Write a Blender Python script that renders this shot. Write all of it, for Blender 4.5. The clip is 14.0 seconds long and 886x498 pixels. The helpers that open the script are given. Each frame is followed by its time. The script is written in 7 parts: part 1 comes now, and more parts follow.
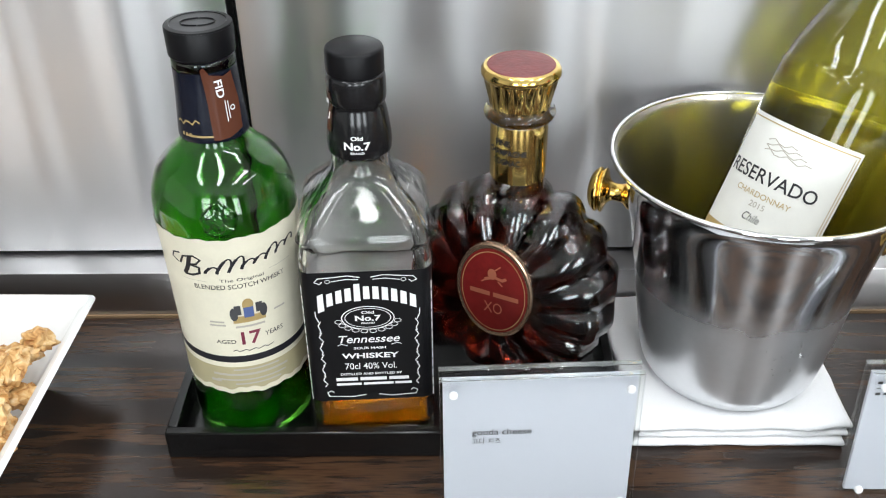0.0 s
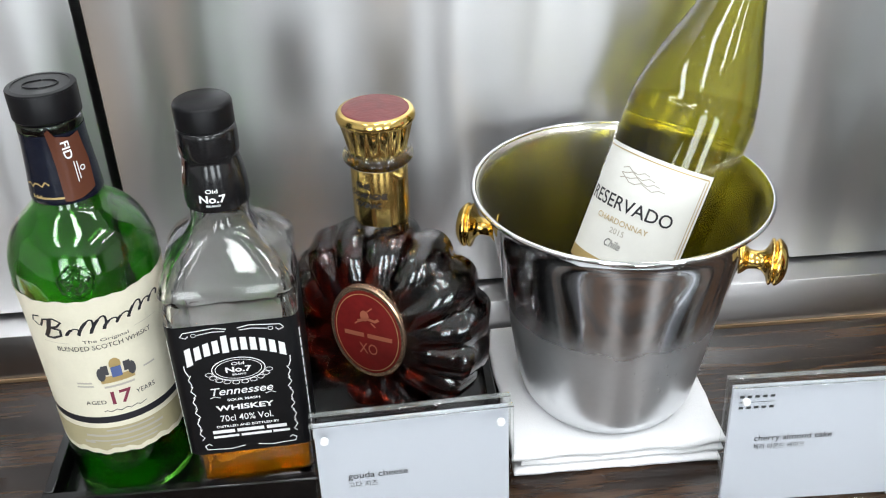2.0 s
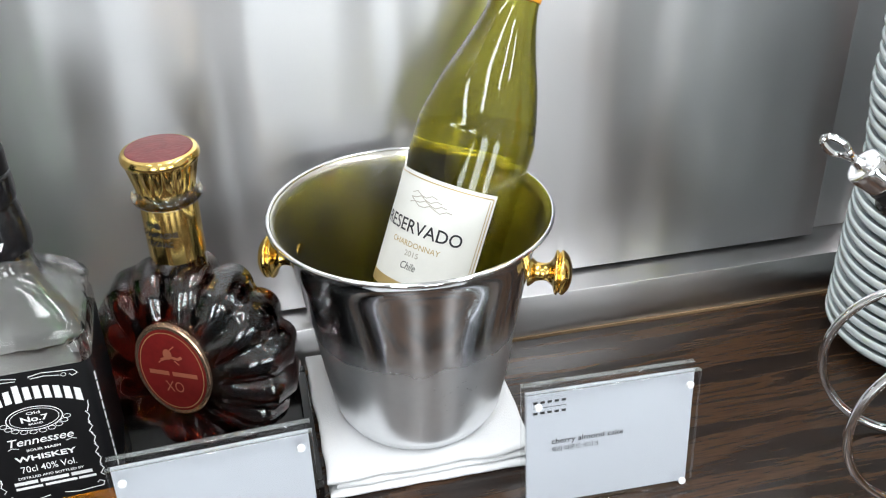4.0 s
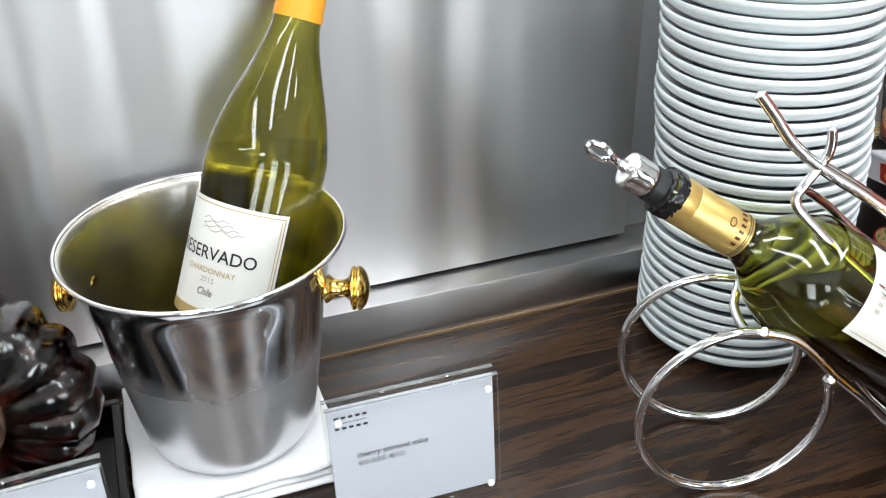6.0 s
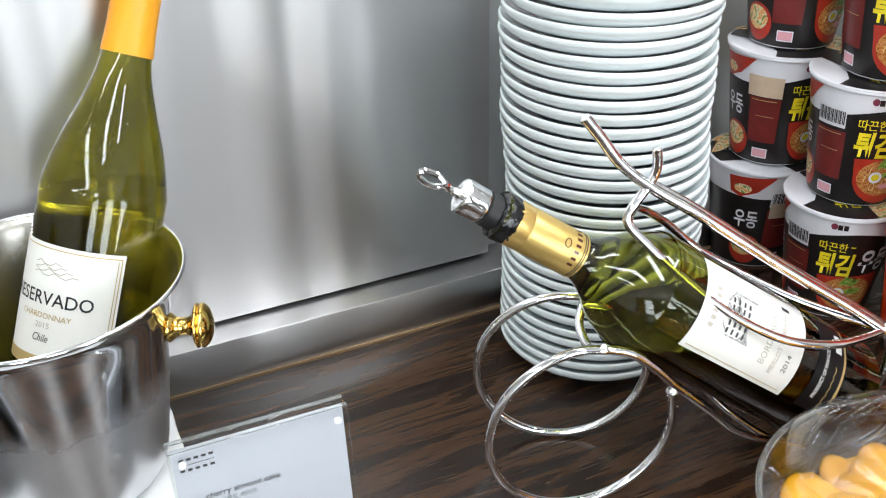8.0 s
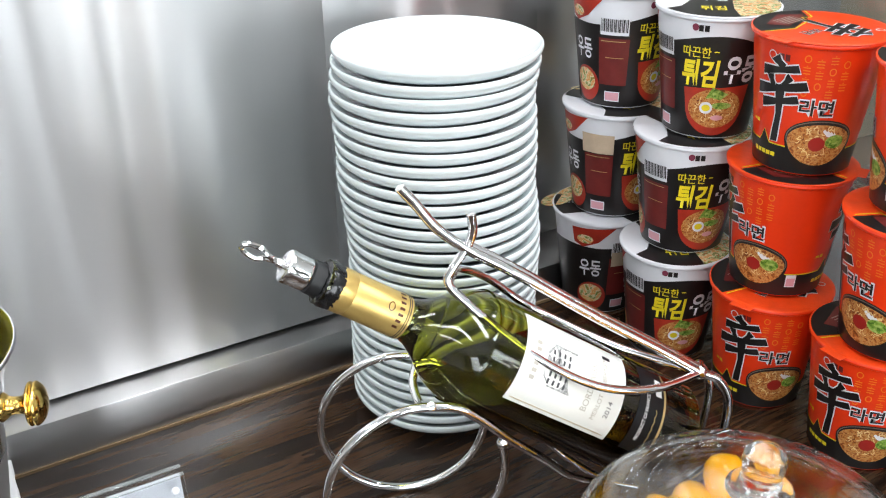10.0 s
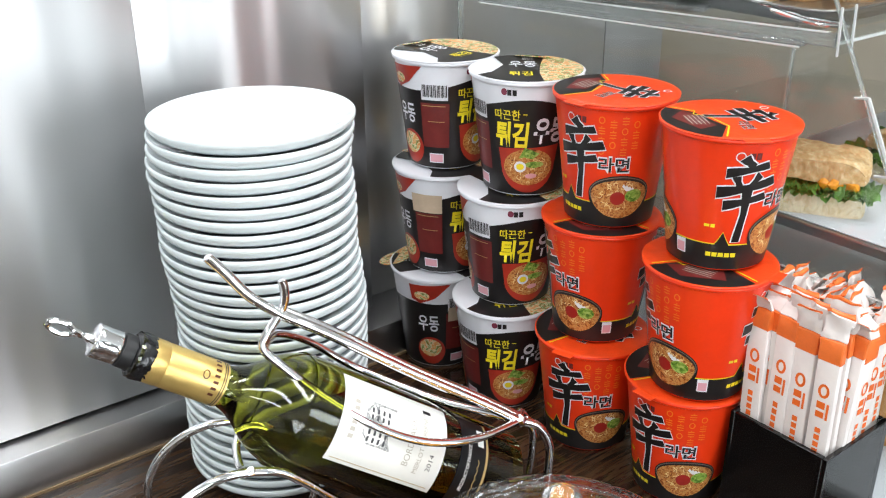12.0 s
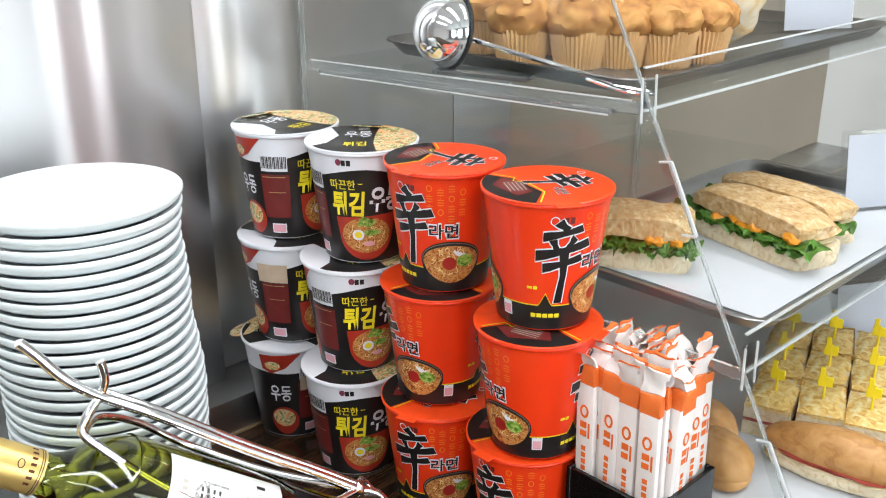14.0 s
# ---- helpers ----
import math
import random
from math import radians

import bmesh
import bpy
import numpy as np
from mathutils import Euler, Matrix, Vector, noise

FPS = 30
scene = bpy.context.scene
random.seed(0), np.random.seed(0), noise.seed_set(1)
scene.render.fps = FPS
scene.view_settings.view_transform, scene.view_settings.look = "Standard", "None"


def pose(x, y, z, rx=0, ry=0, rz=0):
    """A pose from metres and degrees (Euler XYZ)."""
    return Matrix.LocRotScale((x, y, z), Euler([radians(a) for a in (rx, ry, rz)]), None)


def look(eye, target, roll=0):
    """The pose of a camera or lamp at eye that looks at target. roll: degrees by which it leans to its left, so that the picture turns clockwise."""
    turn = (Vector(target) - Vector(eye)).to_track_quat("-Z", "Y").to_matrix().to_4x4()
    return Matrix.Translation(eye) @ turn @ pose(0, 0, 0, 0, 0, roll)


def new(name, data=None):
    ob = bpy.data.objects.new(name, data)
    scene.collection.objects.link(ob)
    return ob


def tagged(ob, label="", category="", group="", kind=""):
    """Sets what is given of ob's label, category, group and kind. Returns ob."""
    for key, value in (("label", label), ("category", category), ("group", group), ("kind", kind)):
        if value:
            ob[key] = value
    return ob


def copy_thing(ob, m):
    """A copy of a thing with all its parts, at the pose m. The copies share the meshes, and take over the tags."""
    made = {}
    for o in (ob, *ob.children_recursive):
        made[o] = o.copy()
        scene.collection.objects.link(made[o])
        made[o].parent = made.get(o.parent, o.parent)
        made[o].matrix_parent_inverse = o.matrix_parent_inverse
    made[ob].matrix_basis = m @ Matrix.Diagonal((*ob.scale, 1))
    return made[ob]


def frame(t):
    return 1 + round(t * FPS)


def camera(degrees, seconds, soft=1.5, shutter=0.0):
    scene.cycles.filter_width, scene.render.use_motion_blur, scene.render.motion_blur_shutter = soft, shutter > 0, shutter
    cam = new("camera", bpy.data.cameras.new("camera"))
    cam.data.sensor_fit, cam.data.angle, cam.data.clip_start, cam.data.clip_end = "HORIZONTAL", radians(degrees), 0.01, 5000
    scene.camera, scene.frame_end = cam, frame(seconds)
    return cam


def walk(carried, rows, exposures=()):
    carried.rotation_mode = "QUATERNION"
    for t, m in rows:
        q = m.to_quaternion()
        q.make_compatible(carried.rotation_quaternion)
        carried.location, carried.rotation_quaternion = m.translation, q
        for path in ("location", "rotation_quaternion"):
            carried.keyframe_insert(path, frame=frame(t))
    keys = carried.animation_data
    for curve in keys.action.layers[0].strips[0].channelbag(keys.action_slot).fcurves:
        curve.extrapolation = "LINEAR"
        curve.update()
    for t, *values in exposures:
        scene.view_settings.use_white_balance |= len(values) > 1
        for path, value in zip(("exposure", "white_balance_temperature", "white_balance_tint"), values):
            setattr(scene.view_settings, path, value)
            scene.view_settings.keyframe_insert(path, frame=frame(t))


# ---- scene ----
cam = camera(49.7, 14.0, 1.1)
PATH = [
    (0, (0.042, 0.1, 0.444), (0.027, 1.762, -0.669), -0.7),
    (0.5, (0.051, 0.1, 0.446), (0.058, 1.771, -0.653), -1.0),
    (1, (0.06, 0.101, 0.448), (0.101, 1.781, -0.637), -1.3),
    (1.5, (0.071, 0.1, 0.449), (0.145, 1.787, -0.623), -1.8),
    (2, (0.083, 0.098, 0.452), (0.204, 1.787, -0.612), -1.8),
    (2.5, (0.093, 0.095, 0.455), (0.261, 1.787, -0.598), -1.7),
    (3, (0.105, 0.089, 0.459), (0.341, 1.779, -0.586), -1.5),
    (3.2, (0.11, 0.087, 0.46), (0.377, 1.774, -0.581), -1.4),
    (5.3, (0.175, 0.059, 0.465), (0.666, 1.709, -0.553), -1.3),
    (5.5, (0.179, 0.057, 0.467), (0.696, 1.699, -0.55), -1.1),
    (6, (0.2, 0.054, 0.468), (0.76, 1.682, -0.55), -1.5),
    (6.5, (0.213, 0.057, 0.466), (0.821, 1.67, -0.548), -1.2),
    (7, (0.227, 0.056, 0.467), (0.877, 1.654, -0.545), -1.2),
    (7.5, (0.236, 0.05, 0.472), (0.93, 1.632, -0.537), -1.4),
    (7.7, (0.24, 0.047, 0.473), (0.946, 1.626, -0.533), -1.3),
    (9.8, (0.284, 0.003, 0.5), (1.163, 1.538, -0.434), -1.0),
    (10, (0.289, 0.001, 0.5), (1.189, 1.529, -0.424), -0.8),
    (10.5, (0.299, -0.011, 0.504), (1.25, 1.502, -0.395), -0.7),
    (11, (0.309, -0.023, 0.506), (1.316, 1.467, -0.368), -0.5),
    (11.5, (0.315, -0.033, 0.509), (1.375, 1.435, -0.341), -0.4),
    (12, (0.324, -0.043, 0.513), (1.438, 1.401, -0.31), -0.3),
    (12.5, (0.333, -0.05, 0.514), (1.494, 1.369, -0.284), -0.2),
    (13, (0.341, -0.062, 0.519), (1.55, 1.336, -0.245), -0.1),
    (13.5, (0.352, -0.073, 0.521), (1.602, 1.302, -0.216), -0.2),
    (14, (0.361, -0.082, 0.525), (1.658, 1.262, -0.189), -0.1),
]
walk(cam, [(t, look(eye, target, roll)) for t, eye, target, roll in PATH])

# ---- light ----
world = bpy.data.worlds.new("world")
scene.world = world
world.use_nodes = True
world.node_tree.nodes["Background"].inputs[0].default_value = (0.9, 0.95, 1.0, 1)
world.node_tree.nodes["Background"].inputs[1].default_value = 0.3
scene.view_settings.exposure = -0.56


def area_lamp(name, m, sx, sy, watts, color=(1, 1, 1)):
    d = bpy.data.lights.new(name, "AREA")
    d.shape, d.size, d.size_y, d.energy, d.color = "RECTANGLE", sx, sy, watts, color
    ob = new(name, d)
    ob.matrix_world = m
    return ob


CEIL = 1.55
STRIPS = [(-0.75, 0.18), (0.05, 0.18), (0.85, 0.18), (1.65, 0.18)]
for (x, y), watts in zip(STRIPS, (15, 18, 20, 20)):
    area_lamp("ceiling_lamp", pose(x, y - 0.35, CEIL - 0.03), 0.16, 1.3, watts * 1.03, (0.94, 0.975, 1.0))
for x, watts in ((-1.2, 34), (0.5, 38), (2.2, 40)):
    area_lamp("window_light", look((x, -3.25, 0.45), (x, 0, 0.45)), 0.8, 1.7, watts * 1.02, (0.87, 0.95, 1.0))


# ---- materials ----
def material(name, color, rough=0.5, metal=0.0, vary=0.0, scale=20.0, stretch=(1, 1, 1), bump=0.0, bump_scale=200.0, bump_depth=0.001, bump_detail=3, rough_vary=0.0, **more):
    """A principled surface whose colour, gloss and relief vary at two scales."""
    m = bpy.data.materials.new(name)
    m.use_nodes = True
    nt = m.node_tree
    p = nt.nodes["Principled BSDF"]
    p.inputs["Base Color"].default_value = (*color, 1)
    p.inputs["Roughness"].default_value = rough
    p.inputs["Metallic"].default_value = metal
    for key, value in more.items():
        p.inputs[key.replace("_", " ")].default_value = value
    if vary or bump or rough_vary:
        tc = nt.nodes.new("ShaderNodeTexCoord")
        mp = nt.nodes.new("ShaderNodeMapping")
        mp.inputs["Scale"].default_value = stretch
        nt.links.new(tc.outputs["Object"], mp.inputs["Vector"])

        def tex(sc, detail=4):
            n = nt.nodes.new("ShaderNodeTexNoise")
            n.inputs["Scale"].default_value, n.inputs["Detail"].default_value = sc, detail
            nt.links.new(mp.outputs["Vector"], n.inputs["Vector"])
            return n
        if vary:
            a = tex(scale)
            b = tex(scale * 9)
            mix = nt.nodes.new("ShaderNodeMath")
            mix.operation = "MULTIPLY_ADD"
            mix.inputs[1].default_value = 0.4
            nt.links.new(b.outputs["Fac"], mix.inputs[0])
            nt.links.new(a.outputs["Fac"], mix.inputs[2])
            ramp = nt.nodes.new("ShaderNodeValToRGB")
            ramp.color_ramp.elements[0].position, ramp.color_ramp.elements[1].position = 0.4, 1.0
            ramp.color_ramp.elements[0].color = (*[max(0, c * (1 - vary)) for c in color], 1)
            ramp.color_ramp.elements[1].color = (*[min(1, c * (1 + vary)) for c in color], 1)
            nt.links.new(mix.outputs[0], ramp.inputs[0])
            nt.links.new(ramp.outputs[0], p.inputs["Base Color"])
        if rough_vary:
            c = tex(scale * 2)
            mr = nt.nodes.new("ShaderNodeMapRange")
            mr.inputs["To Min"].default_value, mr.inputs["To Max"].default_value = max(0.01, rough - rough_vary), rough + rough_vary
            nt.links.new(c.outputs["Fac"], mr.inputs["Value"])
            nt.links.new(mr.outputs[0], p.inputs["Roughness"])
        if bump:
            c = tex(bump_scale, bump_detail)
            bn = nt.nodes.new("ShaderNodeBump")
            bn.inputs["Strength"].default_value, bn.inputs["Distance"].default_value = bump, bump_depth
            nt.links.new(c.outputs["Fac"], bn.inputs["Height"])
            nt.links.new(bn.outputs[0], p.inputs["Normal"])
    return m


def speckled(name, colors, scale, rough=0.5, bump=0.0, stretch=(1, 1, 1), kind="VORONOI"):
    """A surface of several colours in small patches (noodles, crumb, toppings)."""
    m = bpy.data.materials.new(name)
    m.use_nodes = True
    nt = m.node_tree
    p = nt.nodes["Principled BSDF"]
    p.inputs["Roughness"].default_value = rough
    tc = nt.nodes.new("ShaderNodeTexCoord")
    mp = nt.nodes.new("ShaderNodeMapping")
    mp.inputs["Scale"].default_value = stretch
    nt.links.new(tc.outputs["Object"], mp.inputs["Vector"])
    n = nt.nodes.new("ShaderNodeTexNoise")
    n.inputs["Scale"].default_value, n.inputs["Detail"].default_value, n.inputs["Distortion"].default_value = scale, 5, 0.8
    nt.links.new(mp.outputs["Vector"], n.inputs["Vector"])
    r = nt.nodes.new("ShaderNodeValToRGB")
    r.color_ramp.elements[0].position, r.color_ramp.elements[-1].position = 0.34, 0.66
    for k in range(1, len(colors) - 1):
        r.color_ramp.elements.new(0.34 + 0.32 * k / (len(colors) - 1))
    for e, c in zip(r.color_ramp.elements, colors):
        e.color = (*c, 1)
    nt.links.new(n.outputs["Fac"], r.inputs[0])
    nt.links.new(r.outputs[0], p.inputs["Base Color"])
    if bump:
        bn = nt.nodes.new("ShaderNodeBump")
        bn.inputs["Strength"].default_value, bn.inputs["Distance"].default_value = bump, 0.002
        nt.links.new(n.outputs["Fac"], bn.inputs["Height"])
        nt.links.new(bn.outputs[0], p.inputs["Normal"])
    return m


def glass(name, color, rough=0.0, ior=1.5, coat=0.0):
    return material(name, color, rough, Transmission_Weight=1.0, IOR=ior, Coat_Weight=coat, Coat_Roughness=0.02)



def wavy_glass(name, color, ior, coat, bump, bump_scale, depth):
    """Moulded bottle glass of slightly uneven thickness."""
    return material(name, color, 0.0, Transmission_Weight=1.0, IOR=ior, Coat_Weight=coat, Coat_Roughness=0.02, bump=bump, bump_scale=bump_scale, bump_depth=depth, bump_detail=1)


def thin_glass(name, color, gloss=0.5, base=0.035, rough=0.03):
    """Clear sheet or thin-walled glass: light passes straight on, and its gloss grows at grazing angles."""
    m = bpy.data.materials.new(name)
    m.use_nodes = True
    nt = m.node_tree
    nt.nodes.remove(nt.nodes["Principled BSDF"])
    tr = nt.nodes.new("ShaderNodeBsdfTransparent")
    tr.inputs[0].default_value = (*color, 1)
    gl = nt.nodes.new("ShaderNodeBsdfGlossy")
    gl.inputs["Roughness"].default_value = rough
    lw = nt.nodes.new("ShaderNodeLayerWeight")
    lw.inputs["Blend"].default_value = 0.5
    pw = nt.nodes.new("ShaderNodeMath")
    pw.operation = "POWER"
    pw.inputs[1].default_value = 4.0
    fr = nt.nodes.new("ShaderNodeMath")
    fr.operation = "MULTIPLY_ADD"
    fr.inputs[1].default_value = gloss
    fr.inputs[2].default_value = base
    mx = nt.nodes.new("ShaderNodeMixShader")
    nt.links.new(lw.outputs["Facing"], pw.inputs[0])
    nt.links.new(pw.outputs[0], fr.inputs[0])
    nt.links.new(fr.outputs[0], mx.inputs[0])
    nt.links.new(tr.outputs[0], mx.inputs[1])
    nt.links.new(gl.outputs[0], mx.inputs[2])
    nt.links.new(mx.outputs[0], nt.nodes["Material Output"].inputs[0])
    return m


def brushed_steel(name, color, rough, aniso, stretch, along, bump, bump_scale, depth):
    m = material(name, color, rough, 1.0, vary=0.05, scale=3, stretch=stretch, rough_vary=0.04, bump=bump, bump_scale=bump_scale, bump_depth=depth, bump_detail=2.0)
    p = m.node_tree.nodes["Principled BSDF"]
    p.inputs["Anisotropic"].default_value = aniso
    t = m.node_tree.nodes.new("ShaderNodeCombineXYZ")
    t.inputs[0].default_value, t.inputs[1].default_value, t.inputs[2].default_value = along
    m.node_tree.links.new(t.outputs[0], p.inputs["Tangent"])
    return m


def frosted_steel(name):
    """Polished steel whose lower part is dulled by condensation, with an uneven edge."""
    m = material(name, (0.72, 0.73, 0.745), 0.12, 1.0, vary=0.05, scale=25)
    nt = m.node_tree
    p = nt.nodes["Principled BSDF"]
    tc = nt.nodes.new("ShaderNodeTexCoord")
    sep = nt.nodes.new("ShaderNodeSeparateXYZ")
    nt.links.new(tc.outputs["Object"], sep.inputs[0])
    n = nt.nodes.new("ShaderNodeTexNoise")
    n.inputs["Scale"].default_value, n.inputs["Detail"].default_value = 45, 5
    nt.links.new(tc.outputs["Object"], n.inputs["Vector"])
    a = nt.nodes.new("ShaderNodeMath")
    a.operation = "MULTIPLY_ADD"
    a.inputs[1].default_value = 0.022
    nt.links.new(n.outputs["Fac"], a.inputs[0])
    nt.links.new(sep.outputs[2], a.inputs[2])
    mr = nt.nodes.new("ShaderNodeMapRange")
    mr.inputs["From Min"].default_value, mr.inputs["From Max"].default_value = 0.085, 0.105
    mr.inputs["To Min"].default_value, mr.inputs["To Max"].default_value = 0.30, 0.09
    nt.links.new(a.outputs[0], mr.inputs["Value"])
    nt.links.new(mr.outputs[0], p.inputs["Roughness"])
    mm = nt.nodes.new("ShaderNodeMapRange")
    mm.inputs["From Min"].default_value, mm.inputs["From Max"].default_value = 0.080, 0.108
    mm.inputs["To Min"].default_value, mm.inputs["To Max"].default_value = 0.84, 1.0
    nt.links.new(a.outputs[0], mm.inputs["Value"])
    nt.links.new(mm.outputs[0], p.inputs["Metallic"])
    return m


def wood(name):
    m = bpy.data.materials.new(name)
    m.use_nodes = True
    nt = m.node_tree
    p = nt.nodes["Principled BSDF"]
    tc = nt.nodes.new("ShaderNodeTexCoord")

    def noise_at(sx, sy, sc, det, dist=0.0):
        mp = nt.nodes.new("ShaderNodeMapping")
        mp.inputs["Scale"].default_value = (sx, sy, 1)
        mp.inputs["Rotation"].default_value = (0, 0, 0.02)
        nt.links.new(tc.outputs["Object"], mp.inputs["Vector"])
        n = nt.nodes.new("ShaderNodeTexNoise")
        n.inputs["Scale"].default_value, n.inputs["Detail"].default_value, n.inputs["Distortion"].default_value = sc, det, dist
        nt.links.new(mp.outputs["Vector"], n.inputs["Vector"])
        return n
    a = noise_at(1.2, 11, 5, 8, 0.7)
    b = noise_at(4, 60, 9, 5)
    c = noise_at(1, 2, 3, 2)
    add = nt.nodes.new("ShaderNodeMath")
    add.operation = "MULTIPLY_ADD"
    add.inputs[1].default_value = 0.35
    nt.links.new(b.outputs["Fac"], add.inputs[0])
    nt.links.new(a.outputs["Fac"], add.inputs[2])
    r = nt.nodes.new("ShaderNodeValToRGB")
    for k, (pos, col) in enumerate([(0.42, (0.004, 0.003, 0.0027)), (0.62, (0.019, 0.0100, 0.0062)), (0.74, (0.062, 0.030, 0.0145)), (0.86, (0.013, 0.0075, 0.0055))]):
        e = r.color_ramp.elements[k] if k < 2 else r.color_ramp.elements.new(pos)
        e.position, e.color = pos, (*col, 1)
    nt.links.new(add.outputs[0], r.inputs[0])
    nt.links.new(r.outputs[0], p.inputs["Base Color"])
    mr = nt.nodes.new("ShaderNodeMapRange")
    mr.inputs["To Min"].default_value, mr.inputs["To Max"].default_value = 0.10, 0.34
    nt.links.new(c.outputs["Fac"], mr.inputs["Value"])
    nt.links.new(mr.outputs[0], p.inputs["Roughness"])
    bn = nt.nodes.new("ShaderNodeBump")
    bn.inputs["Strength"].default_value, bn.inputs["Distance"].default_value = 0.38, 0.0006
    nt.links.new(add.outputs[0], bn.inputs["Height"])
    nt.links.new(bn.outputs[0], p.inputs["Normal"])
    return m


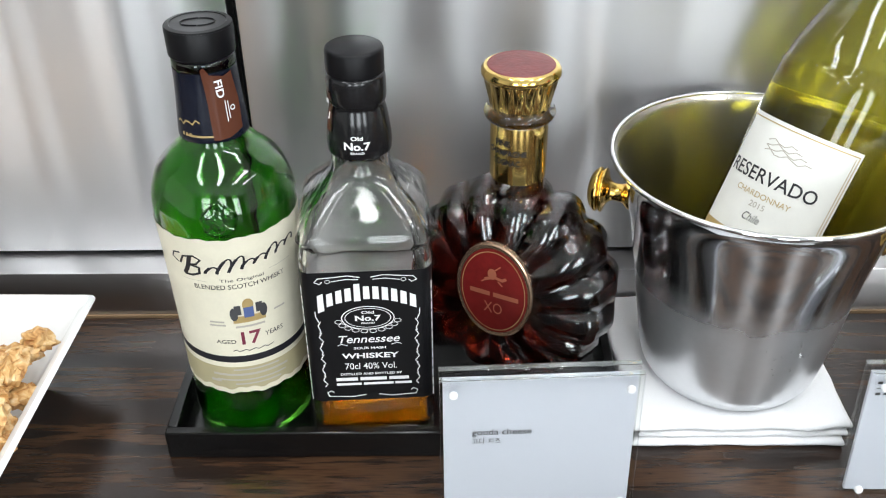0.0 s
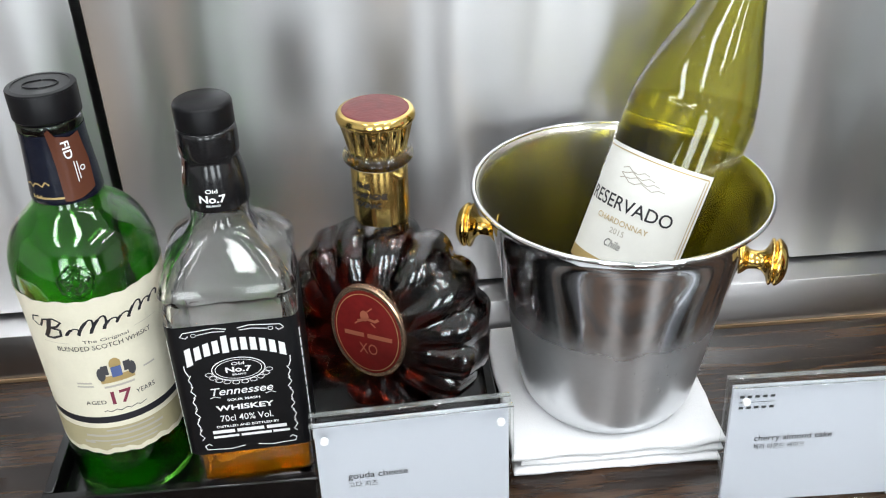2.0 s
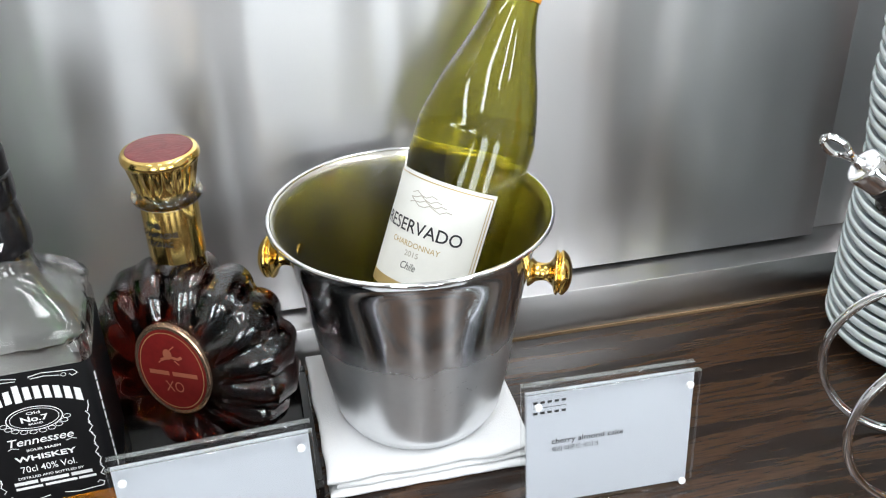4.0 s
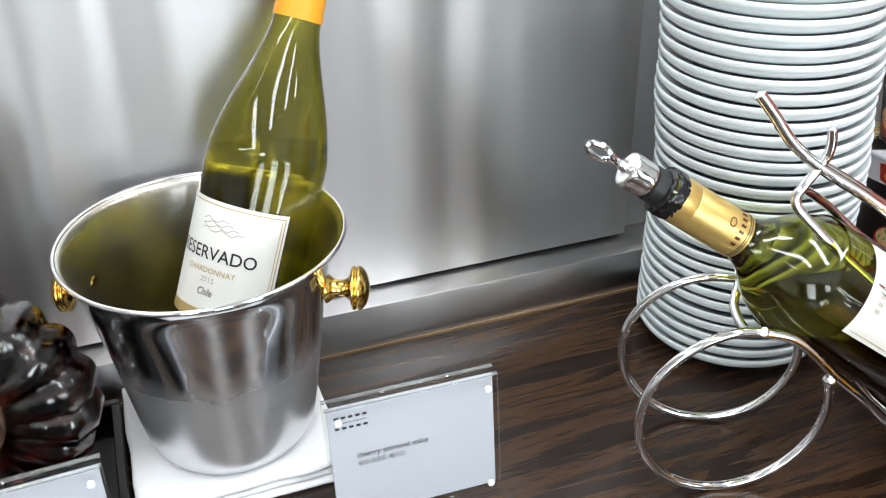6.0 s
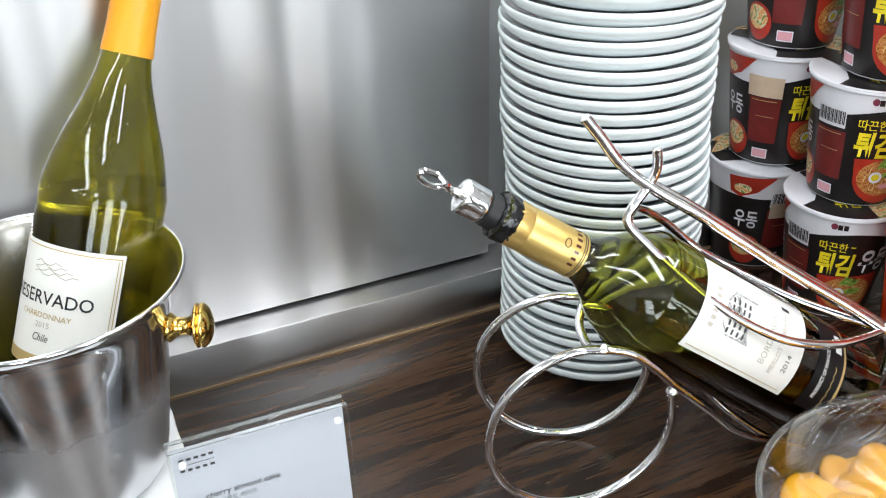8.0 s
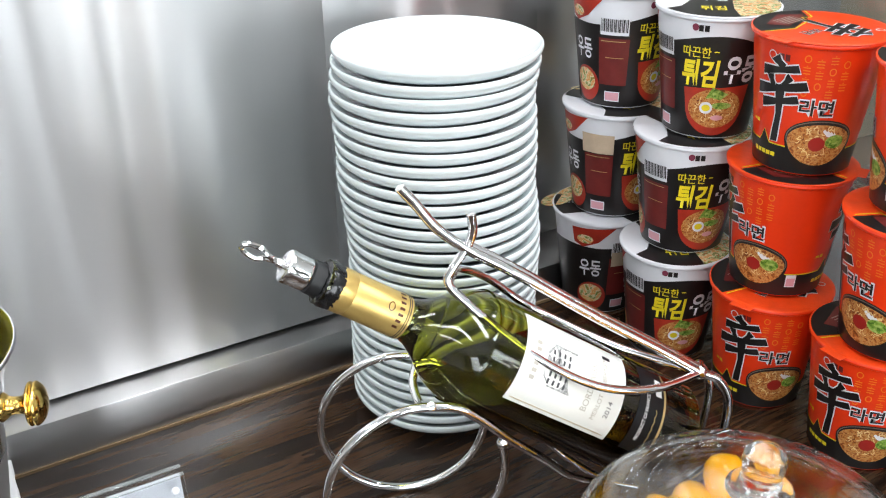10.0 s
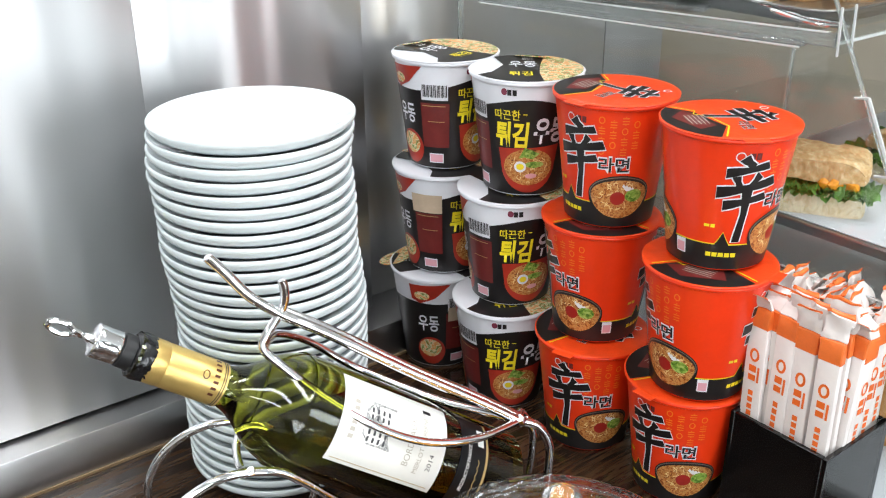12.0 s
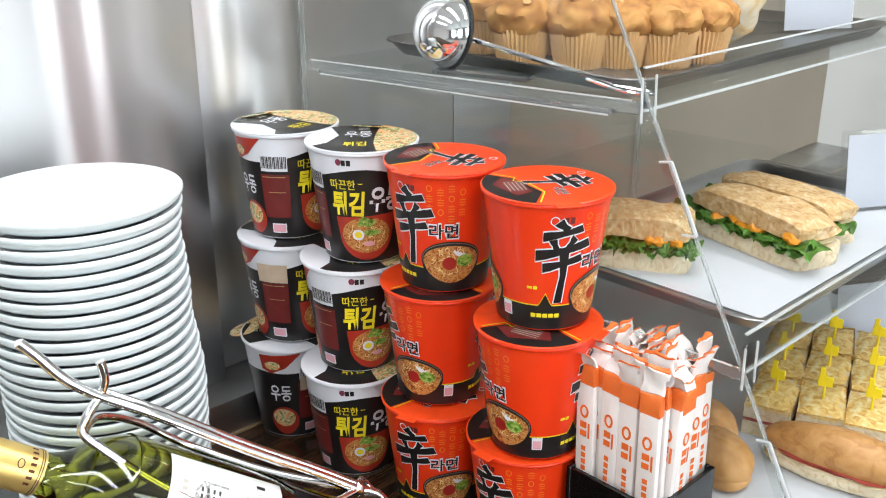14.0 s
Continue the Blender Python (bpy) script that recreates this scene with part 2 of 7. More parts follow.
M = {
    "steel": brushed_steel("brushed_steel", (0.655, 0.65, 0.655), 0.36, 0.85, (1, 1, 0.05), (0, 0, 1), 1.0, 8.5, 0.014),
    "sill": brushed_steel("sill_steel", (0.58, 0.57, 0.57), 0.30, 0.5, (0.08, 1, 1), (0, 1, 0), 0.1, 40, 0.001),
    "dark_gap": material("dark_gap", (0.01, 0.01, 0.01), 0.6),
    "wood": wood("dark_wood"),
    "edge": material("wood_edging", (0.24, 0.155, 0.085), 0.45, vary=0.3, scale=30, stretch=(0.2, 1, 1)),
    "lacquer": material("black_lacquer", (0.003, 0.0028, 0.003), 0.2, vary=0.3, scale=20, bump=0.05, rough_vary=0.08),
    "paint": material("wall_paint", (0.62, 0.60, 0.57), 0.8, vary=0.06, scale=3, bump=0.1),
    "dark_paint": material("dark_panel", (0.27, 0.265, 0.26), 0.6, vary=0.1, scale=3),
    "ceiling": material("ceiling_paint", (0.75, 0.75, 0.74), 0.9, vary=0.03, scale=4),
    "floor": material("carpet", (0.40, 0.39, 0.38), 0.95, vary=0.2, scale=40),
    "porcelain": material("white_porcelain", (0.74, 0.80, 0.81), 0.12, vary=0.03, scale=10, Coat_Weight=0.4),
    "dish": material("white_dish", (0.83, 0.83, 0.82), 0.18, vary=0.02, scale=10),
    "chrome": material("chrome", (0.83, 0.83, 0.84), 0.06, 1.0, rough_vary=0.03, scale=40),
    "satin_steel": frosted_steel("satin_steel"),
    "bucket_in": material("bucket_inside", (0.56, 0.54, 0.49), 0.26, 1.0, vary=0.06, scale=20),
    "brass": material("polished_brass", (0.86, 0.58, 0.16), 0.1, 1.0, vary=0.08, scale=60),
    "gold": material("gold_foil", (0.84, 0.60, 0.20), 0.14, 1.0, vary=0.05, scale=80),
    "gold_capsule": material("matt_gold_capsule", (0.74, 0.52, 0.17), 0.32, 0.75, vary=0.06, scale=60, bump=0.05),
    "green_glass": wavy_glass("green_glass", (0.15, 0.56, 0.06), 1.45, 0.5, 0.35, 48, 0.002),
    "clear_glass": wavy_glass("clear_glass", (0.985, 0.99, 0.985), 1.3, 0.8, 0.35, 70, 0.002),
    "olive_glass": glass("olive_glass", (0.52, 0.49, 0.05), 0.0, 1.16, 1.0),
    "dark_olive_glass": wavy_glass("dark_olive_glass", (0.44, 0.45, 0.04), 1.14, 1.0, 0.4, 60, 0.002),
    "whisky": material("whisky", (1.0, 0.35, 0.010), 0.0, Transmission_Weight=0.92, IOR=1.25, Coat_Weight=0.5, bump=0.6, bump_scale=60, bump_depth=0.003),
    "cognac": glass("cognac", (0.11, 0.010, 0.004), 0.0, 1.45),
    "red_wine": material("red_wine", (0.012, 0.004, 0.006), 0.1),
    "white_wine": glass("white_wine", (0.93, 0.90, 0.58), 0.0, 1.03),
    "acrylic": thin_glass("acrylic", (0.975, 0.985, 0.98), 0.4),
    "bowl_glass": thin_glass("bowl_glass", (0.97, 0.975, 0.97), 0.7, 0.075, 0.07),
    "beige_wall": material("beige_wall", (0.27, 0.228, 0.178), 0.7, vary=0.08, scale=4, bump=0.1),
    "acrylic_edge": material("polished_edge", (0.80, 0.84, 0.84), 0.10, Transmission_Weight=0.9, IOR=1.35, Coat_Weight=0.6),
    # whitish colour stands in for light caught along clear acrylic edges
    "edge_light": material("pale_edge_gleam", (0.84, 0.87, 0.87), 0.28, Transmission_Weight=0.55, IOR=1.3, Coat_Weight=0.5),
    "grey_card": material("grey_blue_card", (0.40, 0.42, 0.47), 0.6, vary=0.03, scale=20),
    "black_cap": material("black_cap", (0.004, 0.004, 0.005), 0.36, vary=0.2, scale=60, bump=0.05, Specular_IOR_Level=0.22),
    "black_shrink": material("black_shrink", (0.008, 0.008, 0.009), 0.16, bump=0.15, bump_scale=120),
    "navy": material("navy_foil", (0.005, 0.007, 0.016), 0.22, bump=0.25, bump_scale=90),
    "tag_film": material("brown_tag_film", (0.10, 0.035, 0.02), 0.14, bump=0.3, bump_scale=120),
    "leather": material("oxblood_leather", (0.16, 0.035, 0.035), 0.42, vary=0.25, scale=120, bump=0.3, bump_scale=500),
    "cream": material("cream_label", (0.72, 0.68, 0.54), 0.55, vary=0.05, scale=60, bump=0.04),
    "tan": material("tan_label", (0.42, 0.37, 0.22), 0.5, vary=0.06, scale=60),
    "white_label": material("white_label", (0.78, 0.78, 0.74), 0.5, vary=0.03, scale=60, bump=0.03),
    "black_label": material("black_label", (0.005, 0.005, 0.006), 0.4, vary=0.2, scale=60, Specular_IOR_Level=0.3),
    "white_ink": material("white_ink", (0.82, 0.82, 0.82), 0.45),
    "black_ink": material("black_ink", (0.015, 0.015, 0.02), 0.45),
    "grey_ink": material("grey_ink", (0.055, 0.055, 0.06), 0.5),
    "pale_ink": material("pale_ink", (0.45, 0.42, 0.36), 0.5),
    "gold_ink": material("gold_ink", (0.52, 0.38, 0.16), 0.35, 0.3),
    "maroon_ink": material("maroon_ink", (0.20, 0.03, 0.06), 0.45),
    "blue_ink": material("blue_ink", (0.08, 0.12, 0.28), 0.5),
    "orange_ink": material("orange_ink", (0.86, 0.16, 0.02), 0.45),
    "rose_gold": material("rose_gold", (0.62, 0.42, 0.28), 0.25, 0.9, vary=0.05, scale=80),
    "medal_red": material("medallion_red", (0.165, 0.013, 0.012), 0.25, vary=0.35, scale=25),
    "medal_ink": material("dull_gold_ink", (0.40, 0.13, 0.07), 0.4, 0.3),
    "card": material("card_paper", (0.62, 0.63, 0.70), 0.6, vary=0.015, scale=8),
    "cloth": material("white_linen", (0.84, 0.84, 0.85), 0.85, vary=0.02, scale=30, bump=0.35, bump_scale=900),
    "yellow_cap": material("orange_foil", (0.85, 0.36, 0.02), 0.35, vary=0.04, scale=60),
    "rubber": material("black_rubber", (0.012, 0.012, 0.013), 0.5),
    "shin_red": material("red_cup_print", (0.84, 0.042, 0.006), 0.28, vary=0.06, scale=40),
    "shin_lid": material("red_foil_lid", (0.84, 0.065, 0.010), 0.3, vary=0.12, scale=90, bump=0.15, bump_scale=180),
    "shin_mark": material("orange_pattern", (0.86, 0.21, 0.02), 0.3),
    "print_black": material("black_print", (0.012, 0.010, 0.010), 0.3, vary=0.2, scale=40),
    "print_white": material("white_print", (0.76, 0.76, 0.80), 0.3, vary=0.03, scale=40),
    "print_yellow": material("yellow_print", (0.83, 0.66, 0.02), 0.35),
    "print_maroon": material("maroon_print", (0.15, 0.018, 0.016), 0.3, vary=0.2, scale=60),
    "bowl_red": material("red_bowl_print", (0.40, 0.03, 0.015), 0.3, vary=0.2, scale=60),
    "chili": material("red_chili_print", (0.36, 0.02, 0.015), 0.3),
    "bowl_rim": material("grey_bowl_rim_print", (0.16, 0.14, 0.13), 0.3),
    "pink": material("pink_print", (0.72, 0.35, 0.40), 0.4),
    "noodles": speckled("noodle_print", [(0.16, 0.035, 0.006), (0.46, 0.15, 0.025), (0.58, 0.30, 0.10), (0.30, 0.07, 0.010)], 330, 0.35),
    "pale_noodle": material("pale_noodle_print", (0.78, 0.58, 0.28), 0.35),
    "engraving": speckled("grey_engraving_print", [(0.16, 0.16, 0.16), (0.34, 0.34, 0.33), (0.62, 0.62, 0.60)], 520, 0.5),
    "greens": speckled("green_garnish_print", [(0.05, 0.14, 0.01), (0.22, 0.38, 0.05), (0.42, 0.52, 0.16)], 300, 0.35),
    "topping": speckled("lid_photo_print", [(0.70, 0.52, 0.25), (0.72, 0.25, 0.03), (0.80, 0.68, 0.45), (0.12, 0.26, 0.03), (0.65, 0.1, 0.04)], 150, 0.35),
    "beige": material("paper_sticker", (0.55, 0.42, 0.30), 0.5, vary=0.1, scale=100),
    "paper": material("baking_paper", (0.52, 0.54, 0.57), 0.6, vary=0.03, scale=20, bump=0.05),
    "wrapper": material("paper_wrapper", (0.76, 0.70, 0.67), 0.5, vary=0.04, scale=60, bump=0.12, bump_scale=150),
    "wrapper_orange": material("orange_wrapper", (0.83, 0.17, 0.03), 0.4, vary=0.1, scale=80, bump=0.1, bump_scale=150),
    "crust": speckled("bread_crust", [(0.42, 0.24, 0.09), (0.53, 0.33, 0.14), (0.58, 0.39, 0.19), (0.68, 0.52, 0.31)], 150, 0.75, 0.5),
    "roll_crust": speckled("roll_crust", [(0.40, 0.18, 0.05), (0.52, 0.26, 0.08), (0.58, 0.31, 0.11)], 70, 0.5, 0.3),
    "crumb": speckled("bread_crumb", [(0.62, 0.48, 0.28), (0.76, 0.64, 0.44), (0.80, 0.70, 0.52)], 160, 0.85, 0.8),
    "focaccia": speckled("golden_focaccia", [(0.62, 0.34, 0.08), (0.78, 0.52, 0.16), (0.82, 0.62, 0.24), (0.86, 0.74, 0.42)], 130, 0.5, 0.6),
    "muffin": speckled("muffin_top", [(0.28, 0.11, 0.025), (0.42, 0.19, 0.045), (0.52, 0.27, 0.08)], 60, 0.7, 0.8),
    "muffin_paper": material("muffin_paper", (0.66, 0.40, 0.18), 0.6, vary=0.15, scale=40),
    "pastry": speckled("iced_pastry", [(0.60, 0.30, 0.08), (0.76, 0.60, 0.36), (0.86, 0.82, 0.74)], 35, 0.5, 0.4),
    "lettuce": material("lettuce", (0.07, 0.17, 0.02), 0.45, vary=0.7, scale=60, bump=0.4, Subsurface_Weight=0.0),
    "pumpkin": material("orange_squash", (0.78, 0.30, 0.02), 0.4, vary=0.2, scale=60),
    "ham": material("cured_ham", (0.34, 0.06, 0.045), 0.4, vary=0.4, scale=60),
    "cheese": material("soft_cheese", (0.72, 0.62, 0.36), 0.5, vary=0.1, scale=60),
    "pick": material("yellow_plastic_pick", (0.86, 0.68, 0.02), 0.35),
    "walnut": speckled("walnut_kernel", [(0.34, 0.15, 0.04), (0.56, 0.30, 0.10), (0.68, 0.44, 0.19), (0.76, 0.57, 0.33)], 130, 0.55, 0.8),
    "mandarin": material("peach_slice", (0.97, 0.41, 0.006), 0.2, vary=0.15, scale=50, Subsurface_Weight=0.15),
    "baking_tray": material("dark_metal_tray", (0.20, 0.19, 0.18), 0.35, 1.0, vary=0.1, scale=20),
    "light_tray": material("steel_food_tray", (0.50, 0.50, 0.50), 0.3, 1.0, vary=0.08, scale=20),
    "day_glow": material("bright_daylight", (0.9, 0.9, 0.9), 0.6, Emission_Color=(0.93, 0.97, 1, 1), Emission_Strength=5.0),
    "drop": glass("water", (0.98, 0.98, 0.98), 0.0, 1.33),
}


# ---- building helpers ----
def part(name, bm, mat, parent=None, label="", smooth=True, m=None):
    """Links a bmesh as one mesh object under a thing or a part."""
    me = bpy.data.meshes.new(name)
    if isinstance(bm, tuple):
        # a hollow vessel: the inner wall faces the hollow
        for b, inside in zip(bm, (False, True)):
            bmesh.ops.recalc_face_normals(b, faces=b.faces)
            if inside:
                bmesh.ops.reverse_faces(b, faces=b.faces[:])
        bm = join(*bm)
    else:
        bmesh.ops.recalc_face_normals(bm, faces=bm.faces)
    bm.to_mesh(me)
    bm.free()
    for k in (mat if isinstance(mat, (list, tuple)) else [mat]):
        me.materials.append(M[k])
    if smooth:
        me.shade_smooth()
        try:
            me.set_sharp_from_angle(angle=radians(38))
        except Exception:
            pass
    ob = new(name, me)
    if parent is not None:
        ob.parent = parent
    if m is not None:
        ob.matrix_basis = m
    return tagged(ob, label)


def thing(name, m, label, category, group="", kind=""):
    ob = new(name)
    ob.empty_display_size = 0.02
    ob.matrix_basis = m
    return tagged(ob, label, category, group, kind)


def box_bm(x0, y0, z0, x1, y1, z1, bevel=0.0, seg=2):
    bm = bmesh.new()
    bmesh.ops.create_cube(bm, size=1)
    for v in bm.verts:
        v.co = Vector(((x0 + x1) / 2 + v.co.x * (x1 - x0), (y0 + y1) / 2 + v.co.y * (y1 - y0), (z0 + z1) / 2 + v.co.z * (z1 - z0)))
    if bevel:
        bmesh.ops.bevel(bm, geom=bm.edges[:], offset=bevel, segments=seg, affect="EDGES", profile=0.5)
    return bm


def lathe(profile, segs=56, m=None):
    """Turns (radius, height) pairs round the z axis."""
    bm = bmesh.new()
    rings = []
    for r, z in profile:
        if r < 1e-6:
            rings.append([bm.verts.new((0, 0, z))])
        else:
            rings.append([bm.verts.new((r * math.cos(2 * math.pi * k / segs), r * math.sin(2 * math.pi * k / segs), z)) for k in range(segs)])
    for a, b in zip(rings, rings[1:]):
        for k in range(segs):
            l = (k + 1) % segs
            if len(a) == 1 and len(b) == 1:
                continue
            if len(a) == 1:
                bm.faces.new((a[0], b[k], b[l]))
            elif len(b) == 1:
                bm.faces.new((a[k], a[l], b[0]))
            else:
                bm.faces.new((a[k], a[l], b[l], b[k]))
    if m is not None:
        bm.transform(m)
    return bm


def smooth_profile(points, n=6):
    """A rounded line through (radius, height) points."""
    out = []
    P = [points[0]] + list(points) + [points[-1]]
    for k in range(1, len(P) - 2):
        p0, p1, p2, p3 = (Vector(p) for p in P[k - 1:k + 3])
        for j in range(n):
            t = j / n
            q = 0.5 * ((2 * p1) + (p2 - p0) * t + (2 * p0 - 5 * p1 + 4 * p2 - p3) * t * t + (3 * p1 - p0 - 3 * p2 + p3) * t ** 3)
            out.append((max(q.x, 0.0), q.y))
    out.append(tuple(points[-1]))
    return out


def radius_at(profile, z):
    best = profile[0][0]
    for (r0, z0), (r1, z1) in zip(profile, profile[1:]):
        if min(z0, z1) <= z <= max(z0, z1) and abs(z1 - z0) > 1e-9:
            return r0 + (r1 - r0) * (z - z0) / (z1 - z0)
    return best


def tube(points, r, segs=10, cyclic=False, n=8):
    """A round bar along a smooth line through the points."""
    P = [Vector(p) for p in points]
    line = []
    cnt = len(P)
    rng = range(cnt) if cyclic else range(cnt - 1)
    for k in rng:
        p0 = P[(k - 1) % cnt] if cyclic or k else P[0]
        p1, p2 = P[k], P[(k + 1) % cnt]
        p3 = P[(k + 2) % cnt] if cyclic or k + 2 < cnt else P[-1]
        for j in range(n):
            t = j / n
            line.append(0.5 * ((2 * p1) + (p2 - p0) * t + (2 * p0 - 5 * p1 + 4 * p2 - p3) * t * t + (3 * p1 - p0 - 3 * p2 + p3) * t ** 3))
    if not cyclic:
        line.append(P[-1])
    bm = bmesh.new()
    rings = []
    up = None
    L = len(line)
    for k, p in enumerate(line):
        d = (line[(k + 1) % L] - line[k - 1]) if cyclic else (line[min(k + 1, L - 1)] - line[max(k - 1, 0)])
        d.normalize()
        if up is None:
            up = d.orthogonal().normalized()
        up = (up - d * up.dot(d)).normalized()
        side = d.cross(up)
        rings.append([bm.verts.new(p + r * (math.cos(2 * math.pi * j / segs) * up + math.sin(2 * math.pi * j / segs) * side)) for j in range(segs)])
    pairs = list(zip(rings, rings[1:])) + ([(rings[-1], rings[0])] if cyclic else [])
    for a, b in pairs:
        shift = 0
        if a is rings[-1]:
            shift = min(range(segs), key=lambda s: sum((a[j].co - b[(j + s) % segs].co).length for j in range(segs)))
        for j in range(segs):
            bm.faces.new((a[j], a[(j + 1) % segs], b[(j + 1 + shift) % segs], b[(j + shift) % segs]))
    if not cyclic:
        for ring, p, s in ((rings[0], line[0], -1), (rings[-1], line[-1], 1)):
            d = (line[1] - line[0]).normalized() if s < 0 else (line[-1] - line[-2]).normalized()
            tip = bm.verts.new(p + d * s * r * 0.6)
            for j in range(segs):
                bm.faces.new((ring[j], ring[(j + 1) % segs], tip))
    return bm


def lump(rx, ry, rz, rough=0.15, freq=2.0, seed=0, sub=3, flat=0.0):
    """An uneven rounded lump; flat cuts its underside."""
    bm = bmesh.new()
    bmesh.ops.create_icosphere(bm, subdivisions=sub, radius=1)
    for v in bm.verts:
        k = 1 + rough * noise.noise(v.co * freq + Vector((seed * 3.7, seed * 1.3, 0))) + rough * 0.4 * noise.noise(v.co * freq * 3 + Vector((seed, 5, 0)))
        c = v.co * k
        if flat and c.z < -1 + flat:
            c.z = -1 + flat
        v.co = Vector((c.x * rx, c.y * ry, c.z * rz))
    return bm


def join(*bms):
    out = bmesh.new()
    for b in bms:
        me = bpy.data.meshes.new("tmp")
        b.to_mesh(me)
        b.free()
        out.from_mesh(me)
        bpy.data.meshes.remove(me)
    return out


def rect(u0, v0, u1, v1):
    return [(u0, v0), (u1, v0), (u1, v1), (u0, v1)]


def ellipse(cu, cv, a, b, n=28, start=0.0, end=360.0):
    return [(cu + a * math.cos(radians(start + (end - start) * k / n)), cv + b * math.sin(radians(start + (end - start) * k / n))) for k in range(n)]


def stroke(points, w):
    """The outline of a brush line of width w through 2D points."""
    P = [Vector(p) for p in points]
    left, right = [], []
    for k, p in enumerate(P):
        d = (P[min(k + 1, len(P) - 1)] - P[max(k - 1, 0)]).normalized()
        nrm = Vector((-d.y, d.x)) * w / 2
        left.append(tuple(p + nrm))
        right.append(tuple(p - nrm))
    return left + right[::-1]


def ring2d(cu, cv, a, b, w, n=40):
    """Quads of an elliptical band."""
    o, i = ellipse(cu, cv, a, b, n), ellipse(cu, cv, a - w, b - w, n)
    return [[o[k], o[(k + 1) % n], i[(k + 1) % n], i[k]] for k in range(n)]


def decal(name, polys, mat, parent, surf, lift=0.0003, label="", step=0.005):
    """A thin printed patch: 2D outlines laid on a surface."""
    bm = bmesh.new()
    for poly in polys:
        f = bm.faces.new([bm.verts.new((u, v, 0)) for u, v in poly])
    bmesh.ops.remove_doubles(bm, verts=bm.verts[:], dist=1e-6)
    bmesh.ops.triangulate(bm, faces=bm.faces[:])
    us = [v.co.x for v in bm.verts]
    vs = [v.co.y for v in bm.verts]
    for lo, hi, nrm in ((min(us), max(us), Vector((1, 0, 0))), (min(vs), max(vs), Vector((0, 1, 0)))):
        st = step if nrm.x else step * 3
        for k in range(1, int((hi - lo) / st) + 1):
            bmesh.ops.bisect_plane(bm, geom=bm.verts[:] + bm.edges[:] + bm.faces[:], plane_co=nrm * (lo + k * st), plane_no=nrm)
    for v in bm.verts:
        v.co = surf(v.co.x, v.co.y, lift)
    return part(name, bm, mat, parent, label)


def text_bm(body, width, height=None, bold=0.0, shear=0.0):
    cu = bpy.data.curves.new("tmp", "FONT")
    cu.body, cu.align_x, cu.offset, cu.shear, cu.resolution_u = body, "CENTER", bold, shear, 3
    ob = new("tmp", cu)
    dg = bpy.context.evaluated_depsgraph_get()
    me = bpy.data.meshes.new_from_object(ob.evaluated_get(dg))
    bm = bmesh.new()
    bm.from_mesh(me)
    bpy.data.objects.remove(ob)
    bpy.data.curves.remove(cu)
    bpy.data.meshes.remove(me)
    if not bm.verts:
        return bm
    x0, x1 = min(v.co.x for v in bm.verts), max(v.co.x for v in bm.verts)
    y0, y1 = min(v.co.y for v in bm.verts), max(v.co.y for v in bm.verts)
    k = width / max(1e-6, x1 - x0)
    ky = height / max(1e-6, y1 - y0) if height else k
    for v in bm.verts:
        v.co = Vector(((v.co.x - (x0 + x1) / 2) * k, (v.co.y - (y0 + y1) / 2) * ky, 0))
    return bm


def lettering(body, u, v, width, mat, parent, surf, height=None, bold=0.0, shear=0.0, lift=0.0005, arch=0.0, turn=0.0, name="lettering"):
    """Words laid on a surface, centred at (u, v)."""
    bm = text_bm(body, width, height, bold, shear)
    if not bm.verts:
        bm.free()
        return None
    c, s = math.cos(radians(turn)), math.sin(radians(turn))
    for w in bm.verts:
        x, y = w.co.x, w.co.y - arch * (w.co.x / (width / 2)) ** 2
        w.co = surf(u + x * c - y * s, v + x * s + y * c, lift)
    return part(name, bm, mat, parent, smooth=False)


def bars(rows, mat, parent, surf, lift=0.0005, name="print_bar"):
    """Plain bars (u, v, width, height) for small print."""
    shapes = [rect(u - w / 2, v - h / 2, u + w / 2, v + h / 2) for u, v, w, h in rows]
    if len(shapes) > 4:
        return decal(name, shapes, mat, parent, surf, lift)
    for one in shapes:
        last = decal(name, [one], mat, parent, surf, lift)
    return last


def round_surface(profile, front=-90.0):
    """(u, v) to a turned body: u is the length round the body at its own radius there."""
    ref = max(r for r, z in profile)

    def f(u, v, lift=0.0):
        r = radius_at(profile, v) + lift
        a = radians(front) + u / ref
        return Vector((r * math.cos(a), r * math.sin(a), v))
    return f


def flat_surface(origin, right=(1, 0, 0), up=(0, 0, 1)):
    o, r, q = Vector(origin), Vector(right).normalized(), Vector(up).normalized()
    nrm = r.cross(q)

    def f(u, v, lift=0.0):
        return o + r * u + q * v + nrm * lift
    return f


# ---- the setting ----
def structure(name, bm, mat, label="", smooth=False):
    return tagged(part(name, bm, mat, None, label, smooth), kind="structure")


X0, X1, Y0, Y1, FLOOR = -2.6, 3.6, -3.4, 0.80, -0.9
structure("counter", box_bm(-1.6, -0.14, -0.05, 2.2, 0.6732, 0.0, 0.002), "wood", "dark brown polished oak buffet counter")
structure("counter_front", box_bm(-1.6, -0.10, FLOOR, 2.2, 0.66, -0.052), "dark_paint", "dark panelled front of the buffet counter")
structure("trim", box_bm(-1.6, 0.6736, -0.02, 2.2, 0.6754, 0.0012), "edge", "pale wood edging along the back of the counter")
structure("sill", box_bm(-1.6, 0.6757, -0.03, 2.2, 0.78, 0.0388, 0.0012), "sill", "low brushed stainless steel upstand behind the counter", True)
structure("wall_panel_left", box_bm(-1.6, 0.700, 0.0425, -0.1015, 0.722, 1.2, 0.0015), "steel", "brushed stainless steel wall panel", True)
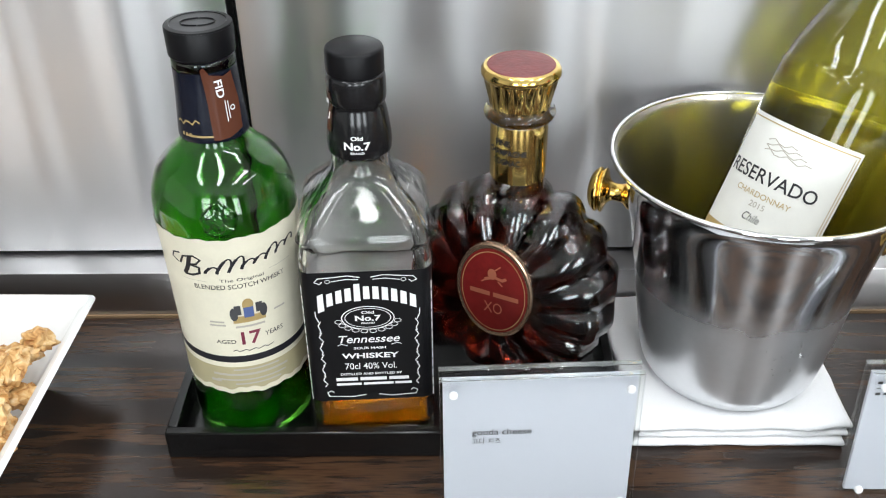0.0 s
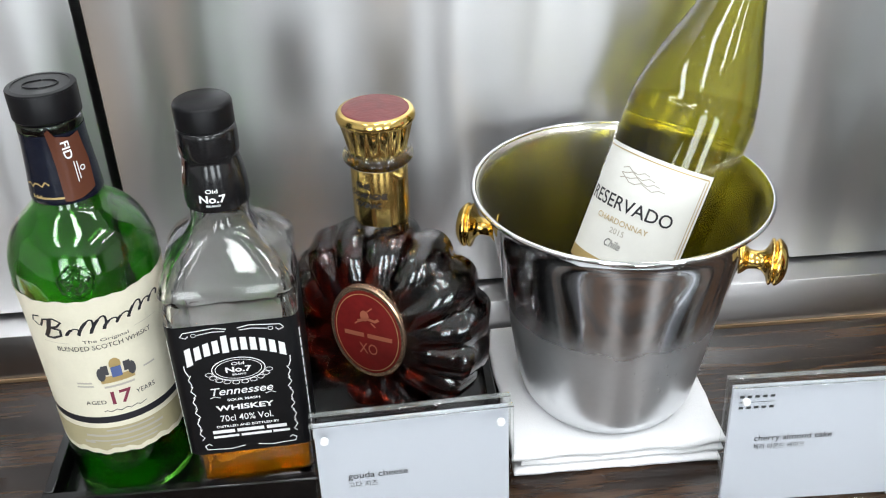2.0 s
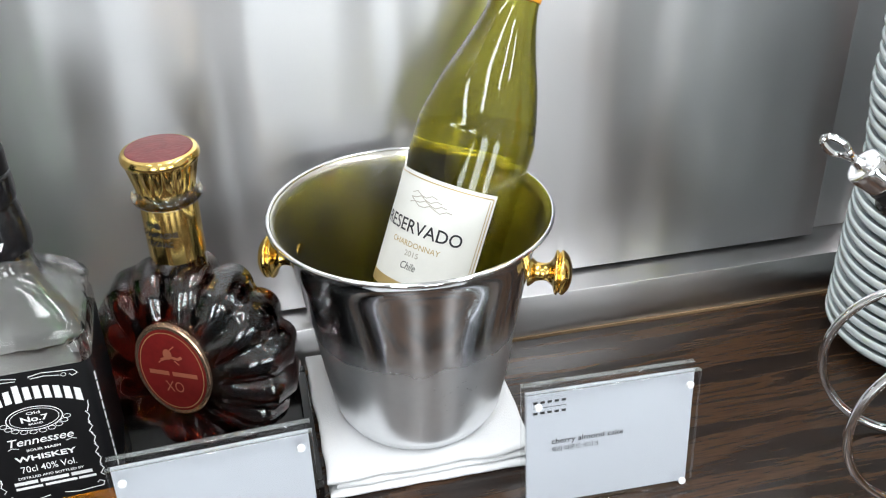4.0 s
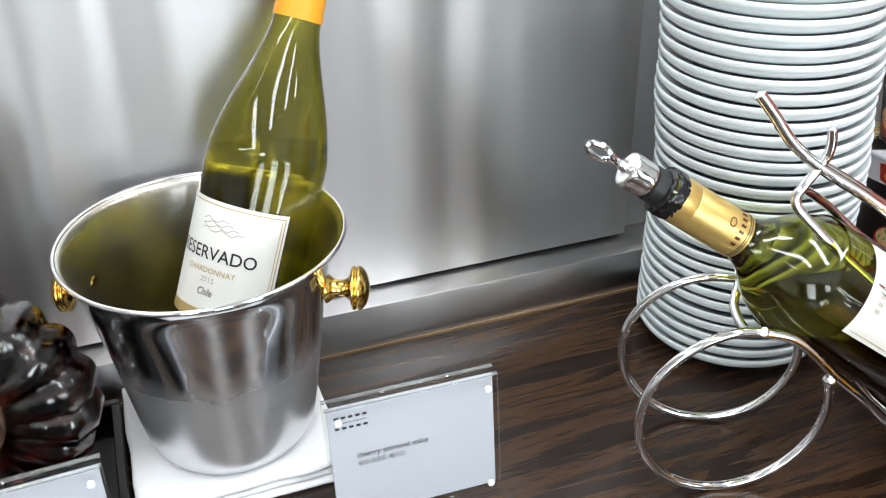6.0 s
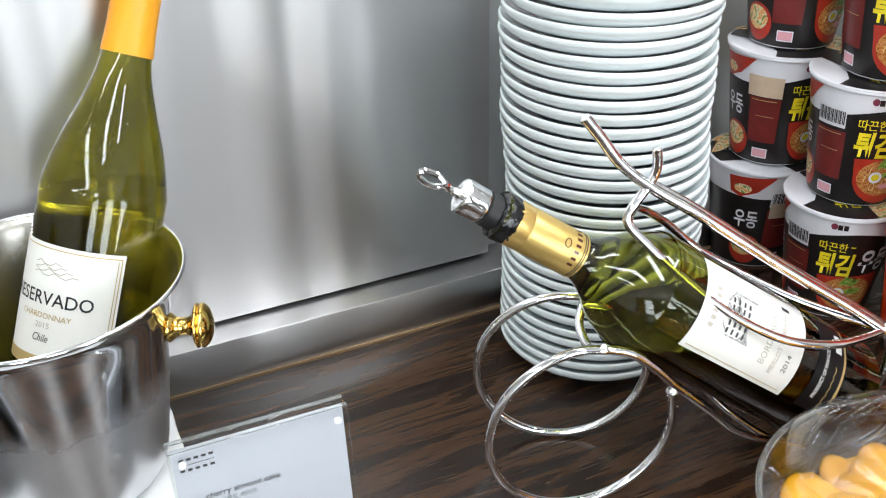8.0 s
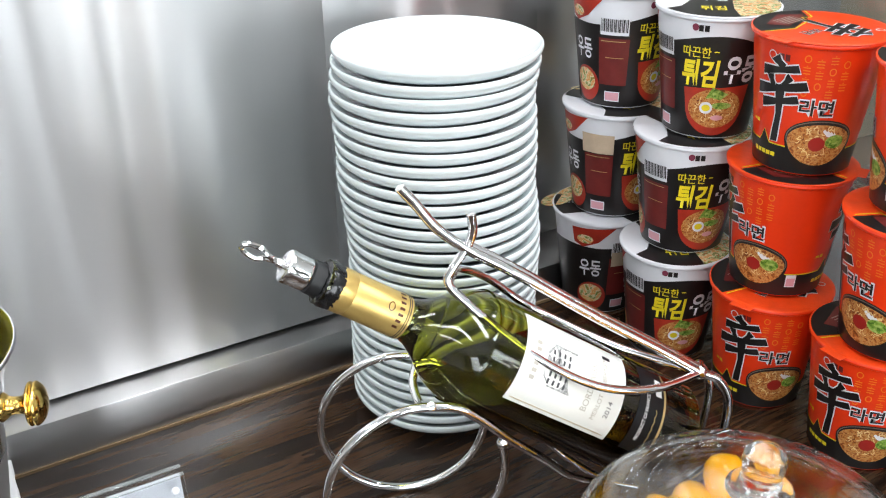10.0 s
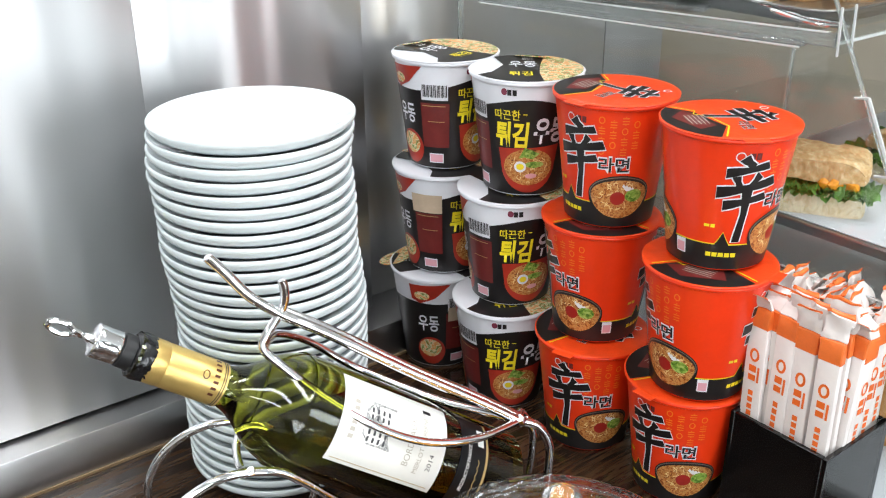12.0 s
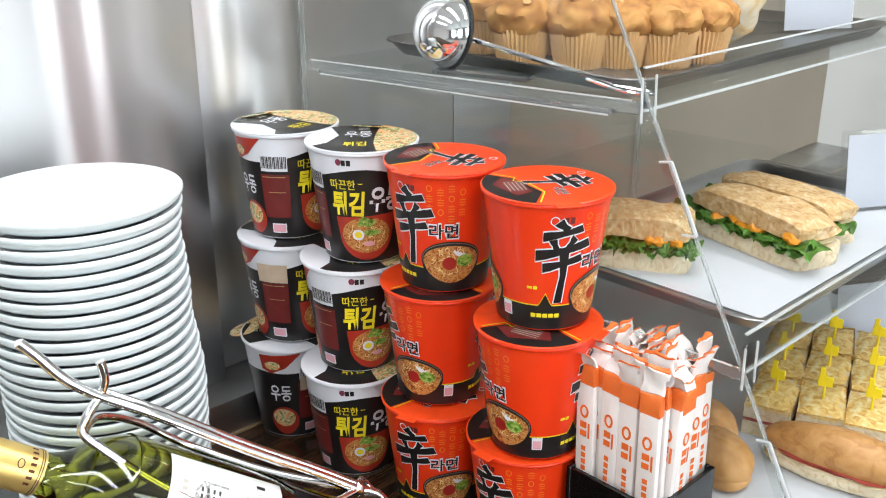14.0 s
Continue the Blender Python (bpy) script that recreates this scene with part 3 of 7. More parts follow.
structure("wall_panel_middle", box_bm(-0.0955, 0.700, 0.0425, 0.594, 0.722, 1.2, 0.0015), "steel", "brushed stainless steel wall panel", True)
structure("wall_panel_right", box_bm(0.5955, 0.716, 0.0392, 0.815, 0.745, 1.2, 0.0012), "steel", "brushed stainless steel wall panel set back a little", True)
structure("wall_panel_far", box_bm(0.8165, 0.738, 0.0392, 1.170, 0.76, 1.2, 0.0012), "steel", "brushed stainless steel wall panel", True)
structure("wall_panel_end", box_bm(1.1715, 0.738, 0.0392, 1.275, 0.76, 1.2, 0.0012), "dark_paint", "dark upright strip between wall panels", True)
structure("wall_beige", box_bm(1.2765, 0.742, 0.0392, 2.2, 0.78, 1.2), "beige_wall", "beige painted wall behind the food display")
structure("panel_gap", box_bm(-1.6, 0.724, 0.0392, 0.594, 0.74, 1.2), "dark_gap", "dark recess behind the steel panels")
structure("wall_north", box_bm(X0, 0.79, FLOOR, X1, 0.9, CEIL), "paint", "plain painted wall behind the buffet")
structure("wall_west", box_bm(X0 - 0.1, Y0, FLOOR, X0, 0.9, CEIL), "paint", "plain painted side wall")
structure("wall_east", box_bm(X1, Y0, FLOOR, X1 + 0.1, 0.9, CEIL), "paint", "plain painted side wall")
structure("floor", box_bm(X0 - 0.1, Y0 - 0.1, FLOOR - 0.1, X1 + 0.1, 0.9, FLOOR), "floor", "grey carpeted floor")
structure("ceiling", box_bm(X0 - 0.1, Y0 - 0.1, CEIL, X1 + 0.1, 0.9, CEIL + 0.1), "ceiling", "plain white ceiling")
# the lounge wall opposite: dark piers between tall windows
WINS = [(-1.6, -0.8), (0.1, 0.9), (1.8, 2.6)]
edges = [X0] + [e for w in WINS for e in w] + [X1]
for k in range(0, len(edges), 2):
    structure("wall_south", box_bm(edges[k], Y0 - 0.1, FLOOR, edges[k + 1], Y0, CEIL), "dark_paint", "dark pier of the opposite wall")
for k, (a, b) in enumerate(WINS):
    structure("wall_south_low", box_bm(a, Y0 - 0.1, FLOOR, b, Y0, -0.4), "dark_paint", "dark wall below a window")
    structure("wall_south_high", box_bm(a, Y0 - 0.1, 1.3, b, Y0, CEIL), "dark_paint", "dark wall above a window")
    structure("backdrop", box_bm(a - 0.2, Y0 - 0.32, -0.5, b + 0.2, Y0 - 0.30, 1.4), "day_glow", "pale daylight outside the window")
for x, y in STRIPS:
    lamp = thing("ceiling_light", pose(x, y - 0.35, CEIL), "long white linear ceiling light over the buffet", "ceiling light", "ceiling lights")
    part("frame", join(box_bm(-0.10, -0.68, -0.02, -0.085, 0.68, 0), box_bm(0.085, -0.68, -0.02, 0.10, 0.68, 0), box_bm(-0.085, -0.68, -0.02, 0.085, -0.66, 0), box_bm(-0.085, 0.66, -0.02, 0.085, 0.68, 0)), "dish", lamp, smooth=False)


# ---- white dish with walnuts ----
def square_dish():
    t = thing("square_dish", pose(-0.300, 0.535, 0.0, 0, 0, -1), "white porcelain square dish with flared sides", "dish")
    bm = bmesh.new()
    rings = []
    for half, z in ((0.058, 0.0), (0.062, 0.0), (0.094, 0.050), (0.097, 0.053), (0.094, 0.055), (0.088, 0.0505), (0.058, 0.006)):
        ring = []
        for cx, cy, a0 in ((1, 1, 0), (-1, 1, 90), (-1, -1, 180), (1, -1, 270)):
            for j in range(4):
                a = radians(a0 + 30 * j)
                ring.append(bm.verts.new((cx * (half - 0.006) + 0.006 * math.cos(a), cy * (half - 0.006) + 0.006 * math.sin(a), z)))
        rings.append(ring)
    for a, b in zip(rings, rings[1:]):
        for k in range(16):
            bm.faces.new((a[k], a[(k + 1) % 16], b[(k + 1) % 16], b[k]))
    bm.faces.new(rings[0])
    bm.faces.new(rings[-1])
    part("dish_body", bm, "dish", t)
    return t


square_dish()
rng = random.Random(4)
for k in range(105):
    r = rng
    x, y = -0.292 + r.uniform(-0.070, 0.070), 0.528 + r.uniform(-0.078, 0.062)
    h = 0.026 + 0.030 * (abs(x + 0.3) / 0.075) ** 2 * 0.4 + 0.020 * rng.random()
    w = part("walnut", lump(0.0110, 0.0085, 0.0068, 0.55, 2.4, k, 3), "walnut", None, m=pose(x, y, h, r.uniform(0, 50), r.uniform(-40, 40), r.uniform(0, 360)))
    tagged(w, "golden brown walnut kernel piece in the white dish", "walnut", "walnuts in the dish")


# ---- black tray ----
def tray():
    t = thing("tray", pose(0.008, 0.592, 0), "black lacquered wooden tray under the spirit bottles", "tray")
    a, b, w, h = 0.144, 0.064, 0.0065, 0.021
    part("tray_floor", box_bm(-a + w, -b + w, 0, a - w, b - w, 0.005), "lacquer", t, smooth=False)
    for x0, y0, x1, y1 in ((-a, -b, a, -b + w), (-a, b - w, a, b), (-a, -b + w, -a + w, b - w), (a - w, -b + w, a, b - w)):
        part("rail", box_bm(x0, y0, 0, x1, y1, h, 0.0008, 1), "lacquer", t)


tray()


# ---- green whisky bottle ----
def green_bottle():
    t = thing("whisky_bottle", pose(-0.0885, 0.5785, 0.006, 0, 0, 6) @ Matrix.Diagonal((1, 1, 0.982, 1)), "green glass whisky bottle with cream label and black screw cap", "bottle", "spirit bottles")
    outer = smooth_profile([(0.0, 0.0), (0.033, 0.0), (0.0368, 0.004), (0.0376, 0.02), (0.0387, 0.08), (0.0400, 0.13), (0.0411, 0.156), (0.0400, 0.170), (0.0345, 0.184), (0.0262, 0.1925), (0.0204, 0.1985), (0.0184, 0.2045), (0.0176, 0.209)], 5)
    inner = [(max(r - 0.0030, 0.0), max(z, 0.007)) for r, z in outer]
    part("glass", (lathe(outer), lathe(inner)), "green_glass", t)
    body = [(r, z) for r, z in outer if 0.015 < z < 0.16]
    body_at = round_surface(body, -82)
    marks = [(0.0285, 0.0385), (0.031, 0.041), (0.050, 0.0685), (0.0635, 0.0815), (0.0955, 0.1215), (0.1115, 0.1345), (0.137, 0.1545), (0.139, 0.156)]

    def s(u, v, lift=0.0):
        # the heights at which the print stands on the label
        for (a, za), (b, zb) in zip(marks, marks[1:]):
            if v <= b or b == marks[-1][0]:
                return body_at(u, za + (zb - za) * (v - a) / (b - a), lift)
    wave = lambda u: 0.0006 * math.sin(u * 260) + 0.0005 * math.sin(u * 611)
    us = [-0.072 + 0.144 * k / 60 for k in range(61)]
    top, mid, low = 0.137, 0.050, 0.031
    lab = decal("label", [[(u, mid) for u in us] + [(u, top + wave(u)) for u in reversed(us)]], "cream", t, s, 0.0003, "cream paper label with a deckled edge")
    decal("stripe", [rect(-0.072, mid - 0.0035, 0.072, mid)], "black_ink", lab, s, 0.0003)
    decal("lower_label", [[(u, low + wave(u + 0.3) - 0.0025) for u in us] + [(u, mid - 0.0035) for u in reversed(us)]], "cream", t, s, 0.0003)
    decal("band", [[(u, low + wave(u + 0.3) + 0.001) for u in us] + [(u, mid - 0.006) for u in reversed(us)]], "tan", t, s, 0.0005, "tan lower label")
    # the script name is drawn as flowing strokes
    sc = []
    w = 0.0016
    sc.append(stroke([(-0.033, 0.113), (-0.030, 0.120), (-0.023, 0.122), (-0.019, 0.119), (-0.022, 0.115), (-0.027, 0.1135)], w))
    sc.append(stroke([(-0.0255, 0.121), (-0.028, 0.111), (-0.031, 0.1045)], w * 1.8))
    sc.append(stroke([(-0.026, 0.1135), (-0.0205, 0.112), (-0.021, 0.107), (-0.026, 0.1045), (-0.031, 0.1045)], w * 1.2))
    sc.append(stroke([(-0.034, 0.113), (-0.0385, 0.1165), (-0.037, 0.121), (-0.032, 0.1225)], w * 0.8))
    line = []
    for k in range(150):
        a = k * 2 * math.pi * 8.2 / 149
        n = int(a / (2 * math.pi))
        tall = 0.0062 if n in (1, 2) else (0.0050 if n == 5 else 0.0026)
        y = 0.1085 + 0.00007 * k + tall * (0.55 - math.cos(a))
        line.append((-0.0170 + 0.055 * k / 149 - 0.0014 * math.sin(a) + 0.35 * (y - 0.1085), y))
    for k in range(0, 145, 6):
        sc.append(stroke(line[k:k + 8], w * (1.25 if (k // 6) % 3 == 0 else 0.75)))
    decal("script_mark", sc, "black_ink", lab, s, 0.0006)
    bars([(-0.026, 0.100, 0.016, 0.0003), (0.028, 0.1035, 0.016, 0.0003)], "pale_ink", lab, s)
    lettering("The Original", 0.003, 0.1005, 0.026, "grey_ink", lab, s, 0.0035)
    lettering("BLENDED SCOTCH WHISKY", 0.002, 0.0955, 0.056, "black_ink", lab, s, 0.0032)
    crest = [ellipse(0.004, 0.084, 0.0035, 0.0035, 12), rect(-0.006, 0.0735, 0.014, 0.0775)]
    decal("crest", crest, "gold_ink", lab, s, 0.0005)
    decal("crest", [rect(-0.0045, 0.0785, -0.0005, 0.084), rect(0.0085, 0.0785, 0.0125, 0.084), ellipse(-0.005, 0.079, 0.0025, 0.004, 10), ellipse(0.013, 0.079, 0.0025, 0.004, 10)], "grey_ink", lab, s, 0.0006)
    decal("crest", [rect(0.001, 0.0765, 0.007, 0.0825)], "blue_ink", lab, s, 0.0007)
    bars([(0.004, 0.0712, 0.018, 0.0012), (-0.016, 0.0745, 0.009, 0.001), (-0.016, 0.0725, 0.010, 0.001), (0.024, 0.0765, 0.008, 0.001)], "pale_ink", lab, s)
    lettering("AGED", -0.0125, 0.0620, 0.0125, "black_ink", lab, s, 0.0030)
    lettering("17", 0.0035, 0.0635, 0.0125, "maroon_ink", lab, s, 0.0090, 0.02)
    lettering("YEARS", 0.0185, 0.0640, 0.0125, "black_ink", lab, s, 0.0030)
    decal("signature", [stroke([(-0.009 + k * 0.002, 0.0545 + 0.0008 * math.sin(k * 2.1)) for k in range(14)], 0.0006)], "grey_ink", lab, s, 0.0006)
    bars([(0.004, 0.0425, 0.03, 0.0008), (0.0, 0.0398, 0.05, 0.0012), (0.0, 0.0368, 0.046, 0.0008), (0.004, 0.0345, 0.03, 0.0008), (-0.024, 0.036, 0.007, 0.0014)], "pale_ink", t, s, 0.0008)
    # embossed seal on the shoulder
    sh = round_surface(outer, -94)
    rings = []
    for rr, wob in ((0.0095, 0.0006), (0.0060, 0.0014), (0.0030, 0.0008)):
        rings.append(tube([sh(0.004 + (rr + wob * math.sin(5 * a)) * math.cos(a), 0.1660 + (rr + wob * math.cos(4 * a)) * math.sin(a), 0.0) for a in [2 * math.pi * j / 18 for j in range(18)]], 0.0008, 6, True, 3))
    rings += [tube([sh(0.004 + 0.003 * math.cos(a), 0.1660 + 0.003 * math.sin(a), 0.0), sh(0.004 + 0.0092 * math.cos(a + 0.25), 0.1660 + 0.0092 * math.sin(a + 0.25), 0.0)], 0.0007, 6) for a in [0.9 * j for j in range(7)]]
    part("seal", join(*rings), "green_glass", t, "embossed glass seal")
    neck = smooth_profile([(0.0184, 0.2030), (0.0193, 0.2038), (0.0188, 0.212), (0.0177, 0.226), (0.0171, 0.236), (0.0170, 0.243)], 5)
    part("neck_foil", lathe(neck), "navy", t, "crinkled navy foil sleeve")
    ns = round_surface(neck, -94)
    bars([(-0.004, 0.2075, 0.018, 0.0012)], "gold_ink", t, ns, 0.0004, "foil_print")
    decal("foil_print", [stroke([(-0.0185 + 0.0022 * k, 0.2145 + 0.0013 * math.sin(k * 2.3) + 0.0002 * k) for k in range(8)], 0.0010)], "gold_ink", t, ns, 0.0004)
    bars([(-0.0145 + 0.0026 * k, 0.2080, 0.0014, 0.002) for k in range(3)], "gold_ink", t, ns, 0.0004, "foil_print")
    film = decal("security_film", [[(0.0035, 0.2055), (0.0065, 0.205), (0.012, 0.2055), (0.021, 0.2085), (0.0225, 0.225), (0.020, 0.242), (0.014, 0.2405), (0.006, 0.2425), (0.0035, 0.2475), (0.0015, 0.246), (0.003, 0.225)]], "tag_film", t, ns, 0.0009, "torn brown security film")
    lettering("FID", 0.0105, 0.234, 0.0100, "white_ink", film, ns, 0.0045, 0.02, 0.0, 0.0013, 0, -86)
    bars([(0.0125, 0.221, 0.0005, 0.012), (0.0140, 0.2215, 0.0005, 0.010)], "white_ink", film, ns, 0.0012)
    decal("ring_print", ring2d(0.0165, 0.222, 0.0016, 0.0016, 0.0006, 14), "white_ink", film, ns, 0.0012)
    part("glass_collar", lathe(smooth_profile([(0.0150, 0.2415), (0.0166, 0.2428), (0.0170, 0.2455), (0.0166, 0.2480), (0.0150, 0.2488)], 4), 48), "green_glass", t, "green glass ring under the cap")
    cap = part("cap", lathe([(0.0, 0.2485), (0.0164, 0.2485), (0.0178, 0.2500), (0.0180, 0.2640), (0.0174, 0.2656), (0.0150, 0.2660), (0.0146, 0.2655), (0.0, 0.2655)]), "black_cap", t, "black plastic screw cap")
    part("cap_emblem", join(*[tube([(0.009 * math.cos(a + o), 0.007 * math.sin(a + o) * 0.8, 0.2657) for a in (0, 0.5, 1.0, 1.5)], 0.0004, 5) for o in (0, 1.6, 3.2, 4.8)]), "black_cap", cap)
    part("knurl", join(*[lathe([(0, 0), (0.0004, 0.0003), (0, 0.0008)], 5, pose(0.0177 * math.cos(2 * math.pi * k / 60), 0.0177 * math.sin(2 * math.pi * k / 60), 0.2645)) for k in range(60)]), "black_cap", cap)


green_bottle()


# ---- square whiskey bottle ----
def squircle(half, corner, z, n=5):
    out = []
    for cx, cy, a0 in ((1, 1, 0), (-1, 1, 90), (-1, -1, 180), (1, -1, 270)):
        for j in range(n):
            a = radians(a0 + 90 * j / (n - 1))
            out.append(Vector((cx * (half - corner) + corner * math.cos(a), cy * (half - corner) + corner * math.sin(a), z)))
    return out


def loft(sections, close=True):
    bm = bmesh.new()
    rings = [[bm.verts.new(p) for p in s] for s in sections]
    n = len(rings[0])
    for a, b in zip(rings, rings[1:]):
        for k in range(n):
            bm.faces.new((a[k], a[(k + 1) % n], b[(k + 1) % n], b[k]))
    if close:
        bm.faces.new(rings[0])
        bm.faces.new(rings[-1])
    return bm


def square_bottle():
    t = thing("whiskey_bottle", pose(-0.0080, 0.5765, 0.006, 0, 0, 3) @ Matrix.Diagonal((1, 1, 0.977, 1)), "nearly empty square clear whiskey bottle with a black label", "bottle", "spirit bottles")
    h = 0.0375

    def shell(d, z0):
        sec = [squircle(h - 0.004 - d, 0.006, z0), squircle(h - 0.001 - d, 0.007, z0 + 0.002 + d), squircle(h - d, 0.007, z0 + 0.006), squircle(h - d, 0.007, 0.140 - d), squircle(h - 0.0015 - d, 0.008, 0.146 - d), squircle(h + 0.0005 - d, 0.008, 0.151 - d),
               squircle(h - 0.0008 - d, 0.008, 0.1555 - d), squircle(h - 0.0028 - d, 0.0085, 0.1590 - d), squircle(0.0298 - d, 0.0105, 0.1665 - d), squircle(0.0222 - d, 0.0130 - d, 0.1752 - d), squircle(0.0175 - d, 0.0155 - d, 0.1815), squircle(0.0167 - d, 0.016 - d, 0.1850), squircle(0.0165 - d, 0.0164 - d, 0.193), squircle(0.0150 - d, 0.0149 - d, 0.20)]
        return loft(sec)
    part("glass", (shell(0, 0.0), shell(0.0032, 0.006)), "clear_glass", t, "clear moulded glass")
    part("whiskey", loft([squircle(h - 0.008, 0.006, 0.0068), squircle(h - 0.0042, 0.006, 0.010), squircle(h - 0.0036, 0.006, 0.031), squircle(h - 0.0036, 0.006, 0.0335)]), "whisky", t, "a last amber layer of whiskey")
    # label wraps the front and both sides
    z0, z1 = 0.0340, 0.1325

    def wrap(u, v, lift=0.0):
        e = h + lift
        c = 0.007
        f = e - c
        arc = c * math.pi / 2
        sgn = 1 if u >= 0 else -1
        a = abs(u)
        if a <= f:
            return Vector((u, -e, v))
        if a <= f + arc:
            g = (a - f) / c
            return Vector((sgn * (f + c * math.sin(g)), -(f + c * math.cos(g)), v))
        return Vector((sgn * e, -f + (a - f - arc), v))
    decal("label_backing", [rect(-0.097, z0 + 0.001, 0.097, z1 - 0.001)], "white_label", t, wrap, -0.0006, "white back of the paper label", 0.003)
    lab = decal("label", [rect(-0.098, z0, 0.098, z1)], "black_label", t, wrap, 0.0003, "black paper label with white scrollwork", 0.003)
    # an arched row of blocks stands for the maker's name
    name = []
    for k in range(11):
        u = -0.0265 + 0.0053 * k
        y = 0.1175 - 0.0075 * (u / 0.028) ** 2
        big = 0.0092 if k not in (0, 4) else 0.0125
        if k == 4:
            y += 0.0006
        sl = -0.45 * (u / 0.028)
        wd = 0.0019
        name.append([(u - wd, y - big / 2 - sl * wd), (u + wd, y - big / 2 + sl * wd), (u + wd * 0.9, y + big / 2 + sl * wd), (u - wd * 0.9, y + big / 2 - sl * wd)])
    decal("name_mark", name, "white_ink", lab, wrap, 0.0006)
    orn = ring2d(0, 0.0990, 0.0155, 0.0088, 0.0006) + ring2d(0, 0.0990, 0.0135, 0.0072, 0.0004)
    for k in range(10):
        a = math.pi * (0.08 + 0.84 * k / 9)
        orn += ring2d(0.0178 * math.cos(a + math.pi), 0.0990 + 0.0100 * math.sin(a + math.pi), 0.0022, 0.0016, 0.0004, 12)
    for sx in (-1, 1):
        orn.append(stroke([(sx * x, y) for x, y in ((0.003, 0.1285), (0.010, 0.1300), (0.020, 0.1290), (0.027, 0.1285), (0.029, 0.1260), (0.026, 0.1245), (0.0245, 0.1262))], 0.0007))
        orn += ring2d(sx * 0.0215, 0.1262, 0.0016, 0.0014, 0.0004, 12)
        orn.append(stroke([(sx * x, y) for x, y in ((0.004, 0.127), (0.011, 0.1275), (0.0195, 0.1262))], 0.0006))
        orn.append(stroke([(sx * x, y) for x, y in ((0.004, 0.0385), (0.012, 0.0370), (0.020, 0.0376), (0.0265, 0.038), (0.0275, 0.041), (0.025, 0.0425), (0.0235, 0.041))], 0.0007))
        for j in range(6):
            y = 0.046 + 0.0085 * j
            orn.append(stroke([(sx * 0.0285, y), (sx * (0.0268 + 0.001 * (j % 2)), y + 0.002), (sx * 0.0292, y + 0.0055), (sx * 0.0275, y + 0.009)], 0.0006))
        orn.append(stroke([(sx * 0.0285, 0.097), (sx * 0.0300, 0.101), (sx * 0.0302, 0.105)], 0.0006))
        orn.append(stroke([(sx * x, y) for x, y in ((0.019, 0.0785), (0.0165, 0.0795), (0.0130, 0.0783))], 0.0005))
    decal("scrollwork", orn, "white_ink", lab, wrap, 0.0006)
    lettering("Old", 0, 0.1030, 0.0075, "white_ink", lab, wrap, 0.0022, 0.02)
    lettering("No.7", 0, 0.0987, 0.0150, "white_ink", lab, wrap, 0.0042, 0.03)
    lettering("BRAND", 0, 0.0950, 0.0080, "white_ink", lab, wrap, 0.0013, 0.02)
    lettering("Tennessee", 0, 0.0830, 0.036, "white_ink", lab, wrap, 0.0058, 0.01, 0.25)
    lettering("SOUR MASH", 0, 0.0760, 0.019, "white_ink", lab, wrap, 0.0019, 0.03)
    lettering("WHISKEY", 0, 0.0700, 0.034, "white_ink", lab, wrap, 0.0042, 0.03)
    lettering("70cl 40% Vol.", 0, 0.0618, 0.031, "white_ink", lab, wrap, 0.0050, 0.005)
    lettering("DISTILLED AND BOTTLED BY", 0, 0.0555, 0.037, "white_ink", lab, wrap, 0.0019, 0.02)
    bars([(-0.015, 0.0515, 0.013, 0.0026), (0.001, 0.0515, 0.016, 0.0026), (0.0165, 0.0515, 0.012, 0.0026), (-0.014, 0.0475, 0.015, 0.0019), (0.004, 0.0475, 0.018, 0.0019), (0.019, 0.0475, 0.010, 0.0019)], "white_ink", lab, wrap, 0.0006)
    for sx in (-1, 1):
        bars([(sx * 0.0385, 0.0365 + 0.0075 * k, 0.0013, 0.0062) for k in range(12)], "white_ink", lab, wrap, 0.0006, "side_print")
    emb = [stroke([(-0.018 + 0.003 * k, 0.1605 + 0.0012 * math.sin(k * 1.9)), (-0.0165 + 0.003 * k, 0.1625 + 0.0014 * math.sin(k * 2.7))], 0.0010) for k in range(13)]
    decal("embossing", emb, "clear_glass", t, flat_surface((0, -0.0335, 0.0), (1, 0, 0), (0, 0.55, 1)), 0.0005, "signature moulded in the glass")
    neck = smooth_profile([(0.0178, 0.1935), (0.0181, 0.201), (0.0166, 0.214), (0.0150, 0.222), (0.0161, 0.2245), (0.0163, 0.2330), (0.0160, 0.2380), (0.0150, 0.2395)], 5)
    sl = part("neck_sleeve", lathe(neck, 40), "black_shrink", t, "glossy black shrink sleeve")
    ns = round_surface(neck, -92)
    lettering("Old", 0, 0.2070, 0.0068, "white_ink", sl, ns, 0.0024, 0.02)
    lettering("No.7", 0, 0.2022, 0.0145, "white_ink", sl, ns, 0.0046, 0.03)
    lettering("BRAND", 0, 0.1982, 0.0075, "white_ink", sl, ns, 0.0014, 0.02)
    decal("security_film", [rect(-0.0215, 0.208, -0.0165, 0.231)], "tag_film", t, ns, 0.0006, "strip of security film")
    bars([(-0.0192, 0.226, 0.003, 0.003), (-0.0190, 0.217, 0.0015, 0.004)], "white_ink", t, ns, 0.0010)
    part("cap", lathe([(0, 0.2395), (0.0150, 0.2395), (0.0158, 0.2405), (0.0158, 0.2520), (0.0153, 0.2534), (0.0140, 0.2543), (0.0, 0.2546)], 44), "black_cap", t, "black screw cap")


square_bottle()


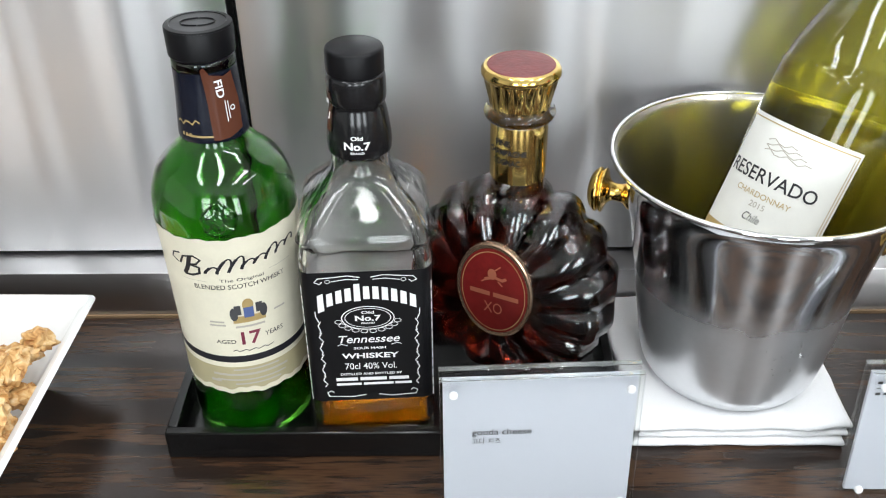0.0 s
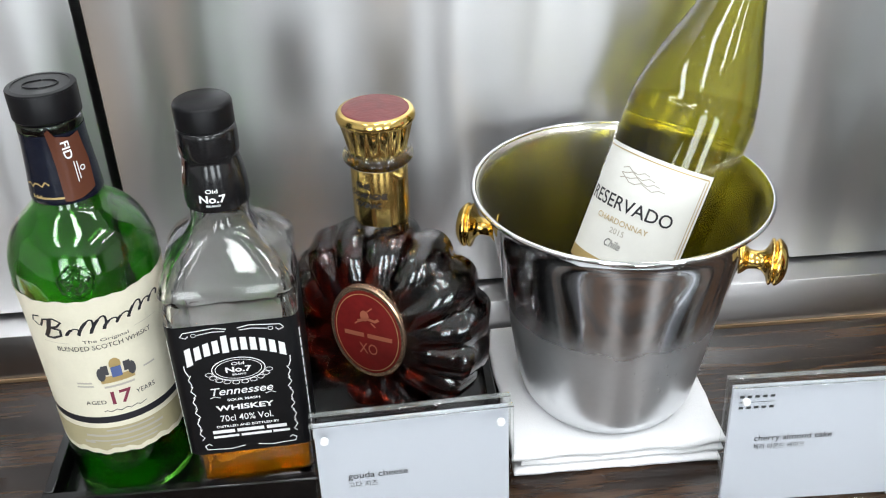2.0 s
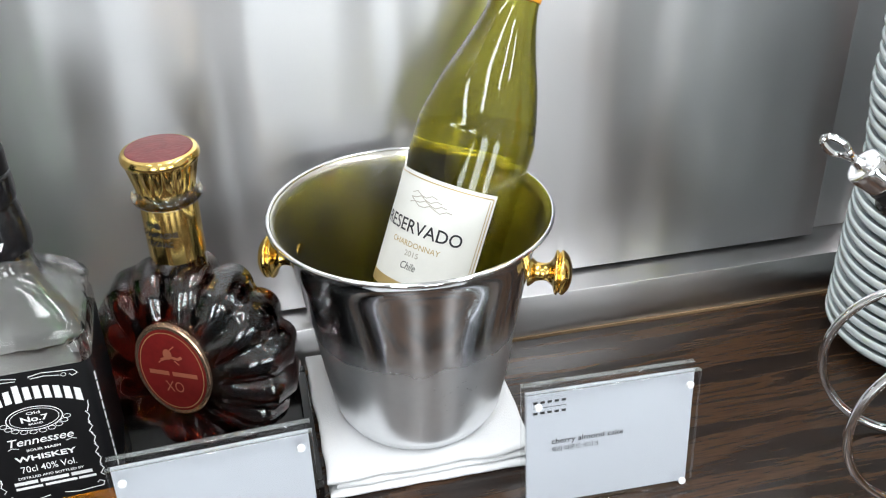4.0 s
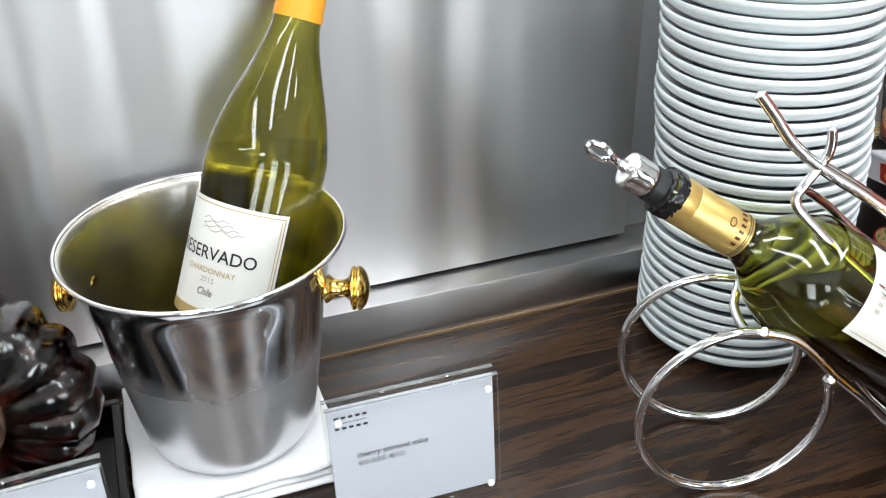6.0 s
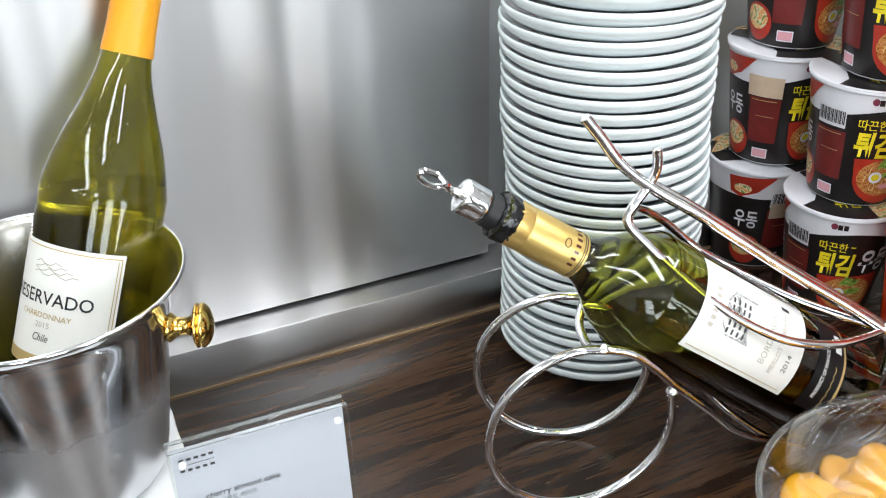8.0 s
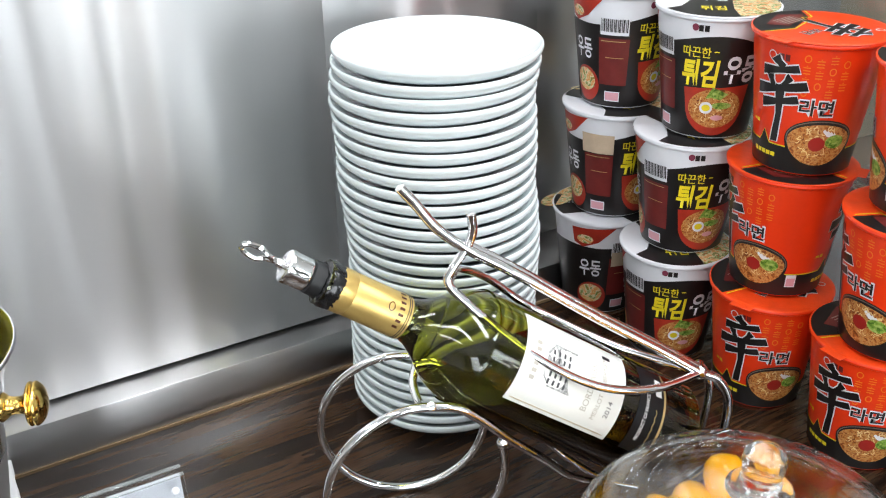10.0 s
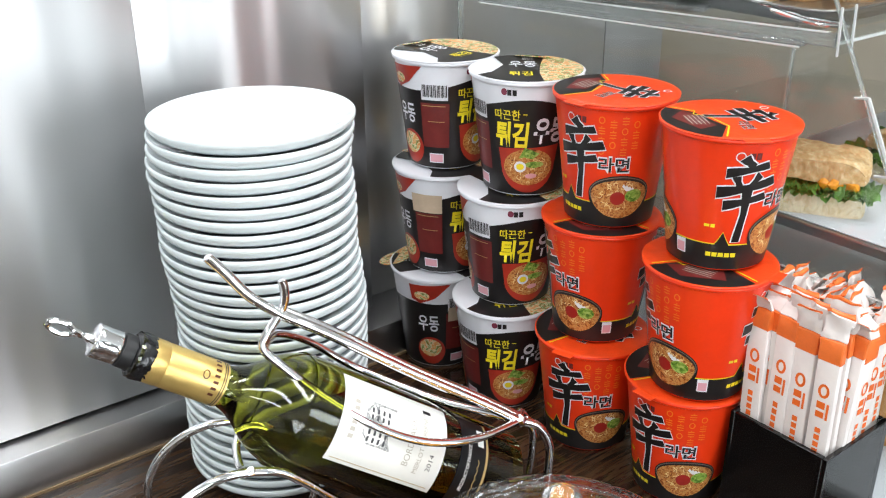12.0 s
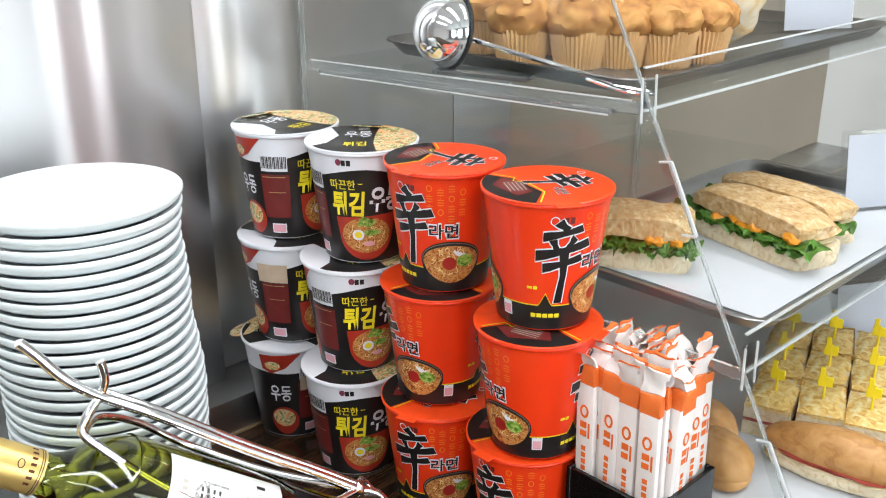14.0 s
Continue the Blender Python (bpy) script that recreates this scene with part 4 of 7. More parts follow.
# ---- cognac decanter ----
def cognac_bottle():
    t = thing("cognac_bottle", pose(0.083, 0.606, 0.006, 0, 0, -27) @ Matrix.Diagonal((1, 1, 0.967, 1)), "round fluted cognac decanter with gold neck and stopper, in tray", "bottle", "spirit bottles")
    A, B, Z, FL = 0.070, 0.0765, 0.080, 15

    def disc(scale, depth, off):
        bm = bmesh.new()
        N, R = 160, 14
        grid = []
        for side in (-1, 1):
            rows = []
            for i in range(R + 1):
                q = i / R
                row = []
                for k in range(N):
                    th = 2 * math.pi * k / N
                    f = abs(math.sin(FL * th / 2)) ** 0.8
                    sc = 1 - 0.055 * (1 - f) * min(1, q * 1.2)
                    prof = (1 - q ** 3.2) ** 0.5 if q < 1 else 0
                    y = depth * (0.28 + 0.72 * prof) * (1 - 0.30 * (1 - f) * max(0, (q - 0.42)) / 0.58) * (1 if q < 1 else 0)
                    if q < 0.42:
                        y = depth * (0.28 + 0.72 * (1 - 0.42 ** 3.2) ** 0.5) * (1 - 0.0)
                    row.append((A * scale * q * sc * math.cos(th), side * y, max(off, Z + B * scale * q * sc * math.sin(th))))
                rows.append(row)
            grid.append(rows)
        vs = [[[bm.verts.new(p) for p in row] for row in rows[1:]] for rows in grid]
        for s in (0, 1):
            c = bm.verts.new((0, grid[s][0][0][1], Z))
            for k in range(N):
                bm.faces.new((c, vs[s][0][k], vs[s][0][(k + 1) % N]))
            for a, b in zip(vs[s], vs[s][1:]):
                for k in range(N):
                    bm.faces.new((a[k], a[(k + 1) % N], b[(k + 1) % N], b[k]))
        bmesh.ops.remove_doubles(bm, verts=bm.verts, dist=0.00001)
        return bm
    part("glass", join(disc(1.0, 0.0300, 0.0), lathe([(0.0, 0.14), (0.017, 0.14), (0.0165, 0.158), (0.0155, 0.165), (0.0, 0.166)], 32)), "clear_glass", t, "thick fluted clear glass")
    part("cognac", disc(0.978, 0.0287, 0.003), "cognac", t, "dark amber cognac")
    med = part("medallion", loft([[Vector((0.0255 * s * math.cos(2 * math.pi * k / 48), y, 0.0890 + 0.0360 * s * math.sin(2 * math.pi * k / 48))) for k in range(48)] for s, y in ((1.0, -0.0285), (1.0, -0.0312), (0.97, -0.0318), (0.90, -0.0314))]), "rose_gold", t, "oval copper-rimmed medallion")
    fs = flat_surface((0, -0.0314, 0.0890))
    decal("medallion_face", [ellipse(0, 0, 0.0228, 0.0324, 44)], "medal_red", med, fs, 0.0004, "deep red enamel")
    decal("medallion_line", ring2d(0, 0, 0.0215, 0.0305, 0.0004), "gold_ink", med, fs, 0.0008)
    decal("rider_mark", [ellipse(-0.001, 0.0135, 0.0030, 0.0042, 14), stroke([(-0.006, 0.0085), (0.0, 0.0115), (0.006, 0.0105), (0.0085, 0.0125)], 0.0022), stroke([(0.001, 0.017), (0.0045, 0.0205)], 0.0008), stroke([(-0.005, 0.009), (-0.008, 0.006)], 0.0010), stroke([(0.003, 0.009), (0.006, 0.006)], 0.0010)], "medal_ink", med, fs, 0.0008)
    bars([(-0.0090, -0.0020, 0.0135, 0.0034), (0.0085, -0.0020, 0.0170, 0.0034)], "medal_ink", med, fs, 0.0008, "name_bar")
    lettering("XO", 0.0, -0.0125, 0.0125, "medal_ink", med, fs, 0.0085, 0.0, 0, 0.0009)
    neck = [(0.0168, 0.160), (0.0170, 0.161), (0.0170, 0.197), (0.0168, 0.198)]
    nk = part("neck_foil", lathe(neck, 48), "gold", t, "polished gold neck band")
    ns = round_surface(neck, -73)
    lettering("FINE", -0.0080, 0.1878, 0.0095, "rubber", nk, ns, 0.0040, 0.03)
    lettering("CHAMPAGNE", -0.0060, 0.1815, 0.0250, "rubber", nk, ns, 0.0040, 0.03)
    lettering("COGNAC", -0.0060, 0.1752, 0.0175, "rubber", nk, ns, 0.0040, 0.03)
    part("collar", lathe(smooth_profile([(0.0150, 0.197), (0.0195, 0.199), (0.0212, 0.2025), (0.0195, 0.206), (0.0160, 0.208)], 5), 48), "clear_glass", t, "clear glass ring")
    bm = bmesh.new()
    N = 72
    rings = []
    for r, z, fl in ((0.0150, 0.205, 0), (0.0172, 0.206, 0), (0.0178, 0.2085, 1), (0.0215, 0.2245, 1), (0.0222, 0.2255, 0), (0.0229, 0.2270, 0), (0.0229, 0.2295, 0), (0.0215, 0.2315, 0), (0.0195, 0.2320, 0)):
        rings.append([bm.verts.new(((r - fl * 0.0012 * abs(math.cos(9 * 2 * math.pi * k / N))) * math.cos(2 * math.pi * k / N), (r - fl * 0.0012 * abs(math.cos(9 * 2 * math.pi * k / N))) * math.sin(2 * math.pi * k / N), z)) for k in range(N)])
    for a, b in zip(rings, rings[1:]):
        for k in range(N):
            bm.faces.new((a[k], a[(k + 1) % N], b[(k + 1) % N], b[k]))
    st = part("stopper", bm, "gold", t, "fluted gold stopper")
    part("stopper_top", lathe([(0.0198, 0.2315), (0.0190, 0.2326), (0.010, 0.2335), (0.0, 0.2337)], 48), "leather", st, "oxblood leather top")


cognac_bottle()


# ---- acrylic card holders ----
def card_holder(m, title, native, tw, nw, logo, label, h=0.093):
    t = thing("card_holder", m, label, "card holder", "buffet card holders")
    w = 0.112
    part("front_sheet", box_bm(-w / 2, -0.0075, 0.0, w / 2, -0.0030, h, 0.0006, 1), "acrylic", t, "clear acrylic sheet")
    part("back_sheet", box_bm(-w / 2, 0.0020, 0.0, w / 2, 0.0065, h, 0.0006, 1), "acrylic", t, "clear acrylic sheet")
    c = part("card", box_bm(-w / 2 + 0.002, -0.0012, 0.002, w / 2 - 0.002, 0.0012, h - 0.003), "card", t, "pale grey printed card", False)
    for y0, y1 in ((-0.0075, -0.0030), (0.0020, 0.0065)):
        part("sheet_edge", box_bm(-w / 2, y0 + 0.0003, h + 0.0001, w / 2, y1 - 0.0003, h + 0.0007, 0.0002, 1), "acrylic_edge", t, "polished upper edge")
    s = flat_surface((0, -0.0014, h - 0.093))
    lettering(title, -w / 2 + 0.018 + tw / 2, 0.052, tw, "grey_ink", c, s, None, 0.006, 0, 0.0002)
    lettering(native, -w / 2 + 0.018 + nw / 2, 0.0462, nw, "grey_ink", c, s, 0.0042, 0.0, 0, 0.0002)
    if logo:
        bars([(-w / 2 + 0.0075 + 0.0045 * k, 0.0832, 0.0028, 0.0018) for k in range(5)], "grey_ink", c, s, 0.0002, "logo_bar")
        bars([(-w / 2 + 0.0075 + 0.0045 * k, 0.0755, 0.0028, 0.0018) for k in range(5)], "grey_ink", c, s, 0.0002, "logo_bar")
        bars([(-w / 2 + 0.0165, 0.0793, 0.021, 0.0004)], "grey_ink", c, s, 0.0002, "logo_bar")
    for x in (-w / 2 + 0.0075, w / 2 - 0.0075):
        for z in (0.0075, h - 0.0085):
            part("magnet", lathe([(0, -0.0005), (0.0022, -0.0005), (0.0024, 0), (0.0024, 0.0012), (0.0020, 0.0018), (0, 0.0018)], 16, pose(x, -0.0075, z, 90)), "white_ink", t)
    return t


card_holder(pose(0.0915, 0.489, 0.0008, -4, 0, 2.5), "gouda cheese", "\uace0\ub2e4 \uce58\uc988", 0.034, 0.0165, False, "clear acrylic card holder lettered gouda cheese, before the tray", 0.098)
card_holder(pose(0.3308, 0.497, 0.0008, -5, 0, -1.5), "cherry almond cake", "\uccb4\ub9ac \uc544\ubaac\ub4dc \ucf00\uc774\ud06c", 0.047, 0.031, True, "clear acrylic card holder lettered cherry almond cake on the counter", 0.0905)


# ---- folded napkin ----
def napkin():
    t = thing("napkin", pose(0.226, 0.606, 0.0), "folded white linen napkin under the wine bucket", "napkin")
    for k, (x0, y0, x1, y1, z0, z1) in enumerate(((-0.070, -0.072, 0.064, 0.066, 0.0003, 0.0062), (-0.066, -0.070, 0.066, 0.068, 0.0066, 0.0122), (-0.072, -0.071, 0.068, 0.066, 0.0126, 0.0190))):
        bm = bmesh.new()
        bmesh.ops.create_grid(bm, x_segments=26, y_segments=26, size=1)
        cos = {v: v.co.copy() for v in bm.verts}
        top = bmesh.ops.extrude_face_region(bm, geom=bm.faces[:])
        up = [g for g in top["geom"] if isinstance(g, bmesh.types.BMVert)]
        ups = set(up)
        for v in bm.verts:
            u, w = math.sin(v.co.x * math.pi / 2), math.sin(v.co.y * math.pi / 2)
            x, y = x0 + (x1 - x0) * (u + 1) / 2, y0 + (y1 - y0) * (w + 1) / 2
            n1 = noise.noise(Vector((x * 25, y * 25, k * 7.1)))
            e = max(abs(u), abs(w))
            rnd = 0.0 if e < 0.95 else (1 - math.sqrt(max(0, 1 - ((e - 0.95) / 0.05) ** 2)))
            mid, half = (z0 + z1) / 2, (z1 - z0) / 2
            z = mid + (1 if v in ups else -1) * half * (1 - 0.95 * rnd) + (0.0013 * noise.noise(Vector((x * 32, y * 9, 3.0))) if z0 > 0.001 or v in ups else 0)
            if k == 2 and v in ups:
                z += 0.0016 * max(0, n1)
            v.co = Vector((x + 0.0022 * n1 + 0.001 * noise.noise(Vector((y * 60, k, 0))), y + 0.002 * noise.noise(Vector((x * 40, k * 3, 2))), max(0.0002, z)))
        part("fold", bm, "cloth", t)


napkin()


# ---- wine bucket ----
BX, BY, BZ = 0.2272, 0.5965, 0.0195


def wine_bucket():
    t = thing("wine_bucket", pose(BX, BY, BZ, 0, 0, -21), "polished stainless steel wine bucket with brass knobs, on the napkin", "wine bucket")
    out = smooth_profile([(0.0, 0.002), (0.046, 0.001), (0.0545, 0.006), (0.0585, 0.016), (0.0635, 0.045), (0.0695, 0.085), (0.0765, 0.122), (0.0805, 0.141), (0.0845, 0.150), (0.0890, 0.1545)], 5)
    inn = smooth_profile([(0.0880, 0.1562), (0.0840, 0.1525), (0.0800, 0.141), (0.0750, 0.122), (0.0680, 0.085), (0.0620, 0.045), (0.0570, 0.016), (0.050, 0.006), (0.0, 0.004)], 5)
    part("bucket_body", lathe(out, 96), "satin_steel", t, "polished steel side with water drops")
    part("bucket_inside", lathe(inn, 96), "bucket_in", t, "satin steel inside")
    part("rim", tube([(0.0888 * math.cos(2 * math.pi * k / 24), 0.0888 * math.sin(2 * math.pi * k / 24), 0.1555) for k in range(24)], 0.0016, 10, True, 4), "chrome", t, "rolled rim")
    prof = smooth_profile([(0.0, 0.0), (0.0095, 0.0), (0.0085, 0.003), (0.0062, 0.006), (0.0058, 0.012), (0.0085, 0.0155), (0.0138, 0.0175), (0.0142, 0.0190), (0.0128, 0.0200), (0.0142, 0.0212), (0.0140, 0.0230), (0.0105, 0.0262), (0.0050, 0.0280), (0.0, 0.0285)], 4)
    for s in (-1, 1):
        part("knob", lathe(prof, 36, pose(s * 0.0745, 0, 0.1145, 0, s * 90)), "brass", t, "turned brass knob")
    rd = random.Random(3)
    for k in range(16):
        a, z = radians(-58 + rd.uniform(-13, 13)), 0.052 + rd.uniform(-0.010, 0.016)
        r = 0.0635 + (z - 0.045) / 0.040 * 0.006
        part("water_drop", lump(0.0011, 0.0011, 0.0013, 0.2, 2, k, 1), "drop", t, m=pose(r * math.cos(a), r * math.sin(a), z))


wine_bucket()


# ---- white wine bottle in the bucket ----
def axis_pose(base, tip, roll=0.0):
    """A pose whose z axis runs from base to tip."""
    d = (Vector(tip) - Vector(base)).normalized()
    m = d.to_track_quat("Z", "Y").to_matrix().to_4x4()
    return Matrix.Translation(base) @ m @ pose(0, 0, 0, 0, 0, roll)


def facing(m, point):
    """The angle (degrees, about the pose's own z) that looks from its axis to a point."""
    p = m.inverted() @ Vector(point)
    return math.degrees(math.atan2(p.y, p.x))


def white_wine_bottle():
    cap0 = Vector((0.3121, 0.6556, 0.2845))
    d = Vector((0.3598, 0.2309, 0.9040)).normalized()
    base = cap0 - d * 0.2335
    m = axis_pose(base, cap0)
    t = thing("white_wine_bottle", m, "olive glass white wine bottle, half full, leaning in the bucket", "bottle")
    outer = smooth_profile([(0, -0.028), (0.034, -0.030), (0.0390, -0.025), (0.0395, 0.0), (0.0395, 0.130), (0.0385, 0.150), (0.0322, 0.176), (0.0232, 0.202), (0.0168, 0.224), (0.0146, 0.245), (0.0138, 0.270), (0.0138, 0.285)], 5)
    part("glass", lathe(outer), "olive_glass", t, "olive green glass")
    wine = lathe([(0, -0.016), (0.031, -0.018), (0.0370, -0.008), (0.0370, 0.129), (0.0355, 0.149), (0.0345, 0.156), (0, 0.156)], 48)
    lvl = m.to_quaternion().inverted() @ Vector((0, 0, 1))
    cut = bmesh.ops.bisect_plane(wine, geom=wine.verts[:] + wine.edges[:] + wine.faces[:], plane_co=(0, 0, 0.139), plane_no=lvl, clear_outer=True)
    bmesh.ops.contextual_create(wine, geom=[g for g in cut["geom_cut"] if isinstance(g, bmesh.types.BMEdge)])
    part("wine", wine, "white_wine", t, "pale wine")
    part("capsule", lathe([(0.0150, 0.2335), (0.0163, 0.2336), (0.0153, 0.250), (0.0148, 0.286), (0.0158, 0.288), (0.0158, 0.302), (0.0145, 0.304), (0, 0.304)], 40), "yellow_cap", t, "orange foil capsule")
    front = facing(m, (0.2573, 0.6121, 0.1832))
    s = round_surface([(0.0395, 0.0), (0.0395, 0.14)], front)
    lab = decal("label", [rect(-0.0395, 0.034, 0.0395, 0.1122)], "white_label", t, s, 0.0003, "white paper label")
    decal("label_border", [rect(-0.0395, 0.1092, 0.0375, 0.1099), rect(0.0370, 0.037, 0.0377, 0.1092), rect(0.0350, 0.037, 0.0355, 0.108)], "gold_ink", lab, s, 0.0005)
    decal("label_border", [rect(-0.0395, 0.034, 0.0395, 0.0415)], "gold_ink", lab, s, 0.0005)
    for k in range(4):
        decal("house_sketch", [stroke([(-0.017 + 0.0038 * j, 0.0935 + 0.0022 * k + 0.0014 * math.sin(j * 1.9 + 2 * k)) for j in range(9 - k)], 0.0006)], "pale_ink", lab, s, 0.0005)
    lettering("RESERVADO", -0.0060, 0.0785, 0.061, "black_ink", lab, s, 0.0085, 0.008, 0, 0.0005)
    lettering("CHARDONNAY", -0.005, 0.0675, 0.036, "gold_ink", lab, s, 0.0036)
    lettering("2015", -0.005, 0.0615, 0.010, "pale_ink", lab, s, 0.0036)
    lettering("Chile", -0.005, 0.0535, 0.011, "grey_ink", lab, s, 0.0050, 0, 0.3)
    rd = random.Random(9)
    drops = bmesh.new()
    for k in range(150):
        z = rd.uniform(0.142, 0.205)
        a = radians(front + rd.gauss(12, 16))
        r = radius_at(outer, z)
        q = bmesh.ops.create_icosphere(drops, subdivisions=1, radius=rd.uniform(0.0003, 0.0009))
        bmesh.ops.translate(drops, verts=q["verts"], vec=(r * math.cos(a), r * math.sin(a), z))
    tagged(part("condensation", drops, "drop", t, "fine water drops on the shoulder"), kind="stuff")


white_wine_bottle()


# ---- chrome bottle rack with red wine ----
AX = Vector((0.7894, -0.2482, -0.5615)).normalized()
TIP = Vector((0.4947, 0.4885, 0.2014)) - AX * 0.009


def crumpled_ring():
    """Torn foil round the lip of a bottle."""
    bm = lathe(smooth_profile([(0.0140, 0.2880), (0.0149, 0.2890), (0.0154, 0.2935), (0.0147, 0.2985), (0.0120, 0.3005)], 4), 60)
    for v in bm.verts:
        n = noise.noise(v.co * 420)
        v.co = Vector((v.co.x * (1 + 0.05 * n), v.co.y * (1 + 0.05 * n), v.co.z + 0.0012 * noise.noise(v.co * 300 + Vector((5, 0, 0)))))
    return bm


def red_wine_bottle():
    base = TIP + AX * 0.30
    m = axis_pose(base, TIP)
    t = thing("red_wine_bottle", m, "dark green red wine bottle with a gold capsule, in rack", "bottle")
    outer = smooth_profile([(0, 0.004), (0.033, 0.0), (0.0403, 0.005), (0.0410, 0.02), (0.0410, 0.172), (0.0398, 0.188), (0.0335, 0.204), (0.0222, 0.219), (0.0156, 0.231), (0.0135, 0.245), (0.0135, 0.292), (0.0150, 0.293), (0.0150, 0.299)], 5)
    part("glass", lathe(outer), "dark_olive_glass", t, "dark olive glass")
    wine = lathe([(0, 0.016), (0.031, 0.006), (0.0388, 0.016), (0.0388, 0.173), (0.0372, 0.188), (0.0300, 0.204), (0, 0.216)], 48)
    lvl = m.to_quaternion().inverted() @ Vector((0, 0, 1))
    cut = bmesh.ops.bisect_plane(wine, geom=wine.verts[:] + wine.edges[:] + wine.faces[:], plane_co=m.inverted() @ (TIP + AX * 0.130 + Vector((0, 0, -0.016))), plane_no=lvl, clear_outer=True)
    bmesh.ops.contextual_create(wine, geom=[g for g in cut["geom_cut"] if isinstance(g, bmesh.types.BMEdge)])
    part("wine", wine, "red_wine", t, "dark red wine")
    cap = part("capsule", lathe([(0.0142, 0.2380), (0.0149, 0.2382), (0.0147, 0.2785), (0.0144, 0.2795), (0.0149, 0.2805), (0.0149, 0.2900), (0.0138, 0.2910)], 40), "gold_capsule", t, "matt gold capsule, torn at the lip")
    part("torn_foil", crumpled_ring(), "black_shrink", cap, "crumpled black torn foil")
    front = facing(m, base + Vector((0.0939, -0.8551, 0.5099)))
    cs = round_surface([(0.0149, 0.2), (0.0149, 0.3)], front)
    decal("capsule_line", [rect(-0.030, 0.2412, 0.030, 0.2418), rect(-0.030, 0.2397, 0.030, 0.2403)], "black_ink", cap, cs, 0.0003)
    decal("capsule_mark", [rect(-0.0125 + 0.0042 * k, 0.2445, -0.0107 + 0.0042 * k, 0.2482) for k in range(7)] + ring2d(0, 0.2540, 0.0032, 0.0024, 0.0007, 16), "tag_film", cap, cs, 0.0003)
    s = round_surface([(0.0410, 0.0), (0.0410, 0.2)], front)
    # seen from the camera, the label reads towards the base: its width runs round the body
    lab = decal("label", [rect(-0.0327, 0.0776, 0.0327, 0.1656)], "white_label", t, s, 0.0003, "white printed wine label")

    def ls(u, v, lift=0.0):
        return s(v, 0.1300 - u, lift)
    decal("house_print", [rect(-0.012, -0.014, 0.008, 0.016), [(-0.012, -0.012), (-0.012, 0.014), (-0.017, 0.010), (-0.017, -0.008)]], "engraving", lab, ls, 0.0005)
    decal("house_print", [rect(-0.013 + 0.0045 * j, -0.012 + 0.005 * k, -0.0112 + 0.0045 * j, -0.0085 + 0.005 * k) for j in range(4) for k in range(5)], "grey_ink", lab, ls, 0.0007)

    def ts(u, v, lift=0.0):
        return s(u, 0.1220 + v, lift)
    bars([(0.0 + 0.0048 * (k - 2.5), 0.033, 0.0028, 0.0040) for k in range(6)], "pale_ink", lab, ts, 0.0005, "name_bar")
    lettering("BORDEAUX", -0.002, -0.015, 0.034, "pale_ink", lab, ts, 0.0050)
    lettering("MERLOT CABERNET", 0.0, -0.0250, 0.044, "pale_ink", lab, ts, 0.0036)
    lettering("2014", -0.012, -0.0345, 0.012, "grey_ink", lab, ts, 0.0038)
    decal("medal_print", [rect(0.022, -0.030, 0.0250, -0.023)], "black_ink", lab, ts, 0.0005)
    decal("label_border", [rect(-0.0300, -0.0410, -0.0295, 0.040)], "gold_ink", lab, ts, 0.0005)
    ls2 = decal("lower_label", [rect(-0.0327, 0.0385, 0.034, 0.0635)], "black_label", t, s, 0.0003, "narrow black label with a gold edge")
    decal("gold_edge", [rect(-0.0327, 0.0385, 0.034, 0.0405)], "gold_ink", ls2, s, 0.0005)
    lettering("PRODUCT OF FRANCE", -0.006, 0.0555, 0.034, "white_ink", ls2, s, 0.0030, 0.01)
    decal("script_line", [stroke([(-0.028 + 0.002 * k, 0.0465 + 0.0008 * math.sin(2.2 * k)) for k in range(16)], 0.0006)], "gold_ink", ls2, s, 0.0005)
    decal("white_tab", [rect(0.012, 0.0430, 0.026, 0.0485)], "white_ink", ls2, s, 0.0006)
    # pouring stopper
    st = part("stopper", lathe([(0.0, 0.291), (0.0118, 0.291), (0.0112, 0.308), (0.0095, 0.3085), (0.0090, 0.310)], 32), "rubber", t, "black rubber seal")
    part("stopper_cap", lathe(smooth_profile([(0.0085, 0.3085), (0.0106, 0.3095), (0.0109, 0.316), (0.0112, 0.323), (0.0100, 0.3255), (0.004, 0.3262), (0.0026, 0.331), (0.0, 0.332)], 4), 32), "chrome", st, "chrome stopper")
    part("finger_loop", tube([(0, 0, 0.331), (0.0022, 0.002, 0.337), (0.0005, 0.0042, 0.344), (0, 0.0022, 0.353), (0, -0.0022, 0.353), (-0.0005, -0.0042, 0.344), (-0.0022, -0.002, 0.337)], 0.0019, 8, True), "chrome", st, "twisted chrome loop")
    part("glass_pourer", lathe([(0.0045, 0.212), (0.0055, 0.214), (0.0055, 0.240), (0.004, 0.242)], 20), "clear_glass", st)


red_wine_bottle()


